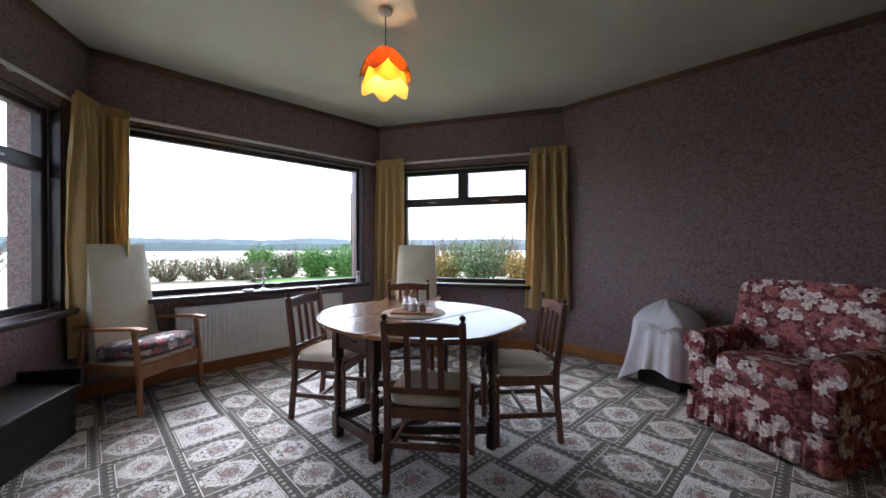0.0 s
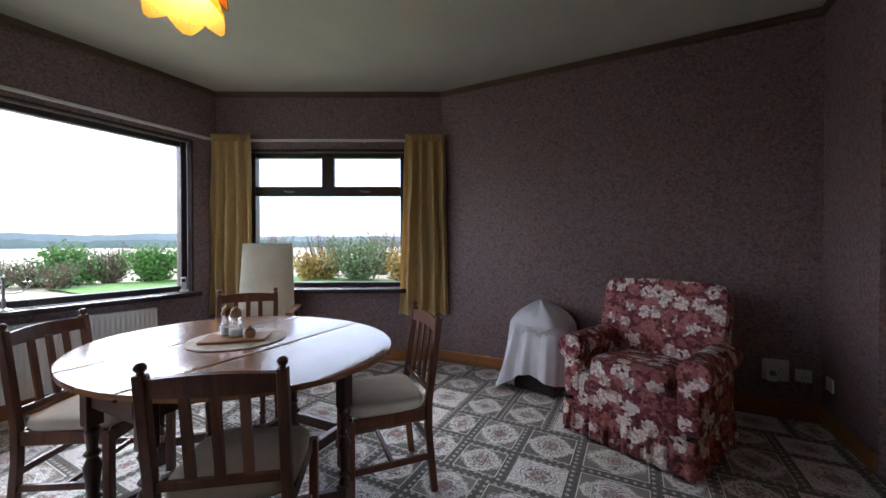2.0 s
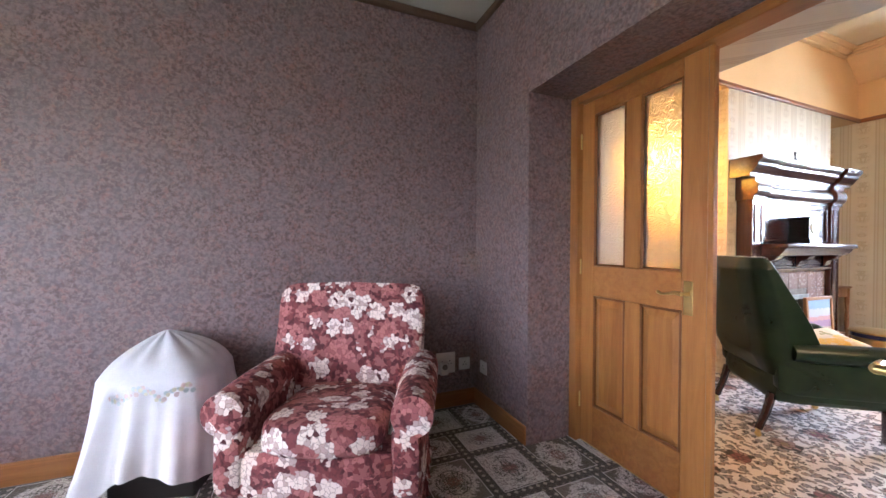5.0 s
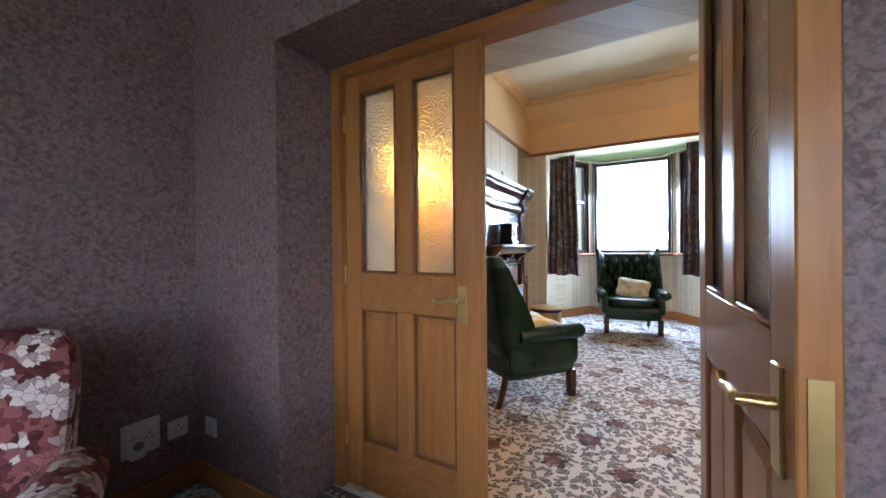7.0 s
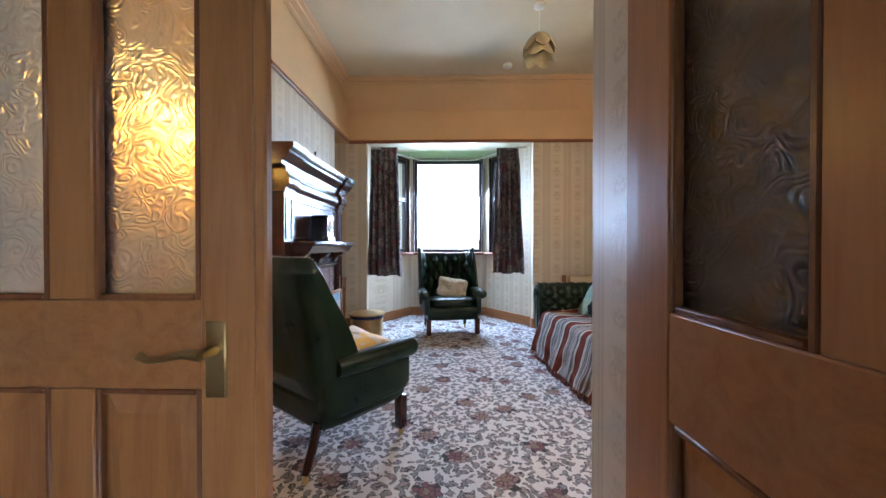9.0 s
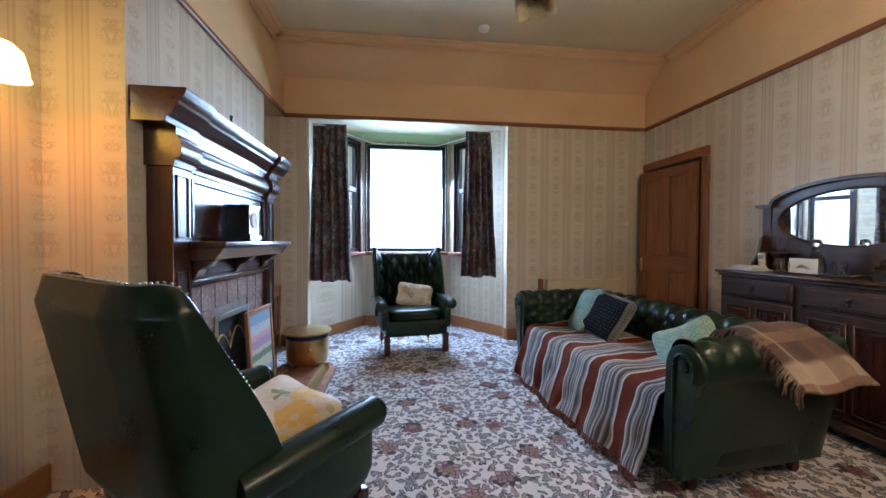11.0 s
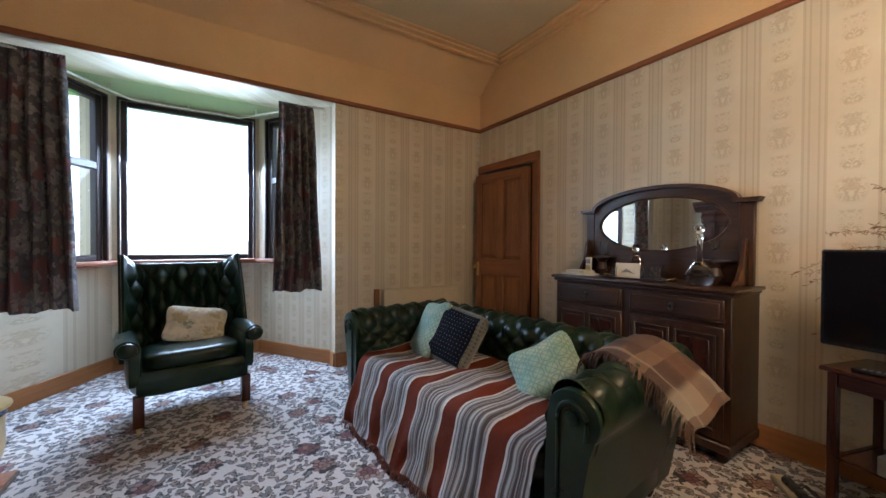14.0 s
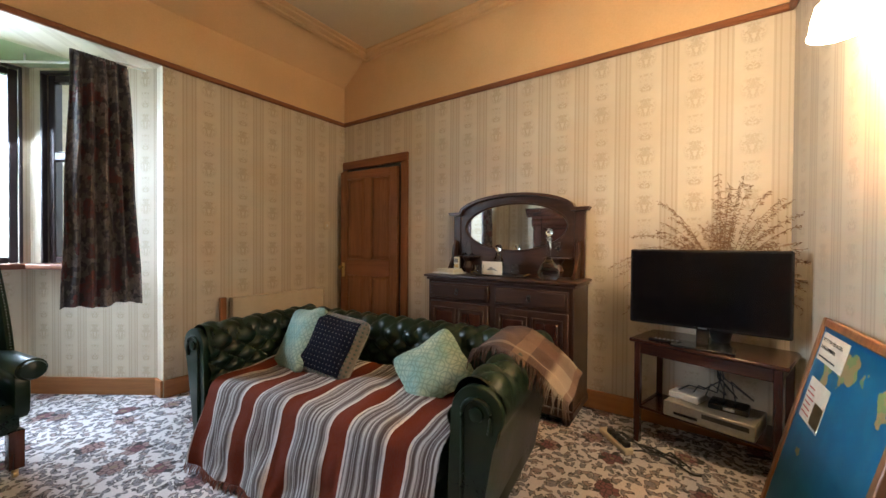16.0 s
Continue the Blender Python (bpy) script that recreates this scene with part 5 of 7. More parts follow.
m = Mat("brown_check_blanket", 0.95)
x, y, z = m.xyz(m.place(True))
cx_, cy_ = (x / 0.44).fract(), (y / 0.36).fract()
fz = m.noise(m.place(True), 240, 3)
run_ = (x * -2.0) - 1.40
c = m.mix(run_.ramp(0.68, 0.74), (0.052, 0.028, 0.022), (0.26, 0.22, 0.175))
c = m.mix((run_ - 0.46).abs().lt(0.07), c, (0.14, 0.09, 0.06))
c = m.mix((run_ - 0.90).abs().lt(0.05), c, (0.15, 0.09, 0.06))
c = m.mix((cy_ - 0.5).abs().lt(0.16) * 0.55, c, (0.10, 0.055, 0.04))
c = m.mix((cy_ - 0.05).abs().lt(0.03) * 0.5, c, (0.30, 0.25, 0.19))
m.bump(fz, 0.6, 0.006)
TARTAN = m.done(m.mix(fz.ramp(0.4, 0.7) * 0.25, c, (0.15, 0.11, 0.085)))

m = Mat("teal_lattice_cushion", 0.85)
x, y, z = m.xyz(m.place(True))
ga, gb = (x / 0.075).fract() - 0.5, (y / 0.075).fract() - 0.5
rr = ((ga * ga) + (gb * gb)).pow(0.5)
w = m.noise(m.place(True), 7, 3)
c = m.mix(w.ramp(0.4, 0.65), (0.21, 0.33, 0.28), (0.30, 0.37, 0.28))
c = m.mix(((ga.abs() - gb.abs()).abs().lt(0.07)).max((rr - 0.42).abs().lt(0.05)) * 0.7, c, (0.13, 0.20, 0.17))
c = m.mix(rr.lt(0.22) * 0.2, c, (0.42, 0.48, 0.36))
m.bump(m.noise(m.place(True), 260, 2), 0.3, 0.003)
TEAL = m.done(c)

m = Mat("navy_crochet", 0.95)
m.value("Specular IOR Level", 0.1)
p = m.place(True)
x, y, z = m.xyz(p)
hx, hy = ((x / 0.026).fract() - 0.5).abs(), ((y / 0.026).fract() - 0.5).abs()
k_ = hx + hy
rim = x.abs().max(y.abs()).gt(0.165)
c = m.mix(k_.lt(0.16), (0.007, 0.008, 0.015), (0.12, 0.11, 0.11))
c = m.mix(rim, c, (0.16, 0.145, 0.125))
c = m.mix(rim * k_.lt(0.3), c, (0.07, 0.10, 0.085))
m.bump(k_, 0.7, 0.008)
NAVY = m.done(c)
YELLOW_FLORAL = petal_cloth("yellow_flower_cushion_cloth", (0.60, 0.54, 0.44), (0.58, 0.38, 0.08), (0.20, 0.22, 0.10), 6.5, 0.48, ground2=(0.52, 0.47, 0.38))
FADED_FLORAL = petal_cloth("faded_cream_cushion_cloth", (0.60, 0.56, 0.47), (0.42, 0.35, 0.22), (0.26, 0.28, 0.22), 9, 0.44, ground2=(0.50, 0.46, 0.38))
DRAPES = petal_cloth("dark_flower_curtain", (0.085, 0.078, 0.090), (0.23, 0.20, 0.20), (0.14, 0.055, 0.06), 7, 0.50, leaf=(0.16, 0.145, 0.14))
TILE = surf("mauve_glazed_tile", (0.27, 0.19, 0.165), (0.21, 0.145, 0.13), 5, 0.25, 0, 0.05, 40, coat=0.2)
TERRA = surf("terracotta_tile", (0.34, 0.13, 0.055), (0.25, 0.09, 0.04), 7, 0.4, 0, 0.1, 60)
GROUT = surf("grey_grout", (0.20, 0.17, 0.15), (0.14, 0.12, 0.10), 20, 0.9)
STEEL = surf("brushed_steel", (0.42, 0.42, 0.41), (0.30, 0.30, 0.29), 20, 0.35, 1.0, 0.05, 90)
SOOT = surf("sooty_firebrick", (0.010, 0.009, 0.008), (0.022, 0.019, 0.017), 14, 0.9, 0, 0.5, 40)
m = Mat("mirror_silver", 0.02, 1.0)
m.value("Base Color", (0.86, 0.88, 0.87, 1))
MIRROR = m.mat
PAPER = surf("cream_paper", (0.66, 0.62, 0.53), (0.60, 0.56, 0.47), 10, 0.7)
m = Mat("dark_tv_screen", 0.16)
m.value("Base Color", (0.003, 0.003, 0.004, 1)).value("Specular IOR Level", 0.14)
SCREEN = m.mat


def tuft(a, b, deep):
    return deep * (abs(math.sin(math.pi * (a + b)) * math.sin(math.pi * (a - b)))) ** 0.55


def castor(x, y, parent):
    bm = spin([(0.012, 0.03), (0.014, 0.045), (0.01, 0.05)], 10, m=Matrix.Translation((x, y, 0)))
    spin([(0.0, -0.009), (0.015, -0.009), (0.018, 0.0), (0.015, 0.009), (0.0, 0.009)], 12, bm, Matrix.Translation((x, y, 0.018)) @ pose(0, 0, 0, 90))
    part("castor", bm, BRASS, parent, "small brass castor")


def wing_chair(m, label, studs=True, tall=1.06, peak=0.10, splay=0.07, reach=0.30):
    """Buttoned wing armchair facing +x."""
    c = thing("wing_chair", m, label, "armchair", "green leather wing chairs")
    part("seat_frame", pad(0.62, 0.64, 0.17, 9, 4, m=Matrix.Translation((0.03, 0, 0.315))), LEATHER, c)
    part("seat_cushion", pad(0.56, 0.52, 0.13, 4.5, 8, 0.006, m=pose(0.06, 0, 0.435, 0, -3)), LEATHER, c)
    def line(u, v, off):
        s = (u - 0.5) * 2
        a = abs(s)
        z0, z1 = 0.40, tall + peak * max(0, (a - 0.55) / 0.45) ** 1.5 - (0.02 * max(0, a - 0.86) / 0.14 if peak else 0.13 * max(0, (a - 0.78) / 0.22) ** 2.4)
        z = z0 + (z1 - z0) * v
        wing = max(0.0, (a - 0.60) / 0.40)
        fwd = reach * wing ** 1.35 * (0.55 + 0.45 * math.sin(math.pi * min(1, 0.35 + 0.65 * v)))
        y = math.copysign(min(a, 0.64) / 0.64 * 0.28 + wing * splay, s)
        x = -0.27 - 0.13 * v + fwd
        k = min(1, max(0, (a - 0.48) / 0.24))
        k = k * k * (3 - 2 * k)
        nx_, ny_ = 1 - 0.65 * k, -math.copysign(0.93 * k, s)
        return Vector((x + nx_ * off, y + ny_ * off, z))
    def inner(u, v):
        s = (u - 0.5) * 2
        edge = min(1, 9 * u, 9 * (1 - u), 9 * v, 7 * (1 - v))
        return line(u, v, 0.012 + tuft(s * 3.5, v * 3.0, 0.06) * max(0, edge))
    def outer(u, v):
        e = min(u, 1 - u, v * 0.7, 1 - v)
        return line(u, v, -0.02 - 0.035 * min(1, e * 10))
    part("backrest", shell(112, 72, inner, outer), LEATHER, c, "deep-buttoned green leather back with wings")
    bt = bmesh.new()
    for i in range(-4, 5):
        for j in range(0, 8):
            if (i + j) % 2:
                continue
            u, v = 0.5 + i / 8 / 2 * 1.0, j / 7
            if 0.06 < u < 0.94 and 0.05 < v < 0.95:
                q = line(u, v, 0.014)
                spin([(0, -0.006), (0.009, -0.003), (0.009, 0.003), (0, 0.006)], 8, bt, Matrix.Translation(q) @ pose(0, 0, 0, 0, 90))
    tagged(part("buttons", bt, LEATHER, c), kind="stuff")
    for s in (-1, 1):
        y = s * 0.315
        bm = pad(0.60, 0.075, 0.26, 7, 5, m=Matrix.Translation((0.03, y - s * 0.01, 0.425)))
        spin([(0.0, 0), (0.045, 0.003), (0.058, 0.015), (0.058, 0.40), (0.050, 0.55), (0.0, 0.56)], 18, bm, pose(0.34, y + s * 0.022, 0.555, 0, -90))
        part("arm", bm, LEATHER, c)
        part("arm_front", spin([(0, 0), (0.05, 0.0), (0.046, 0.012), (0.02, 0.018), (0.012, 0.022), (0, 0.022)], 18, m=pose(0.339, y + s * 0.022, 0.555, 0, 90)), LEATHER, c, "scrolled leather arm front")
        l = part("front_leg", prism([(-0.026, 0.05), (0.026, 0.05), (0.029, 0.25), (-0.029, 0.25)], s * 0.285 - 0.027, s * 0.285 + 0.027, "y", m=Matrix.Translation((0.30, 0, 0)), bev=0.003), MAHOGANY, c, "reddish mahogany leg")
        castor(0.30, s * 0.285, c)
        part("rear_leg", tube([(-0.33, s * 0.26, 0.05), (-0.29, s * 0.26, 0.16), (-0.26, s * 0.26, 0.28)], [0.02, 0.023, 0.026], 8), MAHOGANY, c)
        castor(-0.33, s * 0.26, c)
    if studs:
        st = bmesh.new()
        for k in range(60):
            q = line(k / 59, 1.0, -0.004)
            bmesh.ops.create_icosphere(st, subdivisions=1, radius=0.004, matrix=Matrix.Translation(q + Vector((0, 0, 0.004))))
        for u in (0.0, 1.0):
            for k in range(34):
                q = line(u, 0.25 + 0.75 * k / 33, -0.005)
                bmesh.ops.create_icosphere(st, subdivisions=1, radius=0.004, matrix=Matrix.Translation(q))
        tagged(part("studs", st, SILVER, c, "row of small dull metal studs"), kind="stuff")
    return c


w1 = wing_chair(pose(5.62, 2.40, 0, 0, 0, 190) @ Matrix.Diagonal((1, 1.08, 1, 1)), "dark green buttoned leather wing chair in the bay")
w2 = wing_chair(pose(2.925, 3.095, 0, 0, 0, -37) @ Matrix.Diagonal((1, 1.03, 1, 1)), "dark green leather wing chair beside the fireplace", tall=1.11, peak=0.0, splay=0.05, reach=0.25)


def cushion(name, m, w, h, d, mat, label, trim=None, seed=0):
    c = thing(name, m, label, "cushion", "scatter cushions")
    part("cover", pad(w, h, d, 6.0, 11, 0.014, pinch=0.85, seed=seed), mat, c)
    if trim:
        bm = tube([((w / 2 + 0.006) * math.copysign(abs(math.cos(a)) ** 0.25, math.cos(a)), (h / 2 + 0.006) * math.copysign(abs(math.sin(a)) ** 0.25, math.sin(a)), 0) for a in [2 * math.pi * k / 80 for k in range(81)]], 0.008, 6)
        part("edging", bm, trim, c)
    return c


cushion("cushion", pose(5.68, 2.36, 0.60, 0, 0, 7) @ pose(0, 0, 0, 0, -62, 0) @ pose(0, 0, 0, 0, 0, 78), 0.38, 0.27, 0.12, FADED_FLORAL, "faded cream floral cushion on the wing chair", seed=2)
cushion("cushion", pose(2.98, 3.015, 0.555, 6, -8, -39), 0.40, 0.38, 0.11, YELLOW_FLORAL, "cream cushion with yellow flowers on the wing chair", seed=4)


def chesterfield(m):
    """Buttoned sofa, facing +y, long way along x."""
    s = thing("chesterfield_sofa", m, "dark green buttoned leather chesterfield sofa", "sofa")
    L, D, H, R = 0.98, 0.45, 0.735, 0.10
    part("base", pad(2 * L - 0.16, 2 * D - 0.10, 0.24, 10, 4, m=Matrix.Translation((0, 0.0, 0.21))), LEATHER, s)
    part("seat", pad(2 * L - 0.40, 2 * D - 0.16, 0.18, 6, 6, 0.004, m=Matrix.Translation((0, 0.06, 0.345))), LEATHER, s)
    def profile(v):
        """Depth outward and height along the padded face, over the roll and down the back."""
        if v < 0.40:
            k = v / 0.40
            return 0.0 + 0.01 * k, 0.38 + (H - R - 0.38) * k
        if v < 0.75:
            a = math.pi - (v - 0.40) / 0.35 * math.pi * 1.25
            return R + 0.01 + R * math.cos(a), H - R + R * math.sin(a)
        k = (v - 0.75) / 0.25
        a = math.pi - 1.25 * math.pi
        x0, z0 = R + 0.01 + R * math.cos(a), H - R + R * math.sin(a)
        return x0 + (0.10 - x0) * k, z0 + (0.09 - z0) * k
    def run(length, place, buttons):
        def at(u, v):
            d, z = profile(v)
            lump = tuft(u * buttons / 2, v * 6.0, 0.027) * min(1, max(0, (0.68 - v) * 9)) * min(1, v * 12) if v < 0.68 else 0
            if v < 0.40:
                d -= lump
            elif v < 0.75:
                a = math.pi - (v - 0.40) / 0.35 * math.pi * 1.25
                d += lump * math.cos(a)
                z += lump * math.sin(a)
            return place(u, d, z)
        return at
    back = run(2 * L, lambda u, d, z: Vector((-L + 0.1 + u * (2 * L - 0.2), -D + 0.20 - d, z)), 24)
    part("backrest", sheet(220, 60, back), LEATHER, s, "deep-buttoned rolled sofa back")
    for sg in (-1, 1):
        arm = run(2 * D, lambda u, d, z: Vector((sg * (L - 0.20 + d), -D + 0.02 + u * (2 * D - 0.04), z)), 11)
        part("arm", sheet(110, 60, arm), LEATHER, s, "rolled buttoned sofa arm")
        out = [(sg * (L - 0.20 + profile(k / 40)[0]), profile(k / 40)[1]) for k in range(41)]
        poly = out + [(sg * (L - 0.20), 0.09)]
        fr = part("arm_front", prism(poly, D - 0.03, D + 0.006, "y", bev=0.006), LEATHER, s, "scrolled leather arm facing")
        cx = sg * (L - 0.20 + R + 0.01)
        pip = [(cx - sg * 0.055, D + 0.008, 0.12), (cx - sg * 0.055, D + 0.008, H - R - 0.02)] + [(cx + sg * 0.055 * -math.cos(a), D + 0.008, H - R + 0.055 * math.sin(a)) for a in [math.pi * k / 12 for k in range(13)]] + [(cx + sg * 0.05, D + 0.008, H - R - 0.06)]
        part("piping", tube(pip, 0.008, 8), LEATHER, fr)
        part("roundel", spin([(0, 0), (0.028, 0), (0.026, 0.008), (0.010, 0.012), (0, 0.012)], 18, m=pose(cx, D + 0.006, H - R, -90)), LEATHER, fr)
    for sx in (-1, 1):
        for sy in (-1, 1):
            part("foot", spin([(0.0, 0.0), (0.02, 0.0), (0.03, 0.03), (0.026, 0.06), (0.032, 0.095), (0, 0.095)], 14, m=Matrix.Translation((sx * (L - 0.16), sy * (D - 0.12), 0))), MAHOGANY, s)
    return s


SOFA = pose(4.03, 0.865, 0, 0, 0, 6.5)
chesterfield(SOFA)


def throw_at(u, v):
    x = -0.735 + 1.47 * u
    d = v * 1.22
    wob = 0.018 * noise.noise(Vector((x * 6, d * 4, 2))) + 0.009 * noise.noise(Vector((x * 17, d * 6, 5)))
    sag = 0.03 * math.sin(math.pi * u)
    if d < 0.60:
        k = d / 0.60
        return Vector((x + 0.02 * math.sin(d * 5), -0.21 + d, 0.475 + wob - 0.01 * k))
    if d < 0.72:
        a = (d - 0.60) / 0.12 * math.pi / 2
        return Vector((x + 0.02 * math.sin(d * 5), 0.39 + 0.075 * math.sin(a), 0.465 + wob - 0.075 * (1 - math.cos(a))))
    k = (d - 0.72) / 0.50
    return Vector((x * (1 + 0.02 * k), 0.465 + 0.10 * k + (wob * 2.2 + 0.014 * math.sin(x * 16)) * k, 0.39 - 0.345 * k + wob))


t_ = thing("striped_throw", SOFA, "rust and grey striped woven throw covering the sofa seat", "throw")
part("cloth", sheet(90, 60, throw_at, 0.006), THROW, t_)
bm = bmesh.new()
rnd = random.Random(8)
for k in range(150):
    q = throw_at((k + 0.5) / 150, 1.0)
    e = Vector((q.x + rnd.uniform(-0.012, 0.012), q.y + rnd.uniform(0.0, 0.025), 0.004))
    tube([q, q.lerp(e, 0.5) + Vector((0, 0.008, 0)), e], [0.0035, 0.003, 0.002], 5, bm)
tagged(part("fringe", bm, RUST, t_), "rust coloured fringe", kind="stuff")


def blanket_at(u, v):
    """Folded blanket over the arm: u runs over the roll, v along it."""
    y = -0.38 + 0.44 * v + 0.05 * u
    d = u * 0.56
    lump = 0.014 * noise.noise(Vector((u * 5, v * 4, 3)))
    if d < 0.28:
        a = d / 0.28
        x, z = -0.70 - 0.24 * a, 0.735 + 0.035 * math.sin(math.pi * a)
    else:
        k = (d - 0.28) / 0.34
        x, z = -0.94 - 0.25 * k, 0.735 - 0.19 * k ** 1.2
    return Vector((x, y, z + lump + 0.012 * math.sin(v * 7) * u))


t_ = thing("folded_blanket", SOFA, "folded brown check wool blanket over the sofa arm", "blanket")
part("fold", shell(40, 30, lambda u, v: blanket_at(u, v) + Vector((0, 0, 0.022 * min(1, 8 * min(u, 1 - u, v, 1 - v)))), lambda u, v: blanket_at(u, v) - Vector((0, 0, 0.008))), TARTAN, t_)
part("under_fold", shell(40, 24, lambda u, v: blanket_at(u * 0.97, v * 0.96) - Vector((0, 0, 0.009)), lambda u, v: blanket_at(u * 0.97, v * 0.96) - Vector((0, 0, 0.022))), TARTAN, t_)
bm = bmesh.new()
for k in range(60):
    q = blanket_at((k + 0.5) / 60, 1.0) + Vector((0, 0, 0.006))
    e = q + Vector((rnd.uniform(-0.02, 0.02), rnd.uniform(0.025, 0.05), -0.05 - 0.04 * rnd.random()))
    tube([q, q.lerp(e, 0.5) + Vector((0, 0.012, 0.006)), e], [0.004, 0.0035, 0.002], 5, bm)
tagged(part("fringe", bm, TARTAN, t_), "twisted wool fringe", kind="stuff")
cushion("cushion", SOFA @ pose(0.56, -0.02, 0.61, 60, 0, 160) @ pose(0, 0, 0, 0, 0, 10), 0.40, 0.40, 0.13, TEAL, "teal lattice-patterned cushion at the sofa's far end", seed=6)
cushion("cushion", SOFA @ pose(0.26, 0.0, 0.615, 58, 0, 186) @ pose(0, 0, 0, 0, 0, -8), 0.42, 0.36, 0.12, NAVY, "navy crocheted cushion with grey border", trim=surf("grey_wool", (0.20, 0.18, 0.15), (0.14, 0.13, 0.11), 20, 0.95), seed=7)
cushion("cushion", SOFA @ pose(-0.42, -0.06, 0.565, 46, 0, 186) @ pose(0, 0, 0, 0, 0, 42), 0.35, 0.35, 0.12, TEAL, "teal lattice-patterned cushion standing on its corner", seed=9)


# ---------- fireplace ----------
def moulding(profile, a, b, bm=None):
    """A profile of (y, z) pairs run along x; y measured outward from the wall."""
    return prism([(-y, z) for y, z in profile], a, b, "x", bm)


F = pose(4.40, YN - 0.001, 0)
fp = thing("fireplace", F, "tall mahogany fire surround with overmantel and tiled hearth", "fireplace", kind="structure")
for s in (-1, 1):
    xa, xb = sorted((s * 0.60, s * 0.77))
    pl = part("pilaster", box(xa, xb, -0.13, -0.001, 0.0, 1.60, 0.004), MAHOGANY, fp)
    for z0, z1 in ((1.22, 1.56), (0.22, 1.04)):
        q = bmesh.new()
        for a, b, c0, c1 in ((xa + 0.03, xa + 0.037, z0, z1), (xb - 0.037, xb - 0.03, z0, z1), (xa + 0.037, xb - 0.037, z0, z0 + 0.007), (xa + 0.037, xb - 0.037, z1 - 0.007, z1)):
            box(a, b, -0.138, -0.1305, c0, c1, 0.002, q)
        part("bead", q, MAHOGANY, pl)
    part("plinth", box(xa - 0.012, xb + 0.012, -0.15, -0.002, 0.0, 0.16, 0.006), MAHOGANY, pl)
    part("capital", moulding([(0.0, 1.60), (0.145, 1.60), (0.15, 1.63), (0.175, 1.65), (0.185, 1.69), (0.175, 1.74), (0.155, 1.765), (0.16, 1.80), (0, 1.80)], xa - 0.015, xb + 0.015), MAHOGANY_X, pl)
part("back_panel", box(-0.60, 0.60, -0.10, -0.002, 1.0, 1.60, 0.002), MAHOGANY_X, fp)
q = bmesh.new()
for a, b, c0, c1 in ((-0.57, -0.54, 1.22, 1.57), (0.54, 0.57, 1.22, 1.57), (-0.54, 0.54, 1.22, 1.245), (-0.54, 0.54, 1.545, 1.57)):
    box(a, b, -0.118, -0.1005, c0, c1, 0.007, q)
part("panel_moulding", q, MAHOGANY_X, fp)
part("frieze_roll", moulding([(0.0, 1.60), (0.118, 1.60), (0.122, 1.62), (0.15, 1.64), (0.163, 1.675), (0.158, 1.715), (0.135, 1.745), (0.125, 1.76), (0.13, 1.80), (0, 1.80)], -0.585, 0.585), MAHOGANY_X, fp)
part("crown", moulding([(0.0, 1.80), (0.14, 1.80), (0.145, 1.825), (0.165, 1.835), (0.185, 1.87), (0.205, 1.885), (0.205, 1.905), (0.235, 1.935), (0.24, 1.965), (0.0, 1.965)], -0.585, 0.585), MAHOGANY_X, fp)
for s in (-1, 1):
    xa, xb = sorted((s * 0.586, s * 0.885))
    part("crown_end", moulding([(0.0, 1.80), (0.165, 1.80), (0.17, 1.825), (0.19, 1.835), (0.21, 1.87), (0.228, 1.885), (0.228, 1.905), (0.258, 1.935), (0.262, 1.967), (0.0, 1.967)], xa, xb), MAHOGANY_X, fp)
part("shelf", box(-0.64, 0.60, -0.33, -0.13, 1.165, 1.205, 0.008, seg=2), MAHOGANY_X, fp)
part("shelf_edge", moulding([(0.13, 1.095), (0.26, 1.10), (0.29, 1.135), (0.31, 1.1648), (0.13, 1.1648)], -0.62, 0.58), MAHOGANY_X, fp)
for x in (-0.54, 0.0, 0.50):
    part("corbel", prism([(-0.13, 0.98), (-0.145, 1.0), (-0.16, 1.04), (-0.21, 1.06), (-0.24, 1.0945), (-0.13, 1.0945)], x - 0.05, x + 0.05, "x", bev=0.004), MAHOGANY, fp)
part("lintel", box(-0.60, 0.60, -0.115, -0.002, 0.97, 1.0, 0.003), MAHOGANY_X, fp)
part("apron", box(-0.60, 0.60, -0.125, -0.101, 1.0005, 1.094, 0.003), MAHOGANY_X, fp)
part("cavetto", moulding([(0.09, 0.93), (0.115, 0.935), (0.14, 0.9695), (0.09, 0.9695)], -0.60, 0.60), MAHOGANY_X, fp)
# tiled slips round the opening
OX0, OX1, OTZ = -0.23, 0.23, 0.66
bm = box(-0.598, OX0, -0.082, -0.002, 0.0, 0.935)
box(OX1, 0.598, -0.082, -0.002, 0.0, 0.935, bm=bm)
box(OX0, OX1, -0.082, -0.002, OTZ, 0.935, bm=bm)
slip = part("tile_bed", bm, GROUT, fp, smooth=False)
tw = 0.172
for k in range(7):
    x0 = -0.598 + k * 0.171
    part("tile", box(x0 + 0.003, x0 + 0.168, -0.090, -0.0825, 0.762, 0.93, 0.002), TILE, slip)
for r in range(5):
    for x0 in (-0.598, -0.427, 0.258, 0.429):
        part("tile", box(x0 + 0.003, x0 + 0.168, -0.090, -0.0825, 0.002 + r * 0.152, 0.150 + r * 0.152, 0.002), TILE, slip)
q = box(OX0 - 0.045, OX0, -0.10, -0.0905, 0.03, OTZ + 0.045, 0.003)
box(OX1, OX1 + 0.045, -0.10, -0.0905, 0.03, OTZ + 0.045, 0.003, q)
box(OX0, OX1, -0.10, -0.0905, OTZ, OTZ + 0.045, 0.003, q)
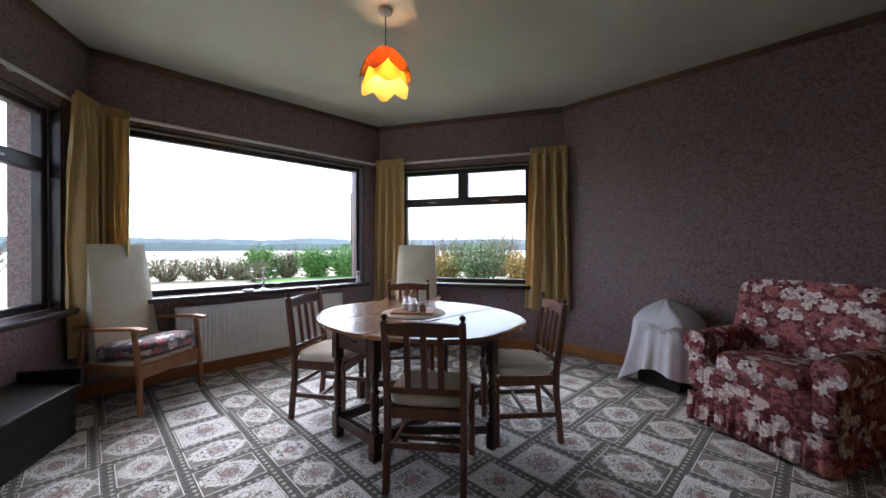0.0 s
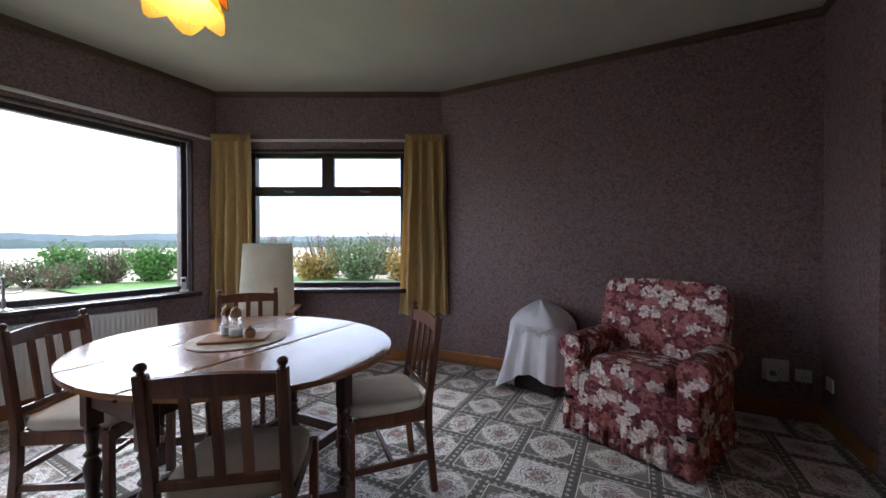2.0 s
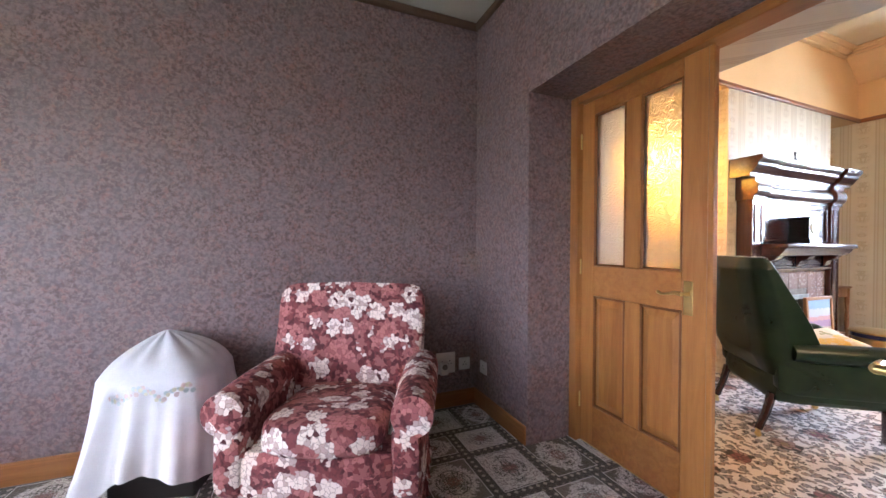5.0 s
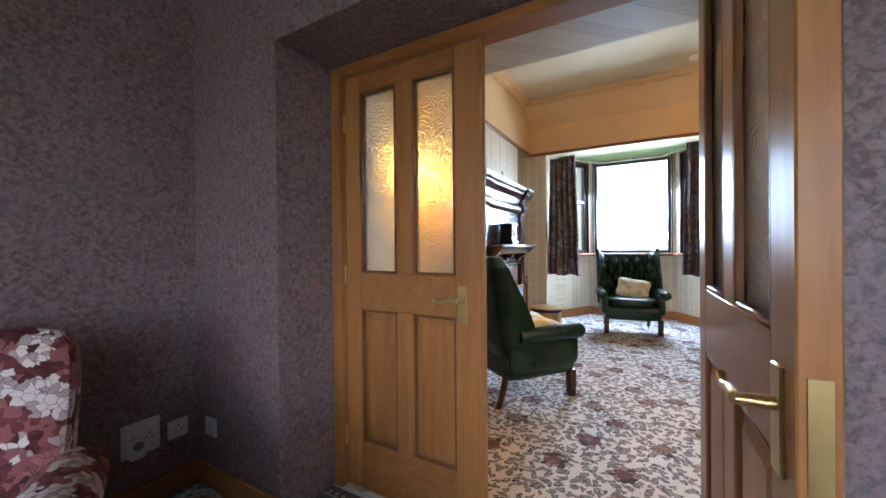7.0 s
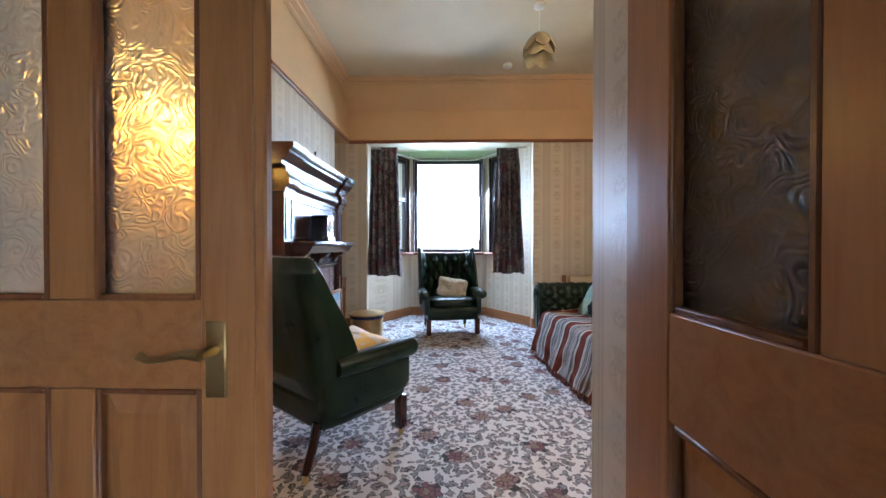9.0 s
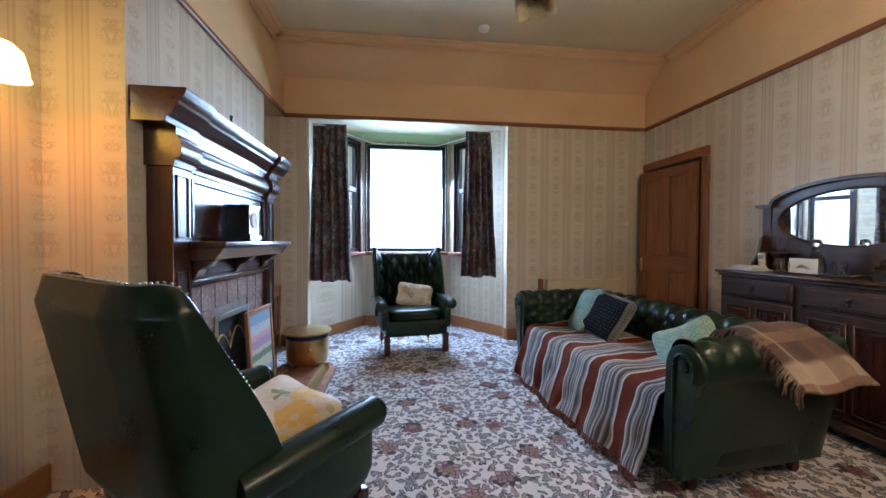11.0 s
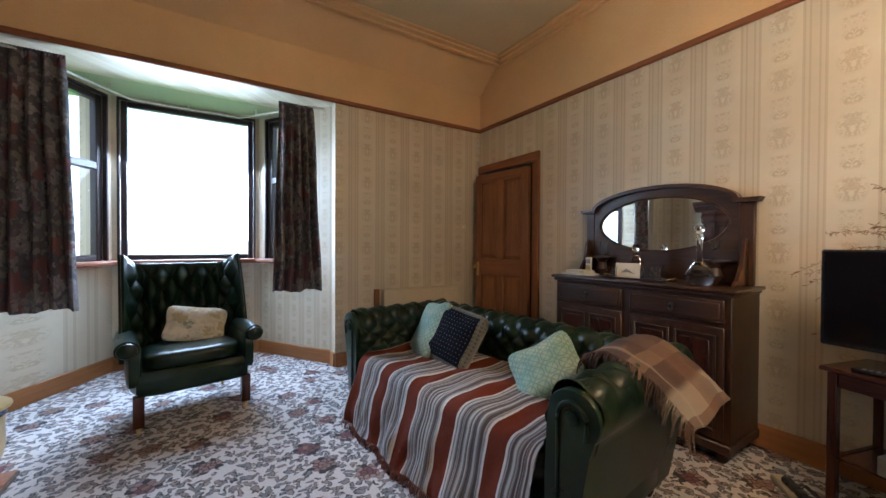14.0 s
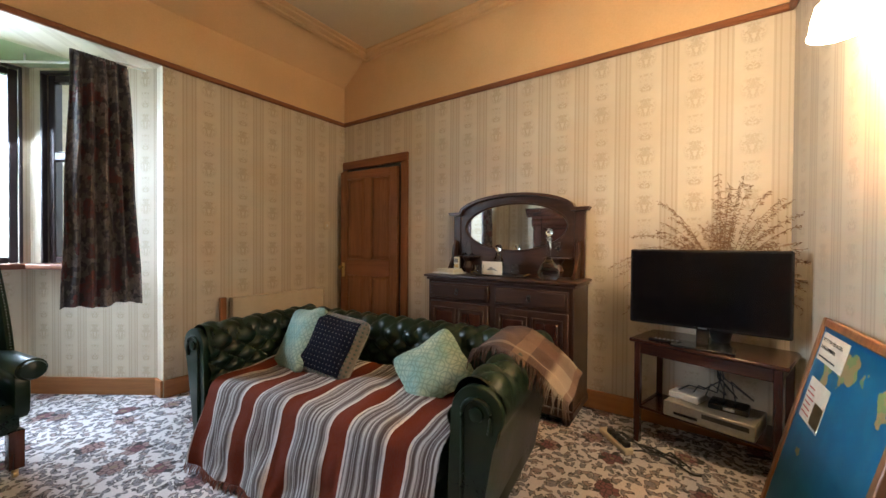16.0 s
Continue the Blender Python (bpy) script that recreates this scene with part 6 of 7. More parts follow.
part("steel_surround", q, STEEL, fp, "brushed steel frame of the grate")
part("firebox", box(OX0, OX1, -0.03, -0.0025, 0.0, OTZ), SOOT, fp, "sooty black fire opening")
# hearth
hs = part("hearth", box(-0.72, 0.70, -0.72, -0.152, 0.0015, 0.022, 0.004), GROUT, fp)
for i in range(9):
    for j in range(3):
        x0, y0 = -0.715 + i * 0.157, -0.715 + j * 0.187
        part("tile", box(x0 + 0.002, x0 + 0.154, y0 + 0.002, y0 + 0.184, 0.0225, 0.030, 0.002), TERRA, hs)
fd = thing("brass_fender", F @ pose(-0.06, -0.575, 0.030), "low polished brass hearth fender", "fender")
part("curb", moulding([(0.0, 0.0), (0.085, 0.0), (0.08, 0.02), (0.062, 0.035), (0.045, 0.055), (0.02, 0.055), (0.004, 0.03)], -0.62, 0.68), BRASS, fd)
for x in (-0.60, 0.66):
    part("end_block", box(x - 0.02, x + 0.02, -0.09, 0.004, 0.0, 0.065, 0.006), BRASS, fd)

# folding fireguard and tapestry screen
fg = thing("fireguard", F @ pose(-0.28, -0.19, 0.030, 0, 0, 4), "black folding fireguard edged with brass", "fireguard")
for s, w in ((-1, 0.27), (1, 0.27)):
    def arc(t):
        return (s * 0.006 + s * w * t, 0.47 + 0.13 * math.sin(math.pi * (0.12 + 0.88 * t)) - 0.05 * (1 - t) ** 2)
    pts = [arc(k / 16) for k in range(17)]
    poly = [(s * 0.006, 0.0)] + pts + [(s * (0.006 + w), 0.0)]
    pn = part("panel", prism(poly, -0.004, 0.004, "y"), BLACK, fg)
    part("brass_rim", tube([(x, 0, z) for x, z in pts], 0.007, 8), BRASS, pn)
part("finial", spin([(0, 0), (0.008, 0.0), (0.012, 0.012), (0.006, 0.022), (0.009, 0.032), (0, 0.04)], 12, m=Matrix.Translation((0, 0, 0.55))), BRASS, fg)

m = Mat("woven_landscape", 0.9)
x, y, z = m.xyz(m.place(True))
wv = m.noise(m.place(True, (60, 60, 22)), 1, 3)
lv = (z / 0.62) + ((wv - 0.5) * 0.10)
c = m.mix(lv.gt(0.16), (0.36, 0.30, 0.17), (0.10, 0.17, 0.09))
for lo, col in ((0.25, (0.20, 0.33, 0.44)), (0.36, (0.45, 0.43, 0.30)), (0.50, (0.13, 0.20, 0.10)), (0.58, (0.40, 0.36, 0.28)), (0.64, (0.30, 0.20, 0.30)), (0.74, (0.45, 0.26, 0.26)), (0.80, (0.42, 0.42, 0.44)), (0.92, (0.22, 0.32, 0.44))):
    c = m.mix(lv.gt(lo), c, col)
m.bump(m.noise(m.place(True), 200, 2), 0.6, 0.005)
TAPESTRY = m.done(c)
ts = thing("tapestry_screen", F @ pose(0.02, -0.30, 0.030, 0, 0, -2) @ pose(0, 0, 0, -3), "wooden framed firescreen with a woven landscape", "fire screen")
for a, b, c0, c1 in ((-0.215, -0.185, 0.02, 0.68), (0.185, 0.215, 0.02, 0.68), (-0.185, 0.185, 0.02, 0.05), (-0.185, 0.185, 0.65, 0.68)):
    part("frame_bar", box(a, b, -0.014, 0.014, c0, c1, 0.004), TEAK, ts)
part("tapestry", box(-0.184, 0.184, -0.006, 0.006, 0.051, 0.649), TAPESTRY, ts, "striped woven landscape panel")
for x in (-0.2, 0.2):
    part("foot", prism([(-0.11, 0.0), (0.11, 0.0), (0.09, 0.018), (0.03, 0.03), (-0.03, 0.03), (-0.09, 0.018)], x - 0.012, x + 0.012, "x", bev=0.003), TEAK, ts)

# mantel ornaments
ck = thing("mantel_clock", F @ pose(-0.10, -0.22, 1.2055), "black slate mantel clock with white dial", "clock")
part("case", box(-0.085, 0.085, -0.06, 0.09, 0.0, 0.235, 0.004), GLOSS_BLACK, ck)
part("plinth", box(-0.105, 0.105, -0.075, 0.095, 0.0, 0.05, 0.004), GLOSS_BLACK, ck)
part("top", box(-0.10, 0.10, -0.07, 0.10, 0.235, 0.252, 0.003), GLOSS_BLACK, ck)
part("dial", spin([(0, 0), (0.058, 0), (0.060, 0.006), (0.05, 0.010), (0, 0.011)], 28, m=pose(0, -0.061, 0.15, 90)), PAPER, ck, "round white dial")
for a, ln in ((40, 0.028), (160, 0.04)):
    part("clock_hand", box(-0.002, 0.002, -0.0755, -0.073, 0, ln, 0.0005), BLACK, ck, m=pose(0, 0, 0.15, 0, a, 0))
sw = thing("bird_ornament", F @ pose(-0.12, -0.14, 1.967, 0, 0, 20), "small dark carved swimming bird ornament", "ornament")
bm = pad(0.10, 0.05, 0.05, 2.2, 5, m=Matrix.Translation((0, 0, 0.025)))
tube([(0.03, 0, 0.03), (0.05, 0, 0.06), (0.035, 0, 0.09), (0.02, 0, 0.105), (0.035, 0, 0.115), (0.06, 0, 0.11)], [0.014, 0.011, 0.009, 0.009, 0.012, 0.004], 8, bm)
part("bird", bm, BLACK_WOOD, sw)

# brass log drum, side table, fire irons
dr = thing("brass_log_drum", pose(5.25, 3.42, 0), "embossed brass log drum with a round lid", "drum")
part("drum", spin([(0, 0.02), (0.165, 0.02), (0.19, 0.05), (0.20, 0.12), (0.195, 0.22), (0.20, 0.235), (0.20, 0.275), (0.192, 0.28), (0, 0.28)], 36), BRASS, dr)
part("band", spin([(0.198, 0.28), (0.205, 0.283), (0.205, 0.315), (0.198, 0.32)], 36), surf("blue_enamel", (0.010, 0.014, 0.06), (0.016, 0.02, 0.08), 8, 0.3), dr, "dark blue enamel band")
part("lid", spin([(0.0, 0.334), (0.20, 0.33), (0.222, 0.322), (0.226, 0.33), (0.222, 0.338), (0.20, 0.342), (0.08, 0.352), (0, 0.353)], 36), BRASS, dr, "dull brass tray lid")
for k in range(3):
    a = 2 * math.pi * k / 3 + 0.6
    part("foot", spin([(0, 0), (0.02, 0), (0.024, 0.015), (0.012, 0.03), (0, 0.03)], 10, m=Matrix.Translation((0.14 * math.cos(a), 0.14 * math.sin(a), 0))), BRASS, dr)
for a in (200, 20):
    q = spin([(0, 0), (0.022, 0), (0.02, 0.01), (0.006, 0.016), (0, 0.016)], 12, m=pose(0, 0, 0, 0, 90))
    tube([(0.018, 0.03 * math.cos(t), -0.012 - 0.035 * abs(math.sin(t))) for t in [math.pi * k / 10 for k in range(11)]], 0.004, 6, q)
    part("ring_handle", q, BRASS, dr, m=pose(0.2 * math.cos(radians(a)), 0.2 * math.sin(radians(a)), 0.19, 0, 0, a))
st = thing("side_table", pose(5.62, 4.0, 0), "small polished wooden side table in the alcove", "table")
part("tabletop", box(-0.23, 0.25, -0.16, 0.16, 0.70, 0.722, 0.006), TEAK, st)
for sy in (-1, 1):
    part("apron", box(-0.19, 0.21, sy * 0.13 - 0.01, sy * 0.13 + 0.01, 0.60, 0.70, 0.003), TEAK, st)
    for x in (-0.19, 0.21):
        part("leg", spin([(0.014, 0), (0.02, 0.08), (0.014, 0.16), (0.022, 0.30), (0.016, 0.45), (0.022, 0.56), (0.022, 0.70)], 12, m=Matrix.Translation((x, sy * 0.13, 0))), TEAK, st)
part("shelf", box(-0.19, 0.21, -0.13, 0.13, 0.18, 0.195, 0.003), TEAK, st)
v_ = thing("tall_vase", pose(5.47, 3.93, 0.7225), "slim tall cream vase on the side table", "vase")
part("vase", spin([(0, 0), (0.03, 0), (0.03, 0.01), (0.026, 0.05), (0.024, 0.2), (0.03, 0.28), (0.028, 0.28), (0.02, 0.2), (0, 0.19)], 16), PAPER, v_)
for k, (p0, p1) in enumerate((((4.95, 3.52, 0.045), (5.55, 3.30, 0.012)), ((4.90, 3.58, 0.05), (5.12, 3.62, 0.045)))):
    ir = thing("fire_iron", pose(0, 0, 0), "dark metal poker lying by the hearth", "poker", "fire irons")
    part("shaft", rod(p0, p1, 0.006, 0.005, 8), BLACK, ir)
    q = Vector(p0)
    part("grip", rod(q, q + (Vector(p0) - Vector(p1)).normalized() * 0.10, 0.011, 0.008, 10), BRASS, ir)
sc = thing("log_basket", pose(5.0, 3.72, 0.0), "dark iron kettle stand by the hearth", "stand")
part("pot", spin([(0, 0.03), (0.05, 0.03), (0.075, 0.08), (0.07, 0.15), (0.05, 0.17), (0, 0.17)], 18), BLACK, sc)
part("grip", tube([(0.06 * math.cos(t), 0, 0.15 + 0.10 * math.sin(t)) for t in [math.pi * k / 10 for k in range(11)]], 0.004, 6), BLACK, sc)
for k in range(3):
    part("foot", rod((0.04 * math.cos(k * 2.1), 0.04 * math.sin(k * 2.1), 0.04), (0.06 * math.cos(k * 2.1), 0.06 * math.sin(k * 2.1), 0.0), 0.006, seg=6), BLACK, sc)

# ---------- bay curtains ----------
curtain("curtain", pose(6.03, 1.72, 0, 0, 0, -90), 0.31, 0.77, 2.54, DRAPES, "dark flower-patterned curtain beside the bay window", 5, 0.048, 0.45, seed=11)
curtain("curtain", pose(6.03, 3.54, 0, 0, 0, -90), 0.38, 0.73, 2.56, DRAPES, "dark flower-patterned curtain beside the bay window", 5, 0.04, 0.3, seed=12)
cr = thing("bay_curtain_rail", pose(0, 0, 0), "white bent curtain rail under the bay ceiling", "curtain rail")
part("track", tube([(6.02, 1.30, 2.575), (6.03, 1.45, 2.575), (6.70, 1.93, 2.575), (6.78, 2.0, 2.575), (6.78, 2.88, 2.575), (6.70, 2.95, 2.575), (6.03, 3.42, 2.575), (6.02, 3.53, 2.575)], 0.010, 8), WHITE_PLASTIC, cr)
for x, y in ((6.15, 1.54), (6.60, 1.86), (6.78, 2.45), (6.60, 3.02), (6.15, 3.33)):
    part("bracket", rod((x, y, 2.58), (x, y, SOF + 0.003), 0.006, seg=6), WHITE_PLASTIC, cr)

# ---------- door in the corner ----------
DW = 0.80
d = door_leaf("door_3", pose(5.03, YS + 0.045, 0, 0, 0, 5), DW, 2.05, RED_WOOD, RED_WOOD_X, "red-brown four-panelled door standing slightly ajar", glazed=False)
q = part("knob_plate", box(DW - 0.065, DW - 0.025, 0.0225, 0.026, 0.86, 1.02, 0.001), BRASS, d)
part("knob", spin([(0.008, 0), (0.008, 0.03), (0.02, 0.036), (0.026, 0.05), (0.02, 0.062), (0, 0.064)], 16, m=pose(DW - 0.045, 0.026, 0.97, -90)), BRASS, q, "round brass knob")
df = thing("door_surround", pose(0, 0, 0), "red-brown wooden door surround in the room corner", "door frame", kind="structure")
for x0, x1 in ((4.92, 5.015), (5.84, EX - 0.002)):
    part("architrave", box(x0, x1, YS + 0.001, YS + 0.03, 0, 2.10, 0.008), RED_WOOD, df)
part("architrave_head", box(4.92, EX - 0.002, YS + 0.001, YS + 0.032, 2.10, 2.195, 0.008), RED_WOOD_X, df)
# thin black sheet on the wall stands in for shade behind the leaf
part("dark_gap", box(5.016, 5.839, YS + 0.001, YS + 0.004, 0.0, 2.099), BLACK, df, "black sheet standing in for shade behind the ajar door", smooth=False)
ls = thing("light_switch", wall_frame((EX, YS), (EX, BY0))[0] @ pose(0.255, 0, 1.44), "brass and white light switch by the door", "switch")
pl = part("plate", box(-0.042, 0.042, 0.001, 0.009, -0.042, 0.042, 0.003), CREAM_PAINT, ls)
part("rocker", box(-0.012, 0.012, 0.009, 0.015, -0.016, 0.016, 0.003), WHITE_PLASTIC, pl)

# ---------- sideboard ----------
B = pose(3.735, YS + 0.022, 0)
sb = thing("mirror_back_sideboard", B, "dark carved sideboard with an oval mirror back", "sideboard")
W, DP, TH = 0.605, 0.42, 0.985
part("carcass", box(-W, W, 0.0, DP - 0.02, 0.10, TH - 0.022, 0.004), DARK_OAK, sb)
part("worktop", box(-W - 0.03, W + 0.03, 0.0, DP + 0.02, TH - 0.022, TH, 0.009, seg=2), DARK_OAK_X, sb)
part("top_moulding", box(-W - 0.012, W + 0.012, 0.0, DP + 0.004, TH - 0.045, TH - 0.0225, 0.006), DARK_OAK_X, sb)
part("plinth", box(-W - 0.008, W + 0.008, 0.0, DP + 0.002, 0.06, 0.115, 0.006), DARK_OAK_X, sb)
for sx in (-1, 1):
    for y in (0.05, DP - 0.05):
        part("foot", spin([(0, 0), (0.024, 0), (0.034, 0.025), (0.028, 0.06), (0, 0.06)], 14, m=Matrix.Translation((sx * (W - 0.05), y, 0))), DARK_OAK, sb)
    xa, xb = sorted((sx * 0.03, sx * (W - 0.03)))
    dw = part("drawer", box(xa, xb, DP - 0.02, DP + 0.002, 0.79, 0.92, 0.005), DARK_OAK_X, sb)
    part("drawer_field", box(xa + 0.018, xb - 0.018, DP + 0.0022, DP + 0.009, 0.806, 0.904, 0.004), DARK_OAK_X, dw)
    xm = (xa + xb) / 2
    q = spin([(0.016, 0), (0.018, 0.003), (0.008, 0.010), (0.006, 0.018), (0, 0.02)], 12, m=pose(xm, DP + 0.009, 0.865, -90))
    tube([(xm - 0.007, DP + 0.022, 0.866), (xm - 0.013, DP + 0.022, 0.84), (xm, DP + 0.022, 0.826), (xm + 0.013, DP + 0.022, 0.84), (xm + 0.007, DP + 0.022, 0.866)], 0.004, 6, q)
    part("drop_pull", q, BLACK, dw, "dark metal drop pull")
    dd = part("door", box(xa, xb, DP - 0.02, DP - 0.002, 0.13, 0.765, 0.004), DARK_OAK, sb)
    for k in (0, 1):
        a = xa + 0.035 + k * ((xb - xa - 0.07) / 2 + 0.015)
        b = a + (xb - xa - 0.07) / 2 - 0.03 + 0.015
        q = bmesh.new()
        for u0, u1, c0, c1 in ((a, a + 0.012, 0.18, 0.72), (b - 0.012, b, 0.18, 0.72), (a + 0.012, b - 0.012, 0.18, 0.192), (a + 0.012, b - 0.012, 0.708, 0.72)):
            box(u0, u1, DP - 0.002, DP + 0.010, c0, c1, 0.003, q)
        part("panel_bead", q, DARK_OAK, dd)
        part("panel_field", box(a + 0.03, b - 0.03, DP - 0.002, DP + 0.007, 0.21, 0.69, 0.006), MAHOGANY, dd)
# mirror back: arched board with an oval hole
MZ, MA, MB = 1.385, 0.455, 0.195
bm = bmesh.new()
N = 72
def outline(a):
    """Where a ray from the mirror's middle leaves the arched board."""
    ca, sa = math.cos(a), math.sin(a)
    r = 0.0
    for k in range(1, 400):
        x, z = ca * k * 0.002, MZ + sa * k * 0.002
        top = 1.50 if abs(x) > 0.50 else 1.50 + 0.155 * math.sqrt(max(0, 1 - (x / 0.50) ** 2))
        if abs(x) > 0.57 or z < TH + 0.002 or z > top:
            break
        r = k * 0.002
    return (ca * r, MZ + sa * r)
ins = [(MA * math.cos(2 * math.pi * k / N), MZ + MB * math.sin(2 * math.pi * k / N)) for k in range(N)]
outs = [outline(2 * math.pi * k / N) for k in range(N)]
rows = []
for y in (0.012, 0.036):
    rows.append(([bm.verts.new((x, y, z)) for x, z in ins], [bm.verts.new((x, y, z)) for x, z in outs]))
for k in range(N):
    j = (k + 1) % N
    (i0, o0), (i1, o1) = rows
    bm.faces.new((i0[k], o0[k], o0[j], i0[j]))
    bm.faces.new((i1[k], i1[j], o1[j], o1[k]))
    bm.faces.new((i0[k], i0[j], i1[j], i1[k]))
    bm.faces.new((o0[k], o1[k], o1[j], o0[j]))
mb = part("mirror_back", bm, DARK_OAK_X, sb)
part("mirror", prism(ins, 0.010, 0.024, "y"), MIRROR, mb, "oval bevelled mirror glass", smooth=False)
part("mirror_bead", tube([(x * 1.012, 0.037, MZ + (z - MZ) * 1.02) for x, z in ins + ins[:1]], 0.007, 8), DARK_OAK, mb)
bm = sheet(60, 2, lambda u, v: Vector((-0.52 + 1.04 * u, 0.002 + 0.07 * v, 1.512 + 0.157 * math.sqrt(max(0, 1 - ((u - 0.5) / 0.5) ** 2)))), 0.024)
part("arched_crest", bm, DARK_OAK_X, mb)
for sx in (-1, 1):
    xa, xb = sorted((sx * 0.51, sx * 0.585))
    ps = part("post", box(xa, xb, 0.006, 0.045, TH, 1.50, 0.004), DARK_OAK, mb)
    part("cap", prism([(-0.06, 1.50), (0.06, 1.50), (0.075, 1.525), (-0.075, 1.525)], 0.0, 0.08, "y", m=Matrix.Translation((sx * 0.55, 0, 0))), DARK_OAK_X, ps)
    part("bracket", prism([(0.046, TH), (0.26, TH), (0.18, TH + 0.03), (0.12, TH + 0.12), (0.10, TH + 0.25), (0.07, TH + 0.29), (0.046, TH + 0.28)], sx * 0.548 - 0.011, sx * 0.548 + 0.011, "x", bev=0.004), DARK_OAK, ps)
    part("little_shelf", box(sx * 0.40 - 0.10, sx * 0.40 + 0.10, 0.038, 0.15, TH + 0.14, TH + 0.152, 0.003), DARK_OAK_X, mb)
    part("shelf_support", spin([(0, 0), (0.02, 0), (0.035, 0.03), (0.045, 0.05), (0.05, 0.0), (0, 0.0)][:4] + [(0.03, 0.10), (0.055, 0.138), (0, 0.138)], 14, m=Matrix.Translation((sx * 0.40, 0.09, TH + 0.001))), DARK_OAK, mb)


def on_board(name, x, y, label, category, z=0.0, turn=0, group=""):
    return thing(name, B @ pose(x, y, TH + 0.001 + z, 0, 0, turn), label, category, group)


def tumbler(x, y, r=0.036, h=0.09, z=0.0):
    g = on_board("glass_tumbler", x, y, "clear cut-glass tumbler on the sideboard", "glass", z, group="sideboard glasses")
    part("glass", spin([(0, 0), (r * 0.85, 0), (r, h), (r - 0.003, h), (r * 0.82, 0.012), (0, 0.012)], 18), CRYSTAL, g)


def decanter(x, y, h, label, z=0.0, k=1.0):
    g = on_board("decanter", x, y, label, "decanter", z, group="decanters")
    part("body", spin([(0, 0), (0.058 * k, 0), (0.074 * k, 0.02), (0.078 * k, 0.05), (0.062 * k, 0.095), (0.026, 0.14), (0.017, 0.17), (0.016, h - 0.09), (0.028, h - 0.078), (0.026, h - 0.074), (0, h - 0.074)], 14), CRYSTAL, g, smooth=False)
    part("stopper", spin([(0.012, h - 0.073), (0.012, h - 0.06), (0.024, h - 0.05), (0.030, h - 0.025), (0.020, h - 0.004), (0, h)], 10), CRYSTAL, g, "faceted glass stopper")


tr = on_board("serving_tray", 0.02, 0.24, "dark oval serving tray with brass handles", "tray")
part("tray", box(-0.22, 0.22, -0.10, 0.10, 0, 0.012, 0.005), BLACK_WOOD, tr)
for s in (-1, 1):
    part("handle", tube([(s * 0.22, -0.04, 0.010), (s * 0.245, -0.03, 0.022), (s * 0.25, 0.0, 0.024), (s * 0.245, 0.03, 0.022), (s * 0.22, 0.04, 0.010)], 0.004, 6), BRASS, tr)
decanter(-0.40, 0.30, 0.37, "tall cut-glass decanter with a round stopper")
decanter(0.04, 0.22, 0.24, "short square-shouldered glass decanter on the tray", 0.013, 0.7)
tumbler(0.14, 0.36)
tumbler(-0.12, 0.25, 0.036, 0.085, 0.013)
tumbler(0.10, 0.20, 0.034, 0.085, 0.013)
cdp = on_board("picture_card", 0.05, 0.31, "pale card with a printed bird sketch", "card", turn=4)
part("card", box(-0.085, 0.085, -0.002, 0.002, 0, 0.115), PAPER, cdp, smooth=False)
part("sketch", prism([(-0.05, 0.04), (0.0, 0.05), (0.05, 0.045), (0.03, 0.06), (0.01, 0.075), (-0.02, 0.06)], 0.0022, 0.003, "y"), GREY_PLASTIC, cdp)
for x in (0.36, 0.43):
    g = on_board("candlestick", x, 0.095, "small twisted glass candlestick", "candlestick", 0.152, group="glass candlesticks")
    part("stick", spin([(0, 0), (0.026, 0), (0.024, 0.008), (0.009, 0.02), (0.012, 0.035), (0.008, 0.05), (0.012, 0.065), (0.008, 0.08), (0.014, 0.10), (0.018, 0.125), (0, 0.125)], 12), CRYSTAL, g)
g = on_board("glass_goblet", -0.40, 0.095, "small cut-glass goblet on the side shelf", "glass", 0.152)
part("glass", spin([(0, 0), (0.028, 0), (0.026, 0.006), (0.006, 0.012), (0.006, 0.05), (0.024, 0.07), (0.03, 0.12), (0.027, 0.12), (0.02, 0.075), (0, 0.06)], 14), CRYSTAL, g)
g = on_board("paper_tray", 0.48, 0.27, "white dish holding a stack of letters", "letters", turn=-6)
part("dish", box(-0.12, 0.12, -0.09, 0.09, 0, 0.012, 0.005), WHITE_PLASTIC, g)
for k in range(3):
    part("letter", box(-0.10 + 0.01 * k, 0.09 + 0.006 * k, -0.07, 0.06, 0.0125 + k * 0.009, 0.0205 + k * 0.009, 0.001), PAPER, g, m=pose(0, 0, 0, 0, 0, 4 * k - 3))
g = on_board("small_clock", 0.47, 0.17, "small white and yellow upright thermometer clock", "clock", turn=8)
part("case", box(-0.024, 0.024, -0.012, 0.012, 0, 0.14, 0.005), PAPER, g)
part("face", box(-0.018, 0.018, 0.0122, 0.0135, 0.09, 0.125), GREY_PLASTIC, g)
part("strip", box(-0.018, 0.018, 0.0122, 0.0135, 0.045, 0.075), BRASS, g)

